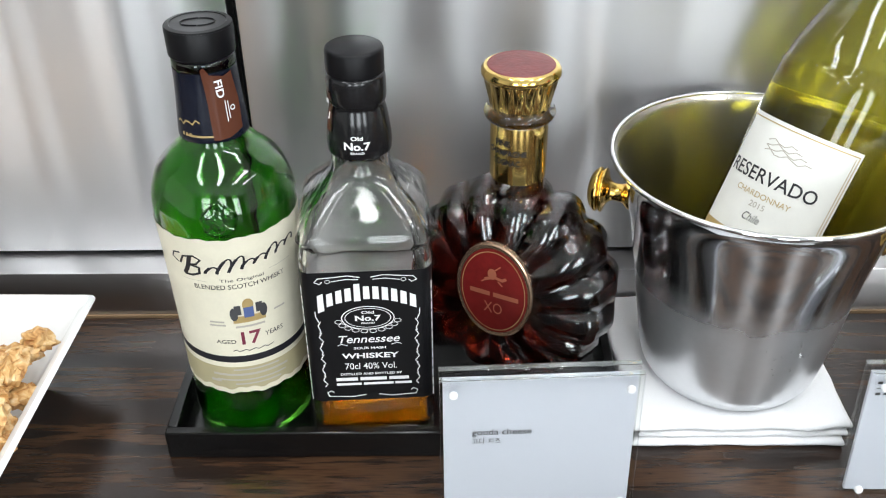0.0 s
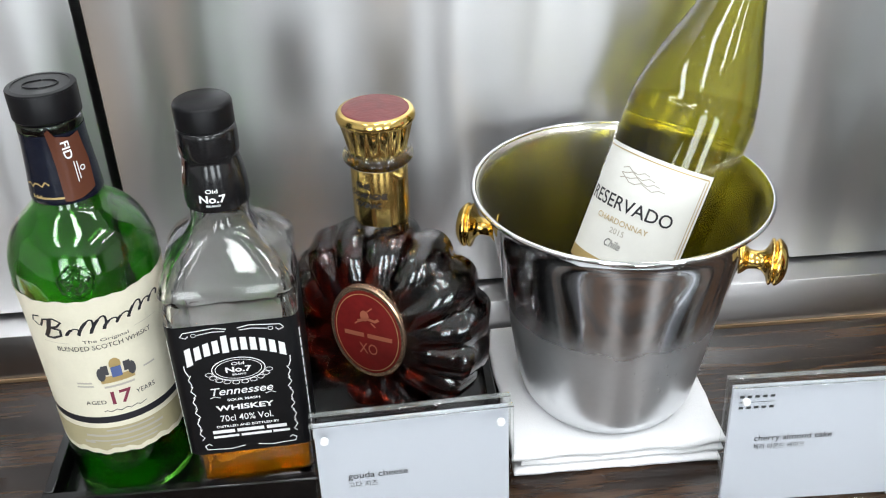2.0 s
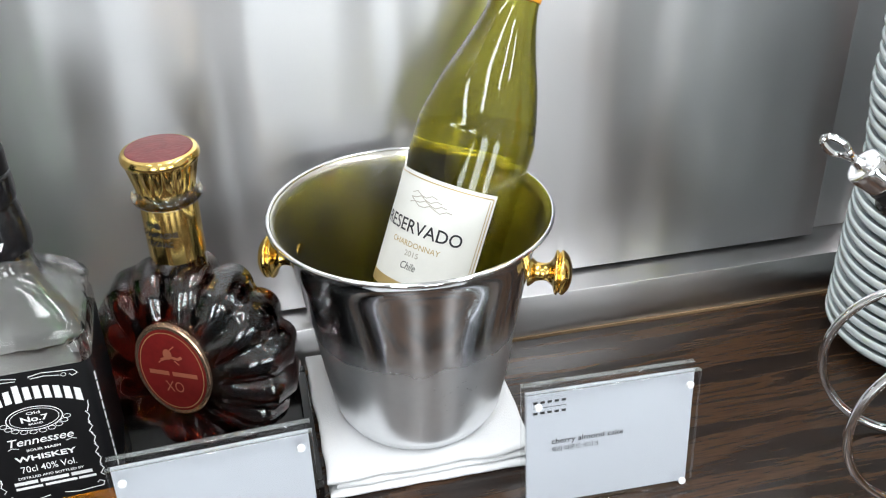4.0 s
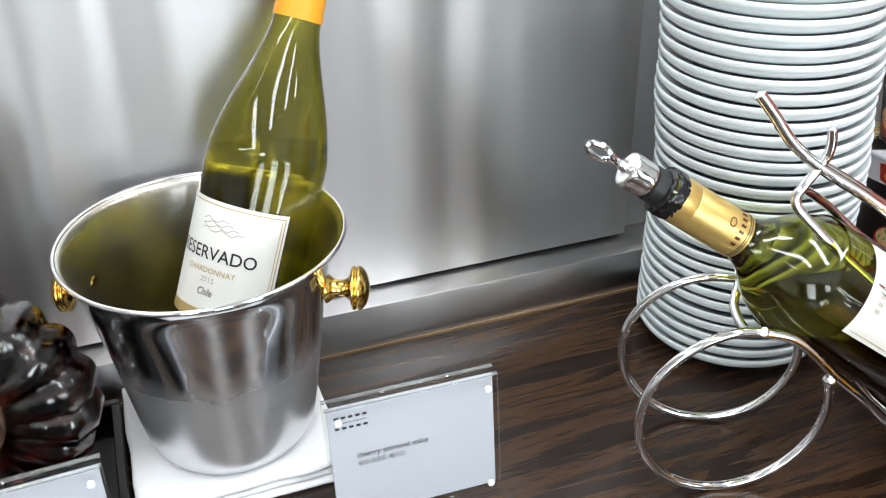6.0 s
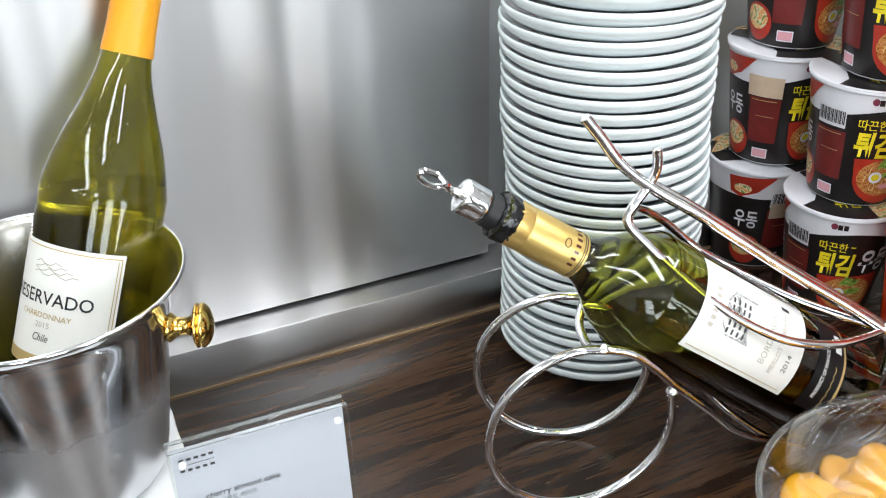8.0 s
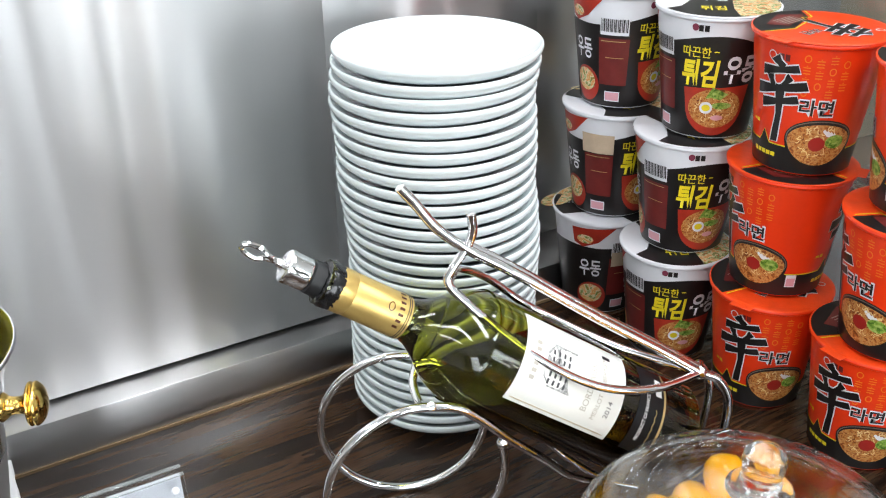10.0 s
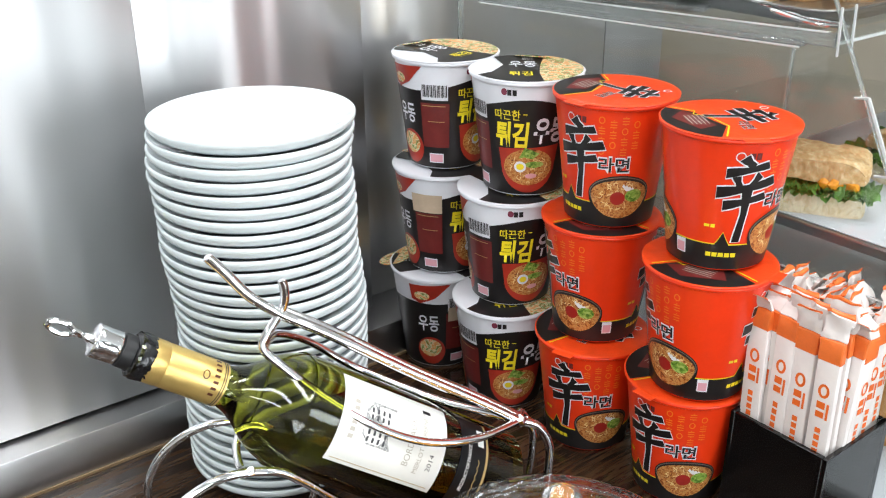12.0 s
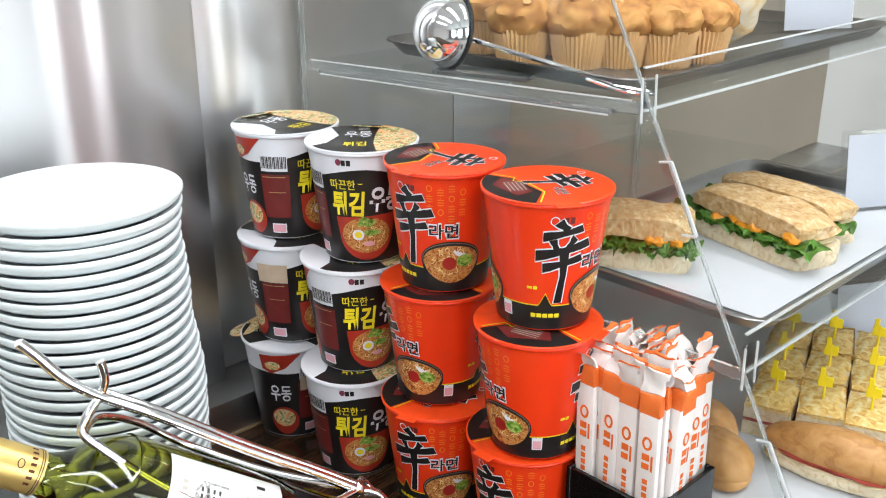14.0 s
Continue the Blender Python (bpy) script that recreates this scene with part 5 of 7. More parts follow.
def bottle_rack():
    t = thing("bottle_rack", pose(0, 0, 0), "polished chrome cannon-shaped wire wine rack on the counter", "wine rack")
    r = 0.0031
    up = Vector((0, 0, 1))
    cb, ca = Vector((0.5242, 0.4367, 0.0655)), Vector((0.5482, 0.5012, 0.0636))
    nv = Vector((-0.326, -0.945, 0))
    for c, rad, turn, s in ((cb, 0.0625, -0.2211, 1), (ca, 0.0602, -0.4326, -1)):
        hd = Vector((math.cos(turn), math.sin(turn), 0))
        # the wire comes up under the bottle and runs on round the wheel
        run = [(0.172, -0.0595, 0.022), (0.145, -0.053, 0.016), (0.116, -0.033, 0.008), (0.096, -0.011, 0.004), (0.083, 0.003, 0.001), (0.063, 0.022, 0), (0.044, 0.042, 0), (0.026, 0.056, 0)]
        run = [c + hd * a + up * b - nv * s * e for a, b, e in run]
        ring = [c + hd * rad * math.cos(a) + up * rad * math.sin(a) for a in [radians(72 + 305 * k / 14) for k in range(1, 15)]]
        part("wheel", tube(run + ring, r, 10), "chrome", t, "round chrome wire wheel")
        part("weld", lump(0.0044, 0.0044, 0.0044, 0.2, 2, 3, 2), "chrome", t, m=pose(*(ring[-1])))
    top_b, top_a = cb + hd * 0.010 + up * 0.063, ca + hd * 0.012 + up * 0.0600
    mid = (top_a + top_b) / 2 + hd * -0.006 + up * -0.010
    part("cross_bar", tube([top_b, mid + nv * 0.015, mid - nv * 0.012, top_a + nv * 0.004], r, 10), "chrome", t)
    # carrying handle, a double bar along the top
    H = [(0.540, 0.479, 0.262), (0.549, 0.476, 0.250), (0.562, 0.470, 0.231), (0.581, 0.463, 0.214), (0.610, 0.450, 0.194), (0.660, 0.428, 0.156), (0.705, 0.409, 0.124), (0.734, 0.396, 0.102)]
    part("handle", tube(H, 0.0036, 12), "chrome", t, "long chrome handle")
    H2 = [(x + 0.0045, y + 0.0055, z - 0.0005) for x, y, z in H[3:]]
    part("handle_brace", tube(H2, r, 10), "chrome", t)
    # loop round the shoulder of the bottle
    L = [(0.582, 0.463, 0.240), (0.5835, 0.463, 0.228), (0.580, 0.464, 0.217), (0.568, 0.4625, 0.205), (0.5635, 0.461, 0.196), (0.572, 0.452, 0.183), (0.592, 0.434, 0.160), (0.618, 0.413, 0.137), (0.650, 0.398, 0.119), (0.690, 0.392, 0.108), (0.734, 0.396, 0.102)]
    part("front_loop", tube(L, r, 10), "chrome", t, "chrome wire cradle")
    B = [(0.5635, 0.461, 0.196), (0.582, 0.478, 0.193), (0.612, 0.487, 0.172), (0.645, 0.478, 0.142), (0.690, 0.440, 0.116), (0.734, 0.398, 0.102)]
    part("back_loop", tube(B, r, 10), "chrome", t, "chrome wire cradle")
    T = [(0.734, 0.396, 0.102), (0.748, 0.391, 0.094), (0.756, 0.386, 0.076), (0.754, 0.384, 0.050), (0.748, 0.386, 0.022), (0.735, 0.392, 0.006)]
    part("tail", tube(T, 0.0036, 10), "chrome", t, "chrome tail bar")
    T2 = [(x + 0.003, y + 0.022, z) for x, y, z in T[1:]]
    part("tail", tube([T[0]] + T2, r, 10), "chrome", t, "chrome tail bar")
    part("weld", lump(0.0052, 0.0052, 0.0052, 0.2, 2, 5, 2), "chrome", t, m=pose(*T[0]))


bottle_rack()


# ---- stack of plates ----
def plate():
    t = thing("plate", pose(0, 0, 0), "plain white porcelain plate in a tall stack", "plate", "stacked plates")
    prof = smooth_profile([(0, 0.0035), (0.040, 0.0035), (0.0415, 0.0008), (0.0435, 0.0), (0.0455, 0.0010), (0.056, 0.0036), (0.0680, 0.0066), (0.0752, 0.0104), (0.0784, 0.0142), (0.0791, 0.0164), (0.0788, 0.0182), (0.0774, 0.0187), (0.0745, 0.0172), (0.060, 0.0108), (0.046, 0.0062), (0.0, 0.0060)], 4)
    part("plate_body", lathe([(r * 0.974, z) for r, z in prof], 72), "porcelain", t)
    return t


# sideways lean of the stack with height
SWAY = [(0, 0.001), (0.05, 0.001), (0.10, 0.002), (0.145, 0.0037), (0.16, 0.0033), (0.18, 0.0012), (0.195, 0.0), (0.21, -0.0023), (0.22, -0.0020), (0.235, -0.0008), (0.245, -0.0020), (0.265, -0.0031), (0.28, -0.0042), (0.29, -0.0025), (0.30, -0.0016), (0.305, -0.0005), (0.32, 0.0015)]


def stack_pose(k, rd):
    z = 0.0005 + 0.00984 * k
    for (a, sa), (b, sb) in zip(SWAY, SWAY[1:]):
        if a <= z + 0.0166 <= b:
            off = sa + (sb - sa) * (z + 0.0166 - a) / (b - a)
    dep = 0.0135 - 0.0285 * z
    return pose(0.630 + 0.507 * dep + 0.862 * off + rd.uniform(-0.0004, 0.0004), 0.585 + 0.862 * dep - 0.507 * off + rd.uniform(-0.0004, 0.0004), z, rd.uniform(-0.3, 0.3), rd.uniform(-0.3, 0.3), rd.uniform(0, 360))


first = plate()
rd = random.Random(12)
first.matrix_basis = stack_pose(0, rd)
for k in range(1, 31):
    copy_thing(first, stack_pose(k, rd))


# ---- glass bowl of fruit ----
def fruit_bowl():
    c = Vector((0.650, 0.2675, 0.0))
    t = thing("glass_bowl", pose(*c), "round clear glass bowl on the counter", "bowl")
    out = smooth_profile([(0, 0.0), (0.045, 0.0), (0.05, 0.004), (0.072, 0.022), (0.094, 0.055), (0.1005, 0.082)], 5)
    inn = smooth_profile([(0, 0.006), (0.045, 0.006), (0.070, 0.026), (0.091, 0.057), (0.0975, 0.082)], 5)
    part("bowl_glass", (lathe(out + [(0.0990, 0.0832)], 72), lathe(inn, 72)), "bowl_glass", t, "thick clear glass")
    l = thing("bowl_lid", pose(c.x, c.y, 0.0836), "clear domed glass lid with a knob, on the bowl", "lid")
    lo = smooth_profile([(0.1000, 0.0), (0.1015, 0.0022), (0.097, 0.010), (0.083, 0.024), (0.052, 0.0395), (0.020, 0.0462), (0.0, 0.0470)], 5)
    li = [(r * 0.975, z - 0.0026) for r, z in lo]
    part("lid_rim", lathe([(0.1000 + 0.0021 * math.cos(2 * math.pi * k / 10), 0.0016 + 0.0016 * math.sin(2 * math.pi * k / 10)) for k in range(11)], 72), "acrylic_edge", l, "thick polished rim")
    part("lid_dome", (lathe(lo, 72), lathe(li, 72)), "bowl_glass", l, "thin clear glass")
    part("lid_knob", lathe(smooth_profile([(0.0, 0.0440), (0.018, 0.0460), (0.0165, 0.0500), (0.0115, 0.0530), (0.0110, 0.058), (0.0122, 0.066), (0.0110, 0.0725), (0.006, 0.0755), (0.0, 0.0760)], 4), 36), "clear_glass", l, "round glass knob")
    rr = random.Random(8)
    for k in range(64):
        a, d = rr.uniform(0, 6.28), 0.073 * math.sqrt(rr.random())
        z = 0.034 + 0.045 * rr.random() + 0.006 * (1 - d / 0.075)
        o = part("fruit_slice", lump(0.026, 0.016, 0.011, 0.14, 1.3, k, 3), "mandarin", None, m=pose(c.x + d * math.cos(a), c.y + d * math.sin(a), z, rr.uniform(-40, 40), rr.uniform(-30, 30), rr.uniform(0, 360)))
        tagged(o, "glossy orange peach slice in the glass bowl", "fruit", "fruit slices in the bowl")


fruit_bowl()


# ---- instant noodle cups ----
CUP_H = 0.1035
CUP = [(0.0355, 0.0), (0.0478, CUP_H - 0.003)]


def cup_shell(t, mat):
    prof = [(0.0, 0.004), (0.031, 0.004), (0.0335, 0.0), (0.0352, 0.0005), (0.0358, 0.003), (0.0478, CUP_H - 0.003)]
    body = part("cup_body", lathe(prof, 56), mat, t, "printed paper cup")
    part("cup_rim", lathe(smooth_profile([(0.0474, CUP_H - 0.0045), (0.0494, CUP_H - 0.0035), (0.0500, CUP_H - 0.0018), (0.0490, CUP_H - 0.0004), (0.0474, CUP_H - 0.0004)], 4), 56), mat, body)
    return body


def band(lo, hi, n=72):
    """A printed band right round the cup between two height functions of the angle."""
    polys = []
    ref = 0.0478
    for k in range(n):
        a, b = 360 * k / n, 360 * (k + 1) / n
        polys.append([(radians(a) * ref, lo(a)), (radians(b) * ref, lo(b)), (radians(b) * ref, hi(b)), (radians(a) * ref, hi(a))])
    return polys


def at(deg):
    return radians(deg) * 0.0478


def brush(points, w, grow=0.0):
    """A tapered brush stroke: pressed at its start, thinner along the way, slanted at its ends."""
    P = [Vector(p) for p in points]
    line = [P[0].lerp(P[1], j / 4) for j in range(4)] + ([P[1].lerp(P[2], j / 4) for j in range(5)] if len(P) > 2 else [P[1]])
    left, right = [], []
    for k, p in enumerate(line):
        q = k / (len(line) - 1)
        d = (line[min(k + 1, len(line) - 1)] - line[max(k - 1, 0)]).normalized()
        nrm = Vector((-d.y, d.x))
        wide = w * (1.0 - 0.20 * math.sin(math.pi * q) - 0.22 * q + 0.05 * math.sin(9 * q)) / 2 + grow
        slant = d * (wide * 0.55 * (1 if k == len(line) - 1 else -1 if k == 0 else 0))
        left.append(tuple(p + nrm * wide + slant * 0.3))
        right.append(tuple(p - nrm * wide + slant))
    return left + right[::-1]


def brush_mark(t, u, v, k, surf, lift):
    """The brush mark on the red cups, as plain black strokes on a pale outline."""
    S = [([(-0.003, 0.0245), (0.002, 0.0200)], 0.0056), ([(-0.012, 0.0158), (0.0, 0.0178), (0.0115, 0.0200)], 0.0052), ([(-0.0065, 0.0130), (-0.0045, 0.0080)], 0.0046), ([(0.0070, 0.0140), (0.0035, 0.0085)], 0.0046),
         ([(-0.0165, 0.0035), (-0.002, 0.0060), (0.0175, 0.0100)], 0.0062), ([(-0.0120, -0.0045), (0.0, -0.0020), (0.0130, 0.0008)], 0.0054), ([(0.0010, 0.0070), (0.0012, -0.010), (-0.0012, -0.0275)], 0.0060)]
    S = [(p, w * 1.12) for p, w in S]
    sc = lambda pts: [(u + x * k, v + y * k) for x, y in pts]
    decal("brush_outline", [brush(sc(p), w * k, 0.0011) for p, w in S], "print_white", t, surf, lift)
    decal("brush_mark", [brush(sc(p), w * k) for p, w in S], "print_black", t, surf, lift + 0.0002)


def strands(cu, cv, a, b, n, seed):
    """Short curled noodle strands inside an ellipse."""
    r = random.Random(seed)
    out = []
    for _ in range(n):
        th, q = r.uniform(0, 2 * math.pi), 0.86 * math.sqrt(r.random())
        u, v, turn, curl = cu + a * q * math.cos(th), cv + b * q * math.sin(th), r.uniform(0, 6.28), r.uniform(-0.9, 0.9)
        pts = [(u + 0.0011 * j * math.cos(turn + curl * j * 0.5), v + 0.0011 * j * math.sin(turn + curl * j * 0.5)) for j in range(-2, 3)]
        out.append(stroke(pts, 0.00075))
    return out


def seal_marks(u, v, kind):
    """A small old-style brush sign as a few plain bars."""
    if kind % 3 == 0:
        return ring2d(u, v, 0.0026, 0.0030, 0.0008, 10)
    rows = [rect(u - 0.0026, v + dv, u + 0.0026, v + dv + 0.0008) for dv in (-0.0028, -0.0006, 0.0016)]
    return rows + [rect(u - 0.0004, v - 0.0034, u + 0.0004, v - 0.0030), rect(u - 0.0004, v + 0.0028, u + 0.0004, v + 0.0036)]


def red_cup():
    t = thing("noodle_cup", pose(0, 0, 0), "red and black instant noodle cup in a stacked display", "noodle cup", "red noodle cups")
    body = cup_shell(t, "shin_red")
    s = round_surface(CUP, 0)
    jag = lambda a: 0.0215 + (0.010 * max(0, 1 - abs(((a - 345) % 360 if (a - 345) % 360 < 180 else 360 - (a - 345) % 360)) / 7.0)) + (0.006 * max(0, 1 - abs((a % 360) - 205) / 6.0))
    decal("yellow_line", band(lambda a: jag(a) - 0.0006, lambda a: jag(a) + 0.0009, 144), "print_yellow", body, s, 0.0002, step=0.02)
    decal("black_band", band(lambda a: 0.0015, jag, 144), "print_black", body, s, 0.00035, step=0.02)
    for off in (0, -150):
        brush_mark(body, at(off), 0.059, 1.22, s, 0.0004)
        lettering("\ub77c\uba74", at(off + 38), 0.0555, 0.0285, "print_white", body, s, 0.0150, 0.055, 0, 0.0004)
        lettering("\ub77c\uba74", at(off + 38), 0.0555, 0.0265, "print_black", body, s, 0.0124, 0.02, 0, 0.0006)
        c = at(off + 47)
        decal("bowl_print", [ellipse(c, 0.0300, 0.0300, 0.0260, 24, 180, 360) + ellipse(c, 0.0300, 0.0300, 0.0165, 24, 0, 180)], "print_black", body, s, 0.0005)
        decal("bowl_print", ring2d(c, 0.0305, 0.0290, 0.0150, 0.0009, 32), "bowl_rim", body, s, 0.0006)
        decal("noodle_print", [ellipse(c, 0.0295, 0.0274, 0.0200, 24, 180, 360) + ellipse(c, 0.0295, 0.0274, 0.0132, 24, 0, 180)], "noodles", body, s, 0.0007)
        decal("strand_print", strands(c, 0.0290, 0.0235, 0.0140, 46, 5 + off), "pale_noodle", body, s, 0.00075)
        decal("garnish_print", [stroke([(c + 0.002 + 0.003 * j, 0.0385 - 0.001 * j), (c + 0.006 + 0.003 * j, 0.0345 - 0.001 * j), (c + 0.011 + 0.002 * j, 0.0335)], 0.0024) for j in range(4)], "print_white", body, s, 0.0008)
        decal("garnish_print", [ellipse(c + 0.0135, 0.0290, 0.0085, 0.0055, 16)], "greens", body, s, 0.0009)
        decal("garnish_print", [ellipse(c - 0.002, 0.0270, 0.0072, 0.0058, 14)], "chili", body, s, 0.0010)
        decal("round_mark", ring2d(at(off - 9), 0.0905, 0.0036, 0.0036, 0.0008, 18), "print_white", body, s, 0.0004)
        bars([(at(off + 1), 0.0905, 0.0035, 0.005), (at(off + 6.5), 0.0905, 0.0035, 0.005)], "print_maroon", body, s, 0.0004, "name_bar")
        decal("pattern_print", [bit for j in range(4) for k in range(4 - (j % 2)) for bit in seal_marks(at(off + 24 + 11 * j), 0.0920 - 0.0085 * k - 0.003 * (j % 2), j + k)], "shin_mark", body, s, 0.0003)
    q = at(-60)
    decal("pink_mark", [rect(q - 0.0050, 0.010, q + 0.0050, 0.0215)], "print_white", body, s, 0.0007)
    decal("pink_mark", [rect(q - 0.0040, 0.0110, q + 0.0040, 0.0185)], "pink", body, s, 0.0009)
    bars([(at(-18) + 0.0055 * (k - 1.5), 0.0135, 0.0045, 0.0034) for k in range(5)], "print_yellow", body, s, 0.0006, "name_bar")
    bars([(at(-32), 0.0365, 0.0045, 0.0022), (at(-26), 0.0365, 0.0035, 0.0028)], "print_yellow", body, s, 0.0004)
    lid = part("lid", lathe([(0.0492, CUP_H - 0.0004), (0.0503, CUP_H + 0.0001), (0.0495, CUP_H + 0.0006), (0.046, CUP_H + 0.0004), (0.0, CUP_H + 0.0006)], 56), "shin_lid", t, "red foil lid with a black wedge")
    L = lambda u, v, l=0.0: Vector((u, v, CUP_H + 0.0006 + l))
    wedge = [(0.0490 * math.cos(radians(a)), 0.0490 * math.sin(radians(a))) for a in range(-128, -22, 6)]
    decal("black_wedge", [wedge + [(0.020, -0.010), (-0.016, -0.022)]], "print_black", lid, L, 0.0003)
    decal("wedge_panel", [[(-0.020, -0.030), (-0.004, -0.042), (0.026, -0.030), (0.018, -0.016), (-0.010, -0.022)]], "print_maroon", lid, L, 0.0005)
    bars([(0.004, -0.020 - 0.003 * k, 0.022, 0.0008) for k in range(5)], "pale_ink", lid, L, 0.0007)
    decal("yellow_line", [stroke([(-0.030, -0.035), (-0.018, -0.0205), (-0.010, -0.024), (-0.004, -0.015), (0.021, -0.0085), (0.044, -0.018)], 0.0012)], "print_yellow", lid, L, 0.0006)
    brush_mark(lid, -0.004, 0.010, 0.98, L, 0.0005)
    lettering("\ub77c\uba74", 0.020, 0.004, 0.0175, "print_white", lid, L, 0.0095, 0.02, 0, 0.0005)
    lettering("\ub77c\uba74", 0.020, 0.004, 0.0170, "print_black", lid, L, 0.0088, 0.0, 0, 0.0008)
    decal("round_mark", ring2d(-0.022, 0.033, 0.0034, 0.0034, 0.0009, 16), "print_white", lid, L, 0.0005)
    part("pull_tab", box_bm(0.046, -0.009, CUP_H - 0.0002, 0.056, 0.009, CUP_H + 0.0005, 0.0002, 1), "shin_lid", lid)
    return t


def udon_cup():
    t = thing("noodle_cup", pose(0, 0, 0), "white and black instant udon cup in a stacked display", "noodle cup", "udon noodle cups")
    body = cup_shell(t, "print_white")
    s = round_surface(CUP, 0)
    swoop = lambda a: 0.0835 - 0.020 * (0.5 - 0.5 * math.cos(radians((a + 25) % 360))) ** 1.4 + 0.006 * math.sin(radians(2 * a + 40))
    decal("black_field", band(lambda a: 0.0015, swoop, 96), "print_black", body, s, 0.0002, step=0.02)
    m0 = at(0)
    lettering("\ub530\ub048\ud55c", m0 - 0.006, 0.0745, 0.024, "print_yellow", body, s, 0.0090, 0.008, 0, 0.0005)
    bars([(m0 + 0.0105, 0.0755, 0.004, 0.0008)], "print_yellow", body, s, 0.0005, "print_dash")
    lettering("\ud280\uae40", m0 - 0.002, 0.0570, 0.0330, "print_yellow", body, s, 0.0235, 0.034, 0.1, 0.0006)
    lettering("\uc6b0\ub3d9", m0 + 0.0345, 0.0605, 0.032, "print_white", body, s, 0.0230, 0.030, 0.1, 0.0006)
    c = m0 + 0.015
    decal("bowl_print", [[(c - 0.0310, 0.0440)] + ellipse(c, 0.0270, 0.0290, 0.0235, 24, 180, 360) + [(c + 0.0290, 0.0270), (c + 0.0310, 0.0470)]], "bowl_red", body, s, 0.0004)
    decal("noodle_print", [ellipse(c, 0.0275, 0.0258, 0.0170, 32)], "noodles", body, s, 0.0006)
    decal("strand_print", strands(c, 0.0265, 0.0235, 0.0145, 44, 77), "pale_noodle", body, s, 0.0007)
    decal("garnish_print", [[(c - 0.010, 0.036), (c - 0.004, 0.046), (c + 0.004, 0.043), (c + 0.011, 0.040), (c + 0.004, 0.035), (c - 0.004, 0.037)], ellipse(c + 0.006, 0.0300, 0.010, 0.0030, 14)], "greens", body, s, 0.0008)
    decal("egg_print", ring2d(c - 0.0085, 0.0280, 0.0062, 0.0052, 0.0022, 18), "print_white", body, s, 0.0009)
    decal("egg_print", [ellipse(c - 0.0085, 0.0280, 0.0040, 0.0030, 14)], "print_yellow", body, s, 0.0009)
    decal("garnish_print", [ellipse(c + 0.003, 0.0195, 0.0062, 0.0024, 12)], "pink", body, s, 0.0009)
    decal("round_mark", [ellipse(at(-10), 0.0945, 0.0027, 0.0030, 14)], "maroon_ink", body, s, 0.0004)
    bars([(at(-4.5), 0.0940, 0.0036, 0.0050), (at(1), 0.0940, 0.0036, 0.0050)], "print_black", body, s, 0.0004, "name_bar")
    p = at(-50)
    decal("dark_panel", [rect(p - 0.0150, 0.022, p + 0.0150, 0.0650)], "print_maroon", body, s, 0.0005)
    bars([(p - 0.001 + 0.002 * k, 0.0625 - 0.0150 * k, 0.024 - 0.006 * k, 0.0006) for k in range(2)], "gold_ink", body, s, 0.0007)
    decal("barcode", [rect(p - 0.0135, 0.0680, p + 0.0135, 0.0830)], "print_white", body, s, 0.0005)
    bar_lines = decal("barcode", [rect(p - 0.0125 + 0.0012 * k, 0.0710, p - 0.0125 + 0.0012 * k + (0.0004 + 0.0003 * ((k * 7) % 3)), 0.0825) for k in range(21)], "print_black", body, s, 0.0007)
    tagged(bar_lines, kind="stuff")
    decal("pink_mark", [rect(p - 0.0085, 0.0065, p + 0.0085, 0.0160)], "print_white", body, s, 0.0005)
    decal("pink_mark", [rect(p - 0.0075, 0.0075, p + 0.0075, 0.0150)], "pink", body, s, 0.0007)
    q = at(-92)
    lettering("\uc6b0\ub3d9", q, 0.0530, 0.024, "print_white", body, s, 0.0185, 0.018, 0, 0.0006)
    decal("bowl_print", [ellipse(q + 0.002, 0.0200, 0.0175, 0.0165, 24)], "bowl_red", body, s, 0.0004)
    decal("noodle_print", [ellipse(q + 0.001, 0.0235, 0.0140, 0.0105, 24)], "topping", body, s, 0.0006)
    decal("red_swoop", [[(q - 0.020, 0.0960), (q + 0.024, 0.0990), (q + 0.008, 0.0830), (q - 0.008, 0.0760), (q - 0.018, 0.0800)]], "bowl_red", body, s, 0.0004)
    decal("swoop_print", [ellipse(q - 0.006, 0.0850, 0.0085, 0.0048, 16)], "topping", body, s, 0.0006)
    lid = part("lid", lathe([(0.0492, CUP_H - 0.0004), (0.0503, CUP_H + 0.0001), (0.0495, CUP_H + 0.0006), (0.046, CUP_H + 0.0004), (0.0, CUP_H + 0.0006)], 56), "print_white", t, "printed lid with a noodle photograph")
    L = lambda u, v, l=0.0: Vector((-0.26 * u - 0.966 * v, 0.966 * u - 0.26 * v, CUP_H + 0.0006 + l))
    arc = lambda a0, a1, r=0.0485: [(r * math.cos(radians(a0 + (a1 - a0) * k / 20)), r * math.sin(radians(a0 + (a1 - a0) * k / 20))) for k in range(21)]
    decal("black_field", [arc(-150, -75) + [(0.010, -0.020), (0.012, 0.010), (0.018, 0.045)] + arc(68, 125) + [(-0.020, 0.010), (-0.030, -0.015)]], "print_black", lid, L, 0.0003)
    decal("lid_photo", [arc(-75, 68) + [(0.018, 0.045), (0.012, 0.010), (0.010, -0.020)]], "topping", lid, L, 0.0004)
    lettering("\ud280\uae40", -0.006, -0.022, 0.020, "print_yellow", lid, L, 0.014, 0.018, 0, 0.0006)
    lettering("\uc6b0\ub3d9", -0.003, 0.012, 0.024, "print_white", lid, L, 0.020, 0.018, 0, 0.0006)
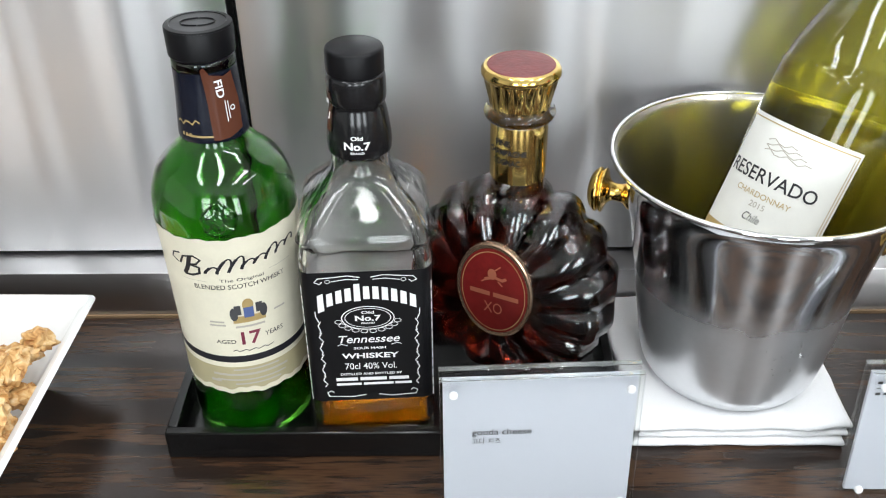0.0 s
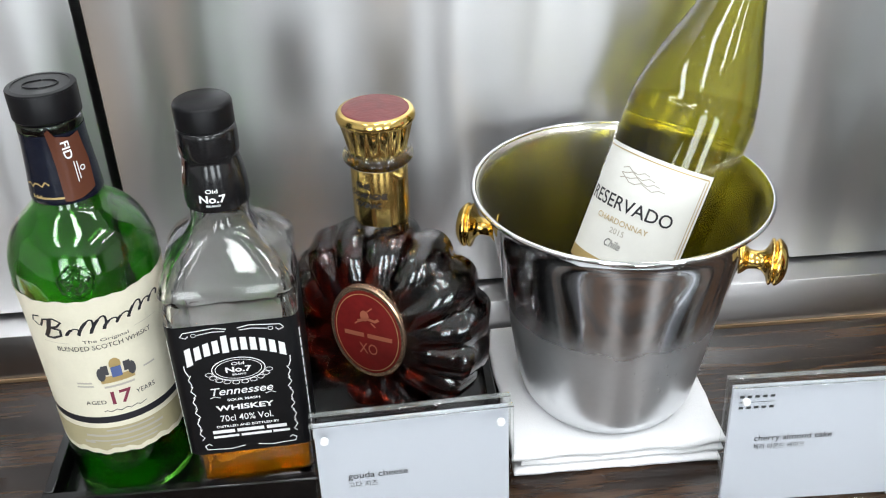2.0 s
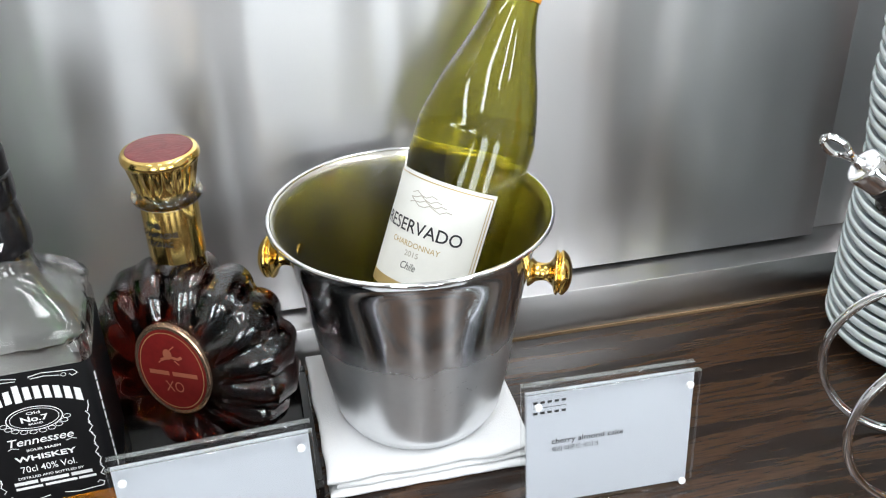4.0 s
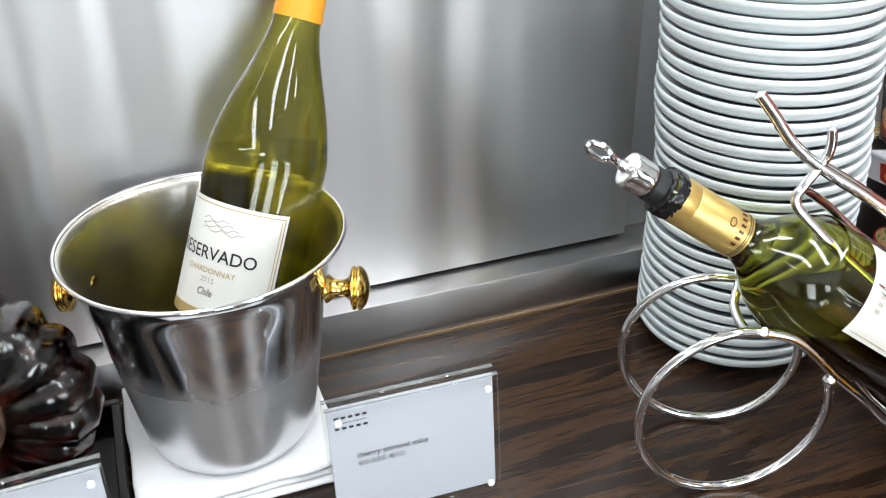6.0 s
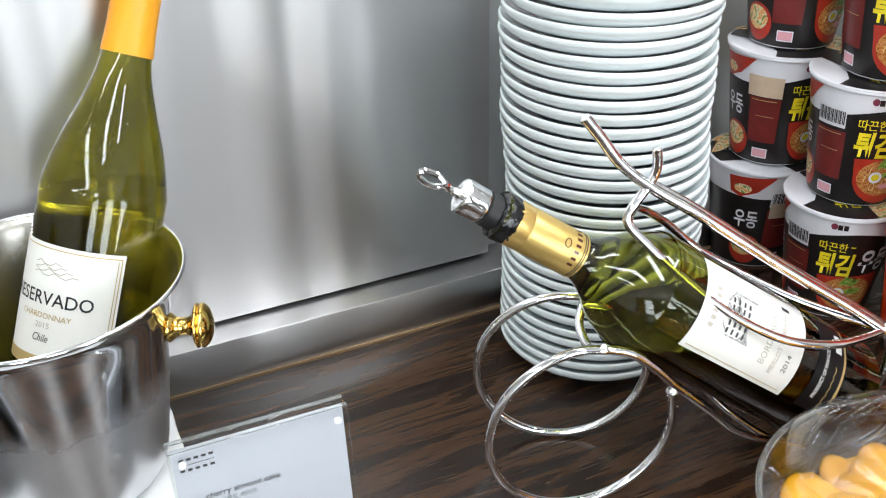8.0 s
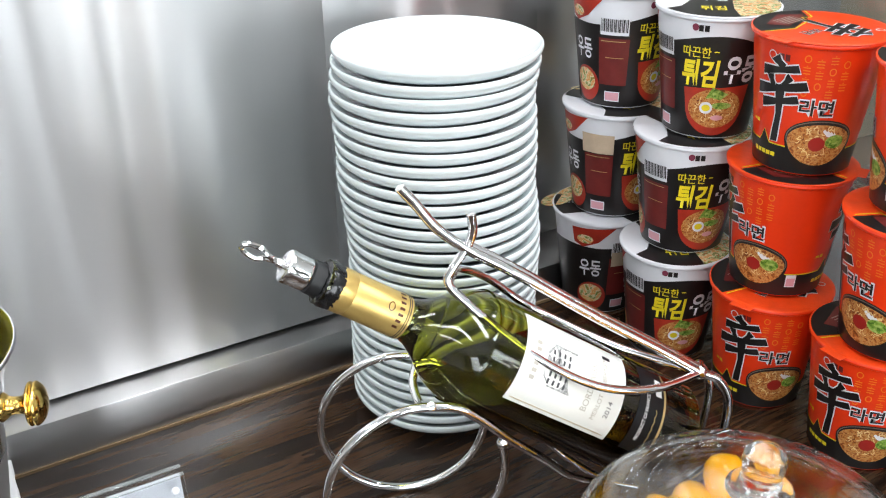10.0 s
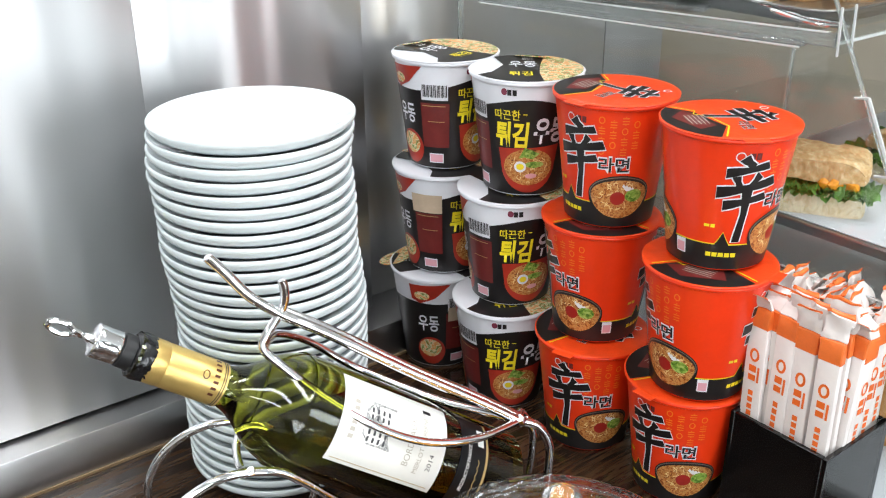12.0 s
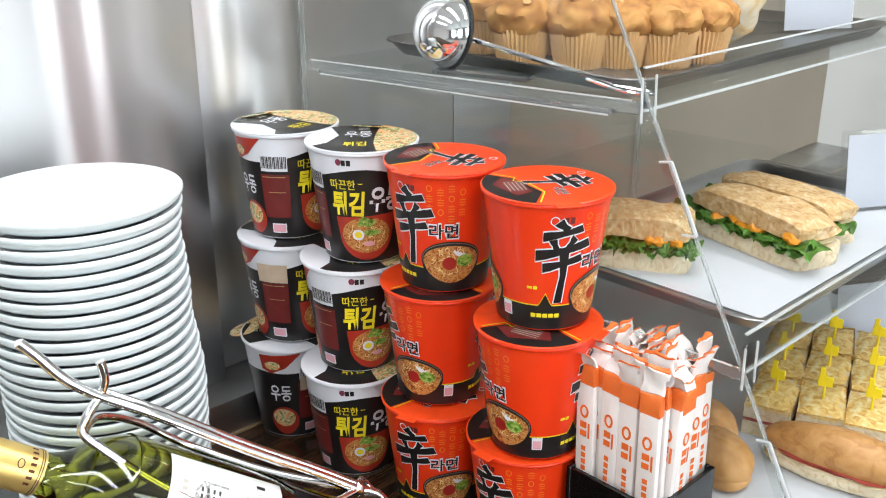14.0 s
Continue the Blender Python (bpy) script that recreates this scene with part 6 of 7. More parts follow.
    bars([(0.002, 0.030 + 0.004 * k, 0.010, 0.0022) for k in range(3)], "print_white", lid, L, 0.0006)
    part("pull_tab", lathe([(0.0, -0.0004), (0.0165, -0.0004), (0.0168, 0.0), (0.0165, 0.0004), (0.0, 0.0004)], 24, pose(-0.0455, -0.004, CUP_H, 0, -14, 0)), "topping", lid, "upturned photo-printed tab")
    return t


CAM_SIDE = (0.361, -0.082)


def stacked(first, places):
    made = [first]
    for k, (x, y, level, turn, lean) in enumerate(places):
        face = math.degrees(math.atan2(CAM_SIDE[1] - y, CAM_SIDE[0] - x))
        m = pose(x, y, 0.0005 + 0.1060 * level, lean[0], lean[1], face + turn)
        if k == 0:
            first.matrix_basis = m
        else:
            made.append(copy_thing(first, m))
    return made


udon = stacked(udon_cup(), [(0.858, 0.655, 0, 73, (0, 0)), (0.861, 0.557, 0, -5, (0, 0)), (0.862, 0.652, 1, 26, (0, 0)), (0.869, 0.560, 1, 5, (0, 0)), (0.866, 0.654, 2, 33, (0, 0)), (0.878, 0.556, 2, -16, (0, 0))])
stacked(red_cup(), [(0.876, 0.459, 0, -30, (0, 0)), (0.884, 0.361, 0, -40, (0, 0)), (0.882, 0.463, 1, 72, (0, 0)), (0.880, 0.350, 1, 64, (0, 0)), (0.885, 0.459, 2, -39, (0, 0)), (0.890, 0.354, 2, 17, (0, 0))])


decal("price_sticker", [rect(at(-50) - 0.0170, 0.0660, at(-50) + 0.0150, 0.0850)], "beige", udon[2], round_surface(CUP, 0), 0.0010, "plain beige paper sticker")
decal("price_sticker", [rect(at(-50) - 0.0130, 0.0560, at(-50) + 0.0130, 0.0720)], "beige", udon[0], round_surface(CUP, 0), 0.0010, "plain beige paper sticker")


# ---- chopsticks in a black box ----
def chopstick_box():
    t = thing("chopstick_box", pose(0.914, 0.269, 0), "open black box holding wrapped chopsticks", "box")
    a, w, h = 0.041, 0.004, 0.100
    part("box_floor", box_bm(-a + w, -a + w, 0, a - w, a - w, 0.004), "lacquer", t, smooth=False)
    for x0, y0, x1, y1 in ((-a, -a, a, -a + w), (-a, a - w, a, a), (-a, -a + w, -a + w, a - w), (a - w, -a + w, a, a - w)):
        part("box_side", box_bm(x0, y0, 0, x1, y1, h, 0.0006, 1), "lacquer", t)


def chopsticks(seed):
    t = thing("chopsticks", pose(0, 0, 0), "paper-wrapped chopsticks, white with orange tops, in a black box", "chopsticks", "wrapped chopsticks")
    part("sleeve", box_bm(-0.0083, -0.0030, 0, 0.0083, 0.0030, 0.166, 0.0014, 2), "wrapper", t, "white paper sleeve")
    bend = (0.35, -0.5, 0.8, -0.9, 0.1)[seed % 5]
    for name, mat, z0, z1, w, d in (("sleeve_top", "wrapper_orange", 0.1585, 0.1760, 0.0087, 0.0033), ("crimp", "wrapper", 0.1762, 0.1975, 0.0094, 0.0026), ("crimp_edge", "wrapper_orange", 0.1976, 0.2000, 0.0095, 0.0022)):
        bm = box_bm(-w, -d, z0, w, d, z1, 0.0008, 1)
        bmesh.ops.subdivide_edges(bm, edges=bm.edges[:], cuts=3, use_grid_fill=True)
        for v in bm.verts:
            k = max(0.0, (v.co.z - 0.166) / 0.024)
            q = v.co * 95 + Vector((seed * 7.0, 0, 0))
            v.co.y = v.co.y * (1 - 0.7 * min(1, k)) + 0.0060 * bend * k * k + 0.0046 * k * noise.noise(q)
            v.co.x += 0.0034 * k * noise.noise(q + Vector((9, 3, 1)))
            v.co.z -= 0.0065 * abs(bend) * k * k - 0.0025 * k * noise.noise(q + Vector((2, 8, 4)))
        part(name, bm, mat, t, "orange crimped end" if name == "sleeve_top" else "")
    s = flat_surface((0, -0.0031, 0))
    decal("round_mark", ring2d(0, 0.136, 0.0042, 0.0056, 0.0020, 18), "orange_ink", t, s, 0.0002)
    for u, v, w, h in ((-0.0006, 0.1245, 0.0062, 0.0055), (-0.0006, 0.1170, 0.0062, 0.0050), (0.0046, 0.1205, 0.0018, 0.0130)):
        bars([(u, v, w, h)], "orange_ink", t, s, 0.0002, "name_bar")
    for k in range(4):
        bars([(0.0, 0.1040 - 0.0058 * k, 0.0042, 0.0042)], "orange_ink", t, s, 0.0002, "small_print_bar")
    return t


chopstick_box()
rd = random.Random(21)
sticks = {}
spots = [(0.8825 + 0.0072 * i, 0.241 + 0.0185 * j, -90) for i in range(3) for j in range(4)] + [(0.9105 + 0.0170 * i, 0.2365 + 0.0082 * j, 0) for i in range(3) for j in range(9)]
for n, (x, y, turn) in enumerate(spots):
    m = pose(x + rd.uniform(-0.0006, 0.0006), y + rd.uniform(-0.0006, 0.0006), 0.0045 + rd.uniform(0, 0.011), rd.uniform(-1.6, 1.6), rd.uniform(-1.6, 1.6), turn + rd.uniform(-5, 5) + (180 if n % 4 == 3 and turn == 0 and (n - 12) % 9 > 2 else 0))
    k = n % 5
    if k not in sticks:
        sticks[k] = chopsticks(k)
        sticks[k].matrix_basis = m
    else:
        copy_thing(sticks[k], m)


# ---- acrylic food display ----
DX, DR = 0.945, 1.56
FRONT = lambda z: 0.1085 + 0.534 * z


def prism(outline, x0, x1, bevel=0.0):
    """A plate of (y, z) outline between two x."""
    bm = bmesh.new()
    a = [bm.verts.new((x0, y, z)) for y, z in outline]
    b = [bm.verts.new((x1, y, z)) for y, z in outline]
    n = len(a)
    bm.faces.new(a)
    bm.faces.new(b[::-1])
    for k in range(n):
        bm.faces.new((a[k], b[k], b[(k + 1) % n], a[(k + 1) % n]))
    if bevel:
        bmesh.ops.bevel(bm, geom=bm.edges[:], offset=bevel, segments=1, affect="EDGES")
    return bm


def display():
    t = thing("food_display", pose(0, 0, 0), "two-tier clear acrylic food display with slanted sides", "food display")
    for x in (DX, DR):
        part("side_panel", prism([(FRONT(0.001) + 0.002, 0.001), (FRONT(0.62), 0.62), (0.732, 0.62), (0.732, 0.001)], x, x + 0.004, 0.0004), "acrylic", t, "clear acrylic side")
        part("front_edge", prism([(FRONT(0.002) - 0.0005, 0.002), (FRONT(0.618) - 0.0005, 0.618), (FRONT(0.618) + 0.0010, 0.618), (FRONT(0.002) + 0.0010, 0.002)], x + 0.0002, x + 0.0038), "acrylic_edge", t, "polished slanted edge")
        part("back_edge", prism([(0.7325, 0.002), (0.7325, 0.618), (0.7345, 0.618), (0.7345, 0.002)], x - 0.0004, x + 0.0054), "acrylic_edge", t)
    for z, y0, y1 in ((0.366, 0.318, 0.715), (0.196, 0.2155, 0.700)):
        tilt = Matrix.Translation((0, y0, z)) @ pose(0, 0, 0, -2.6 if z > 0.3 else -1.2) @ Matrix.Translation((0, -y0, -z + (0.009 if z > 0.3 else 0.0)))
        sh = part("shelf", box_bm(DX + 0.006, y0, z - 0.006, DR - 0.001, y1, z, 0.0006, 1), "acrylic", t, "clear acrylic shelf", m=tilt)
        part("shelf_lip", box_bm(DX + 0.006, y0 - 0.003, z - 0.0063, DR - 0.001, y0 - 0.0004, z + 0.0235, 0.0004, 1), "acrylic", sh, "upturned front lip")
        # pale strips paint the highlight along the lip's upper and lower edges
        part("lip_gleam", box_bm(DX + 0.006, y0 - 0.0031, z + 0.0235, DR - 0.001, y0 - 0.0003, z + 0.0250, 0.0003, 1), "edge_light", sh)
        part("lip_gleam", box_bm(DX + 0.006, y0 - 0.0031, z - 0.0085, DR - 0.001, y0 - 0.0003, z - 0.0064, 0.0003, 1), "edge_light", sh)
        part("shelf_edge", box_bm(DX - 0.0075, y0 + 0.018, z - 0.0105, DX - 0.0005, y1 - 0.02, z - 0.0065, 0.0006, 1), "acrylic_edge", sh, "side runner")
        part("shelf_edge", box_bm(DX - 0.003, y0 - 0.004, z - 0.009, DX - 0.0004, y1, z + 0.001, 0.0004, 1), "acrylic_edge", sh)
        # thin pale rods added as highlights along the runners
        part("gleam_line", tube([(DX - 0.0034, y0 + 0.002, z + 0.0012), (DX - 0.0034, y1 - 0.004, z + 0.0012)], 0.0008, 6), "edge_light", sh)
        part("gleam_line", tube([(DX - 0.0078, y0 + 0.020, z - 0.0108), (DX - 0.0078, y1 - 0.024, z - 0.0108)], 0.0008, 6), "edge_light", sh)
        # upright pale rods added as highlights on the clear bracket
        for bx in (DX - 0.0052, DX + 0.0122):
            part("bracket_gleam", tube([(bx, y0 - 0.0082, z - 0.014), (bx, y0 - 0.0082, z + 0.019)], 0.0010, 6), "edge_light", sh)
        part("bracket", box_bm(DX - 0.005, y0 - 0.008, z - 0.014, DX + 0.012, y0 - 0.0035, z + 0.018, 0.001, 1), "acrylic", sh, "clear clip")
    for z in (0.312, 0.124):
        clip = part("hinge", prism([(FRONT(z) - 0.008, z - 0.026), (FRONT(z) + 0.016, z + 0.024), (FRONT(z) + 0.006, z + 0.026), (FRONT(z) - 0.020, z - 0.024)], DX - 0.0055, DX - 0.0005, 0.0005), "acrylic", t, "clear acrylic clip")
        # pale rods round the clip draw its edge highlights
        part("clip_gleam", tube([(DX - 0.0058, FRONT(z) - 0.020, z - 0.024), (DX - 0.0058, FRONT(z) + 0.006, z + 0.026)], 0.0014, 6), "edge_light", clip)
        part("clip_gleam", tube([(DX - 0.0058, FRONT(z) + 0.006, z + 0.026), (DX - 0.0058, FRONT(z) + 0.016, z + 0.024)], 0.0011, 6), "edge_light", clip)
        part("clip_gleam", tube([(DX - 0.0058, FRONT(z) - 0.020, z - 0.024), (DX - 0.0058, FRONT(z) - 0.008, z - 0.026)], 0.0011, 6), "edge_light", clip)


display()


def food_tray(name, x0, y0, x1, y1, z, mat, label):
    t = thing(name, pose((x0 + x1) / 2, (y0 + y1) / 2, z + 0.0004), label, "tray")
    a, b = (x1 - x0) / 2, (y1 - y0) / 2

    def rr(ha, hb, c, zz):
        out = []
        for cx, cy, a0 in ((1, 1, 0), (-1, 1, 90), (-1, -1, 180), (1, -1, 270)):
            for j in range(6):
                an = radians(a0 + 18 * j)
                out.append(Vector((cx * (ha - c) + c * math.cos(an), cy * (hb - c) + c * math.sin(an), zz)))
        return out
    part("tray_body", loft([rr(a - 0.012, b - 0.012, 0.022, 0.0), rr(a - 0.003, b - 0.003, 0.026, 0.011), rr(a, b, 0.028, 0.0125), rr(a, b, 0.028, 0.0138), rr(a - 0.005, b - 0.005, 0.026, 0.0128), rr(a - 0.014, b - 0.014, 0.022, 0.0025)]), mat, t)
    part("rolled_rim", tube(rr(a + 0.0005, b + 0.0005, 0.028, 0.0132), 0.0011, 6, True, 1), mat, t)
    return t


food_tray("serving_tray", 0.995, 0.2185, 1.42, 0.475, 0.1965, "light_tray", "steel tray of sandwiches on the lower acrylic shelf")
pp = part("baking_paper", box_bm(1.024, 0.240, 0.2000, 1.39, 0.455, 0.2008), "paper", None, smooth=False)
tagged(pp, "white baking paper lining the sandwich tray", "paper")
food_tray("baking_tray", 0.985, 0.345, 1.47, 0.66, 0.3665, "baking_tray", "dark metal tray of muffins on the upper shelf")
bt = tagged(part("serving_board", box_bm(0.965, 0.15, 0.0005, 1.55, 0.66, 0.014, 0.003), "paper", None), "flat white serving board under the pastries", "board")


# ---- food ----
def sandwich(m, seed, label):
    t = thing("sandwich", m, label, "sandwich", "sandwiches on the tray")
    L, W = 0.058, 0.034

    def slab(z0, z1, k, mat, dome):
        """A hand-cut slab of ciabatta: a sheer cut side, a rounded crust on the others."""
        bm = bmesh.new()
        bmesh.ops.create_cube(bm, size=1)
        bmesh.ops.subdivide_edges(bm, edges=bm.edges[:], cuts=15, use_grid_fill=True)
        for v in bm.verts:
            x, y, z = v.co.x * 2, v.co.y * 2, v.co.z + 0.5
            side = max(abs(x), 0.0) ** 5 * 0.6 + max(y, 0.0) ** 4 * 0.7 + max(-y, 0.0) ** 9 * 0.18
            hill = 1 - dome * min(1.0, side)
            n = noise.noise(Vector((x * 1.6 + seed, y * 1.6, z + k)))
            f = noise.noise(Vector((x * 9 + seed, y * 7, z * 3 + k)))
            zz = z0 + (z1 - z0) * (z * hill if dome > 0.3 else z * (1 - 0.1 * side))
            round_off = 1 - 0.10 * abs(x) ** 3 * abs(y) ** 2
            v.co = Vector((x * L * round_off * (1 + 0.05 * n) + 0.0012 * f, y * W * round_off * (1 + 0.07 * n) + 0.0012 * f, zz + (0.0030 * n + 0.0012 * f) * (z if k == 1 else 1)))
        return part("bread", bm, mat, t, "crusty pale bread")
    slab(0.0, 0.018, 1, "crumb", 0.25)
    slab(0.026, 0.044, 2, "crust", 0.75)
    r = random.Random(seed)
    for k in range(16):
        u = -0.9 + 1.8 * k / 15
        bm = bmesh.new()
        bmesh.ops.create_grid(bm, x_segments=12, y_segments=10, size=1)
        ph = r.uniform(0, 9)
        for v in bm.verts:
            x, y = v.co.x, v.co.y
            q = Vector((x * 1.6 + ph, y * 1.6, k * 2.0))
            v.co = Vector((u * L + x * 0.017 + 0.004 * noise.noise(q * 1.3), -W * 0.70 + y * 0.016 + 0.004 * noise.noise(q * 1.7 + Vector((4, 4, 4))), 0.0225 + 0.0085 * noise.noise(q) + 0.004 * noise.noise(q * 3) - 0.004 * max(0, -y)))
        part("lettuce_leaf", bm, "lettuce", t, "curly green leaf")
    for k in range(6):
        part("squash", lump(0.010, 0.008, 0.006, 0.4, 2, seed + k, 2), "pumpkin", t, "orange roast squash", m=pose(r.uniform(-0.8, 0.8) * L, -W * 0.8, 0.021 + r.uniform(0, 0.006), 0, 0, r.uniform(0, 180)))
    part("cheese_layer", box_bm(-L * 0.9, -W * 0.85, 0.016, L * 0.9, W * 0.85, 0.0205, 0.002, 1), "cheese", t)


SZ = 0.2009
sandwich(pose(1.066, 0.386, SZ, 0, 0, -60) @ Matrix.Diagonal((0.80, 1, 1.15, 1)), 3, "halved crusty bread sandwich with lettuce and squash")
sandwich(pose(1.178, 0.326, SZ, 0, 0, -104) @ Matrix.Diagonal((1.25, 0.9, 1.08, 1)), 11, "halved crusty bread sandwich with leaves spilling out")
sandwich(pose(1.248, 0.338, SZ, 0, 0, -100) @ Matrix.Diagonal((1.22, 0.75, 0.98, 1)), 17, "halved crusty bread sandwich behind the others")


def muffin(m, seed):
    t = thing("muffin", m, "golden brown nut muffin in a pleated paper case", "muffin", "muffins on the tray")
    bm = bmesh.new()
    N = 80
    rings = []
    for r, z in ((0.019, 0.0), (0.0205, 0.001), (0.0275, 0.034), (0.0272, 0.0345)):
        rings.append([bm.verts.new(((r + (0.0010 if k % 2 else -0.0010)) * math.cos(2 * math.pi * k / N), (r + (0.0010 if k % 2 else -0.0010)) * math.sin(2 * math.pi * k / N), z)) for k in range(N)])
    for a, b in zip(rings, rings[1:]):
        for k in range(N):
            bm.faces.new((a[k], a[(k + 1) % N], b[(k + 1) % N], b[k]))
    part("paper_case", bm, "muffin_paper", t, "pleated paper case", False)
    part("muffin_top", lump(0.0315, 0.0315, 0.021, 0.16, 2.4, seed, 4, 0.45), "muffin", t, "cracked golden top", m=pose(0, 0, 0.042))
    r = random.Random(seed)
    for k in range(7):
        a, q = r.uniform(0, 6.28), r.uniform(0.004, 0.024)
        part("nut_piece", lump(0.0045, 0.0038, 0.003, 0.4, 2, seed + k, 1), "walnut", t, m=pose(q * math.cos(a), q * math.sin(a), 0.0425 + 0.0205 * math.sqrt(max(0.05, 1 - (q / 0.032) ** 2))))


MZ = 0.3693
for k, (x, y) in enumerate(((1.025, 0.503), (1.052, 0.458), (1.083, 0.435), (1.112, 0.405), (1.158, 0.398), (1.055, 0.575), (1.100, 0.520), (1.155, 0.470), (1.115, 0.600), (1.200, 0.540))):
    muffin(pose(x, y, MZ, 0, 0, 37 * k), k + 1)
for k, (x, y, rz) in enumerate(((1.215, 0.400, 60), (1.255, 0.45, 75))):
    p = part("iced_pastry", lump(0.045, 0.026, 0.018, 0.2, 1.8, k + 40, 3), "pastry", None, m=pose(x, y, MZ + 0.043, 18, 52, rz))
    tagged(p, "pale iced pastry slice leaning by the muffins", "pastry", "iced pastries")


def serving_scoop():
    t = thing("serving_tongs", pose(0, 0, 0), "shiny metal serving scoop resting on the upper shelf", "serving tongs")
    c = Vector((0.964, 0.535, 0.402))
    bm = lump(0.032, 0.032, 0.032, 0.0, 1, 0, 4)
    cut = bmesh.ops.bisect_plane(bm, geom=bm.verts[:] + bm.edges[:] + bm.faces[:], plane_co=(0.004, 0, 0), plane_no=(1, 0, 0), clear_outer=True)
    bmesh.ops.solidify(bm, geom=bm.faces[:], thickness=0.001)
    bowl = part("scoop_bowl", bm, "chrome", t, "round polished bowl", m=Matrix.Translation(c) @ pose(0, 0, 0, 0, 12, -16))
    part("scoop_rim", tube([(0.004, 0.0320 * math.cos(2 * math.pi * k / 16), 0.0320 * math.sin(2 * math.pi * k / 16)) for k in range(16)], 0.0022, 8, True, 4), "black_cap", bowl, "dark rim")
    part("handle", tube([(0.968, 0.508, 0.397), (0.976, 0.470, 0.390), (0.986, 0.420, 0.382), (0.992, 0.375, 0.374)], 0.0022, 8), "chrome", t, "thin steel handle")
    part("grip", tube([(0.988, 0.395, 0.376), (0.996, 0.365, 0.372), (1.004, 0.345, 0.370), (0.996, 0.340, 0.370), (0.986, 0.358, 0.371), (0.986, 0.390, 0.375)], 0.0019, 8, True), "chrome", t, "steel loop grip")


serving_scoop()
r0 = thing("tongs_rest", pose(0.975, 0.500, 0.3664, 0, 0, -70), "small clear ridged rest under the scoop", "rest")
part("rest_plate", box_bm(-0.045, -0.016, 0, 0.045, 0.016, 0.004, 0.001), "acrylic_edge", r0)
for k in range(5):
    part("ridge", box_bm(0.020 + 0.004 * k, -0.014, 0.004, 0.022 + 0.004 * k, 0.014, 0.0065, 0.0004, 1), "acrylic", r0)


def focaccia_square(m, seed):
    t = thing("focaccia_square", m, "golden focaccia sandwich square with a yellow pick", "focaccia", "focaccia squares")
    a, b = 0.0360, 0.0215

    def slab(z0, z1, mat, k):
        bm = bmesh.new()
        bmesh.ops.create_cube(bm, size=1)
        bmesh.ops.subdivide_edges(bm, edges=bm.edges[:], cuts=8, use_grid_fill=True)
        for v in bm.verts:
            top = v.co.z > 0.49
            n = noise.noise(Vector((v.co.x * 7 + seed, v.co.y * 7, k)))
            e = max(abs(v.co.x), abs(v.co.y))
            z = z0 + (z1 - z0) * (v.co.z + 0.5) + (0.0042 * n - 0.020 * max(0, e - 0.34) if top and mat == "focaccia" else 0)
            v.co = Vector((v.co.x * 2 * a * (1 + 0.02 * n), v.co.y * 2 * b * (1 + 0.03 * n), z))
        return bm
    part("base", slab(0, 0.016, "crumb", 1), "crumb", t, "pale bread base")
    part("filling", box_bm(-a * 1.01, -b * 1.02, 0.0155, a * 1.01, b * 1.02, 0.020, 0.001, 1), "ham", t, "thin cured ham")
    part("top", slab(0.0195, 0.035, "crumb", 5), "crumb", t)
    part("crust", slab(0.033, 0.038, "focaccia", 9), "focaccia", t, "dimpled golden crust")
    pk = part("pick", lathe([(0.0013, 0.030), (0.0013, 0.066)], 8), "pick", t, "yellow plastic pick")
    part("pick_flag", join(box_bm(-0.0011, -0.007, 0.052, 0.0011, 0.007, 0.064, 0.0005, 1), box_bm(-0.0012, 0.001, 0.062, 0.0012, 0.006, 0.074, 0.0005, 1)), "pick", pk)


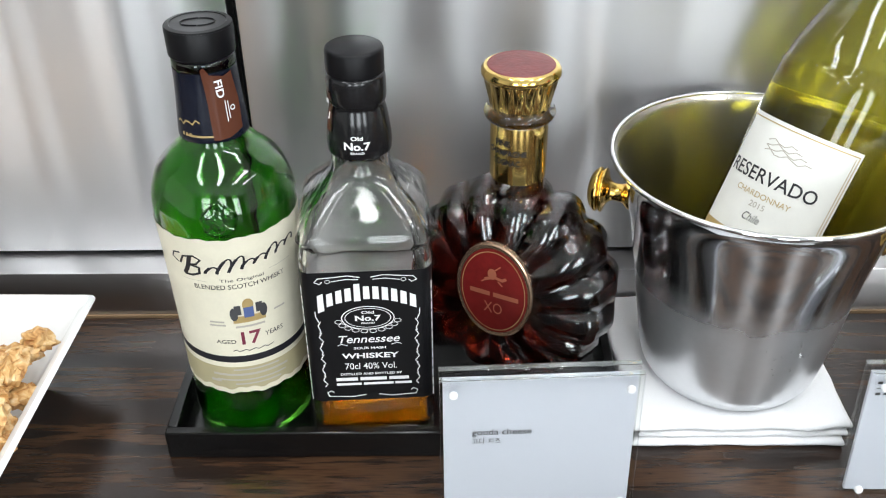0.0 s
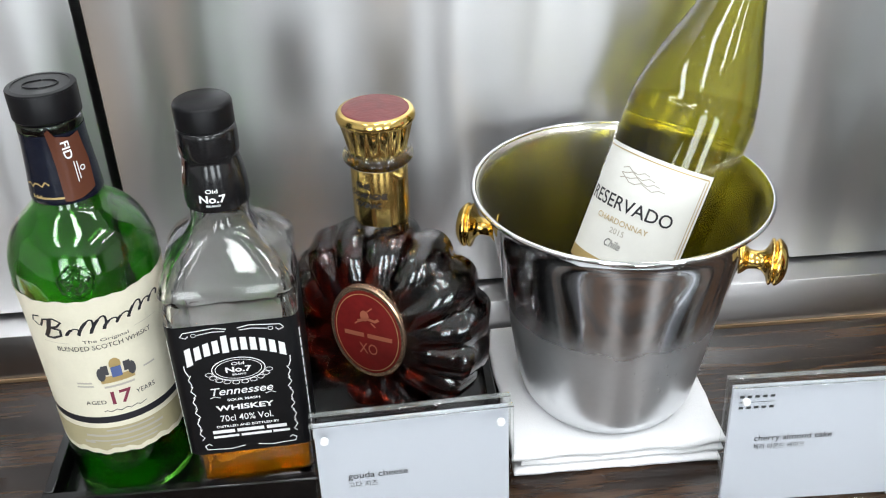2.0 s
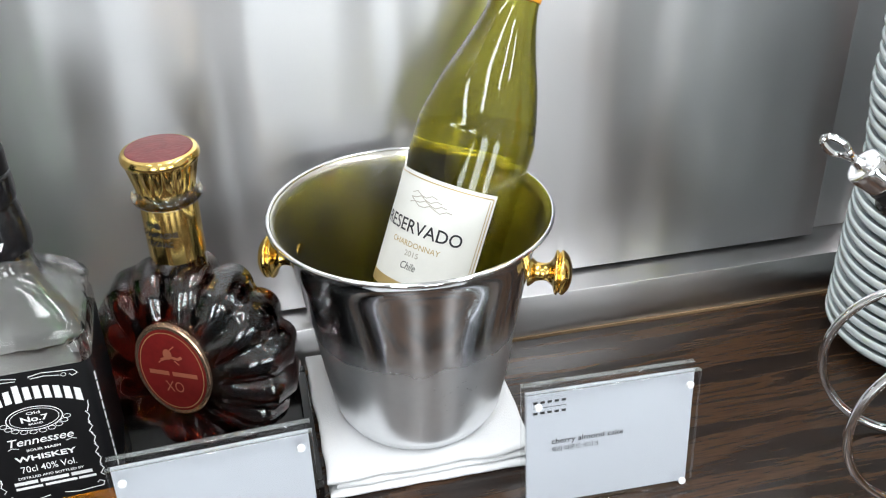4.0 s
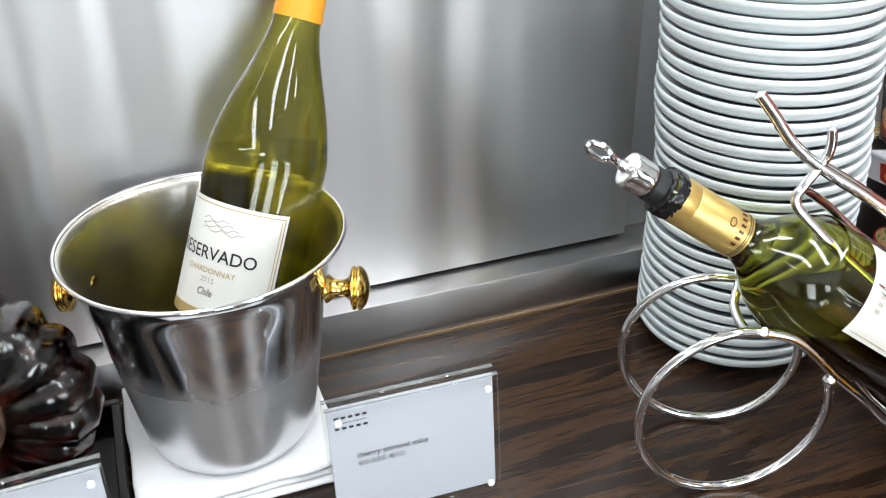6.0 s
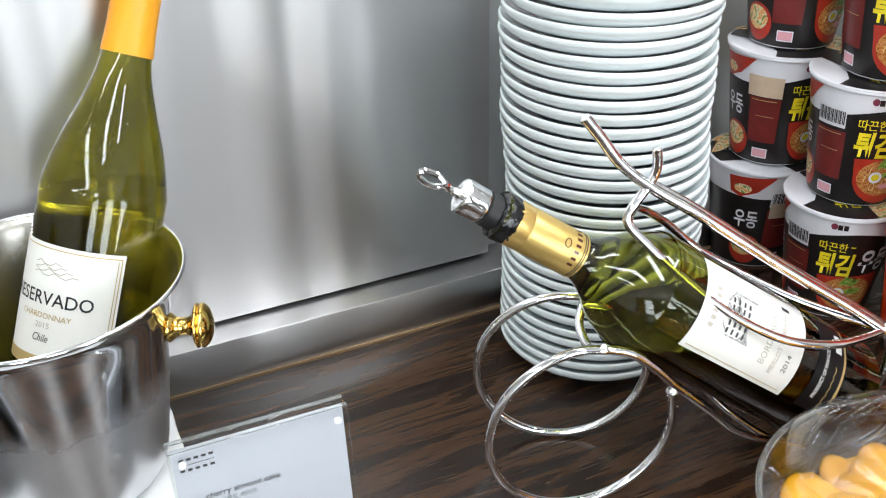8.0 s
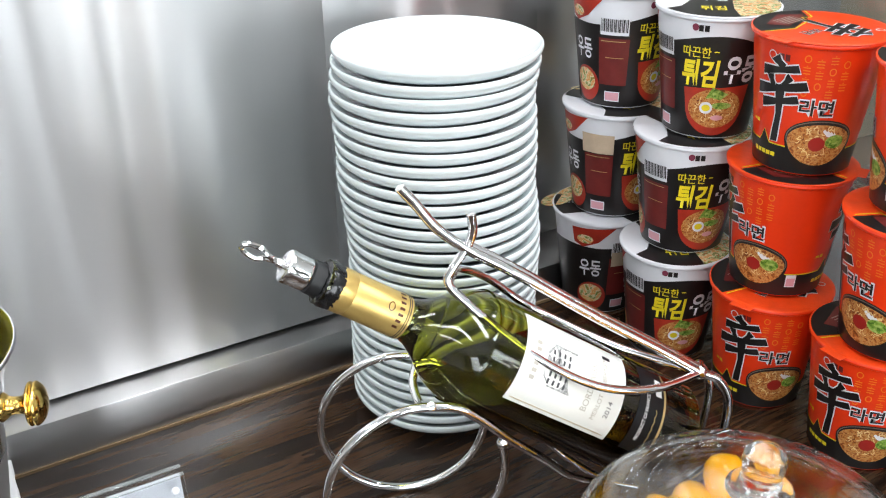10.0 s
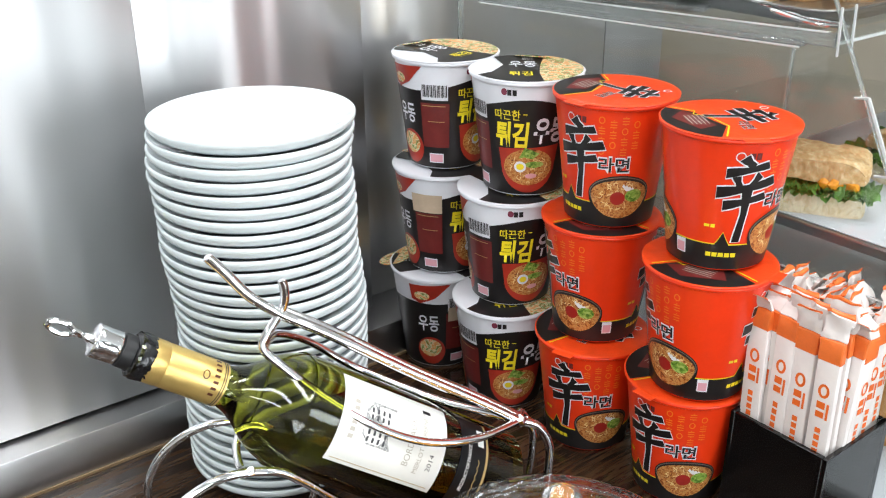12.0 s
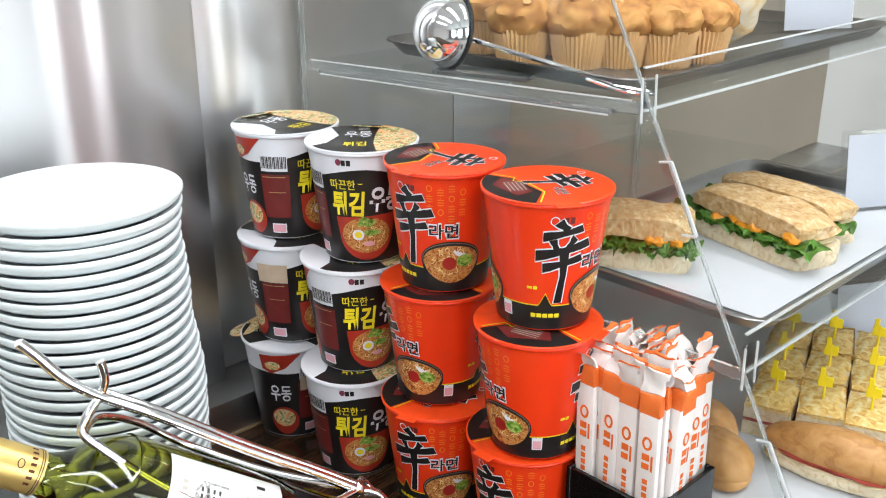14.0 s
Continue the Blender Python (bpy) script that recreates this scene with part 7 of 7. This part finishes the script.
k = 0
for j in range(3):
    for i in range(4):
        d, w = 0.036 + 0.0735 * j + (0.004 if i == 1 else 0), 0.022 + 0.0442 * i
        focaccia_square(pose(1.146 + 0.933 * d + 0.36 * w, 0.302 + 0.36 * d - 0.933 * w, 0.0146, 0, 0, 21 + (k * 7) % 11 - 5) @ Matrix.Diagonal((1.01, 1.01, 0.92, 1)), k * 3)
        k += 1


def filled_roll(m, lx, seed, filled=True):
    t = thing("bread_roll", m, "glossy golden bread roll with a savoury filling" if filled else "small golden brown bread roll on the board", "bread roll", "bread rolls")
    part("roll_base", lump(lx, 0.032, 0.016, 0.06, 1.5, seed, 3, 0.35), "crumb" if filled else "roll_crust", t, m=pose(0, 0, 0.0105))
    if filled:
        part("filling", lump(lx * 0.93, 0.0325, 0.0035, 0.3, 4, seed + 1, 3), "ham", t, "cured ham and cheese", m=pose(0, 0, 0.021))
        part("cheese", lump(lx * 0.9, 0.034, 0.004, 0.3, 4, seed + 2, 3), "cheese", t, m=pose(0, 0, 0.018))
    part("roll_top", lump(lx, 0.033, 0.024, 0.06, 1.3, seed + 3, 4), "roll_crust", t, "glossy brown crust", m=pose(0, 0, 0.030 if filled else 0.020))


filled_roll(pose(1.136, 0.198, 0.0146, 0, 0, -80) @ Matrix.Diagonal((1, 0.70, 0.95, 1)), 0.072, 3)
filled_roll(pose(1.104, 0.320, 0.0146, 0, 0, 62) @ Matrix.Diagonal((1, 0.8, 1, 1)), 0.036, 7, False)
filled_roll(pose(1.064, 0.282, 0.0146, 0, 0, 62) @ Matrix.Diagonal((1, 0.8, 1, 1)), 0.036, 9, False)
filled_roll(pose(1.130, 0.385, 0.0146, 0, 0, 62) @ Matrix.Diagonal((1, 0.8, 1, 1)), 0.036, 13, False)

for k, (x, y, z, rz) in enumerate(((1.362, 0.292, 0.2009, -30), (1.415, 0.300, 0.0145, -30), (1.405, 0.405, 0.3695, -30))):
    t = thing("price_card", pose(x, y, z, -8, 0, rz), "small clear acrylic card holder beside the food", "card holder", "food card holders")
    part("sheet", box_bm(-0.045, -0.004, 0.0, 0.045, 0.004, 0.085, 0.0008, 1), "acrylic", t, "clear acrylic block")
    part("card", box_bm(-0.042, -0.0048, 0.004, 0.042, -0.0042, 0.081), "grey_card", t, "pale card", False)
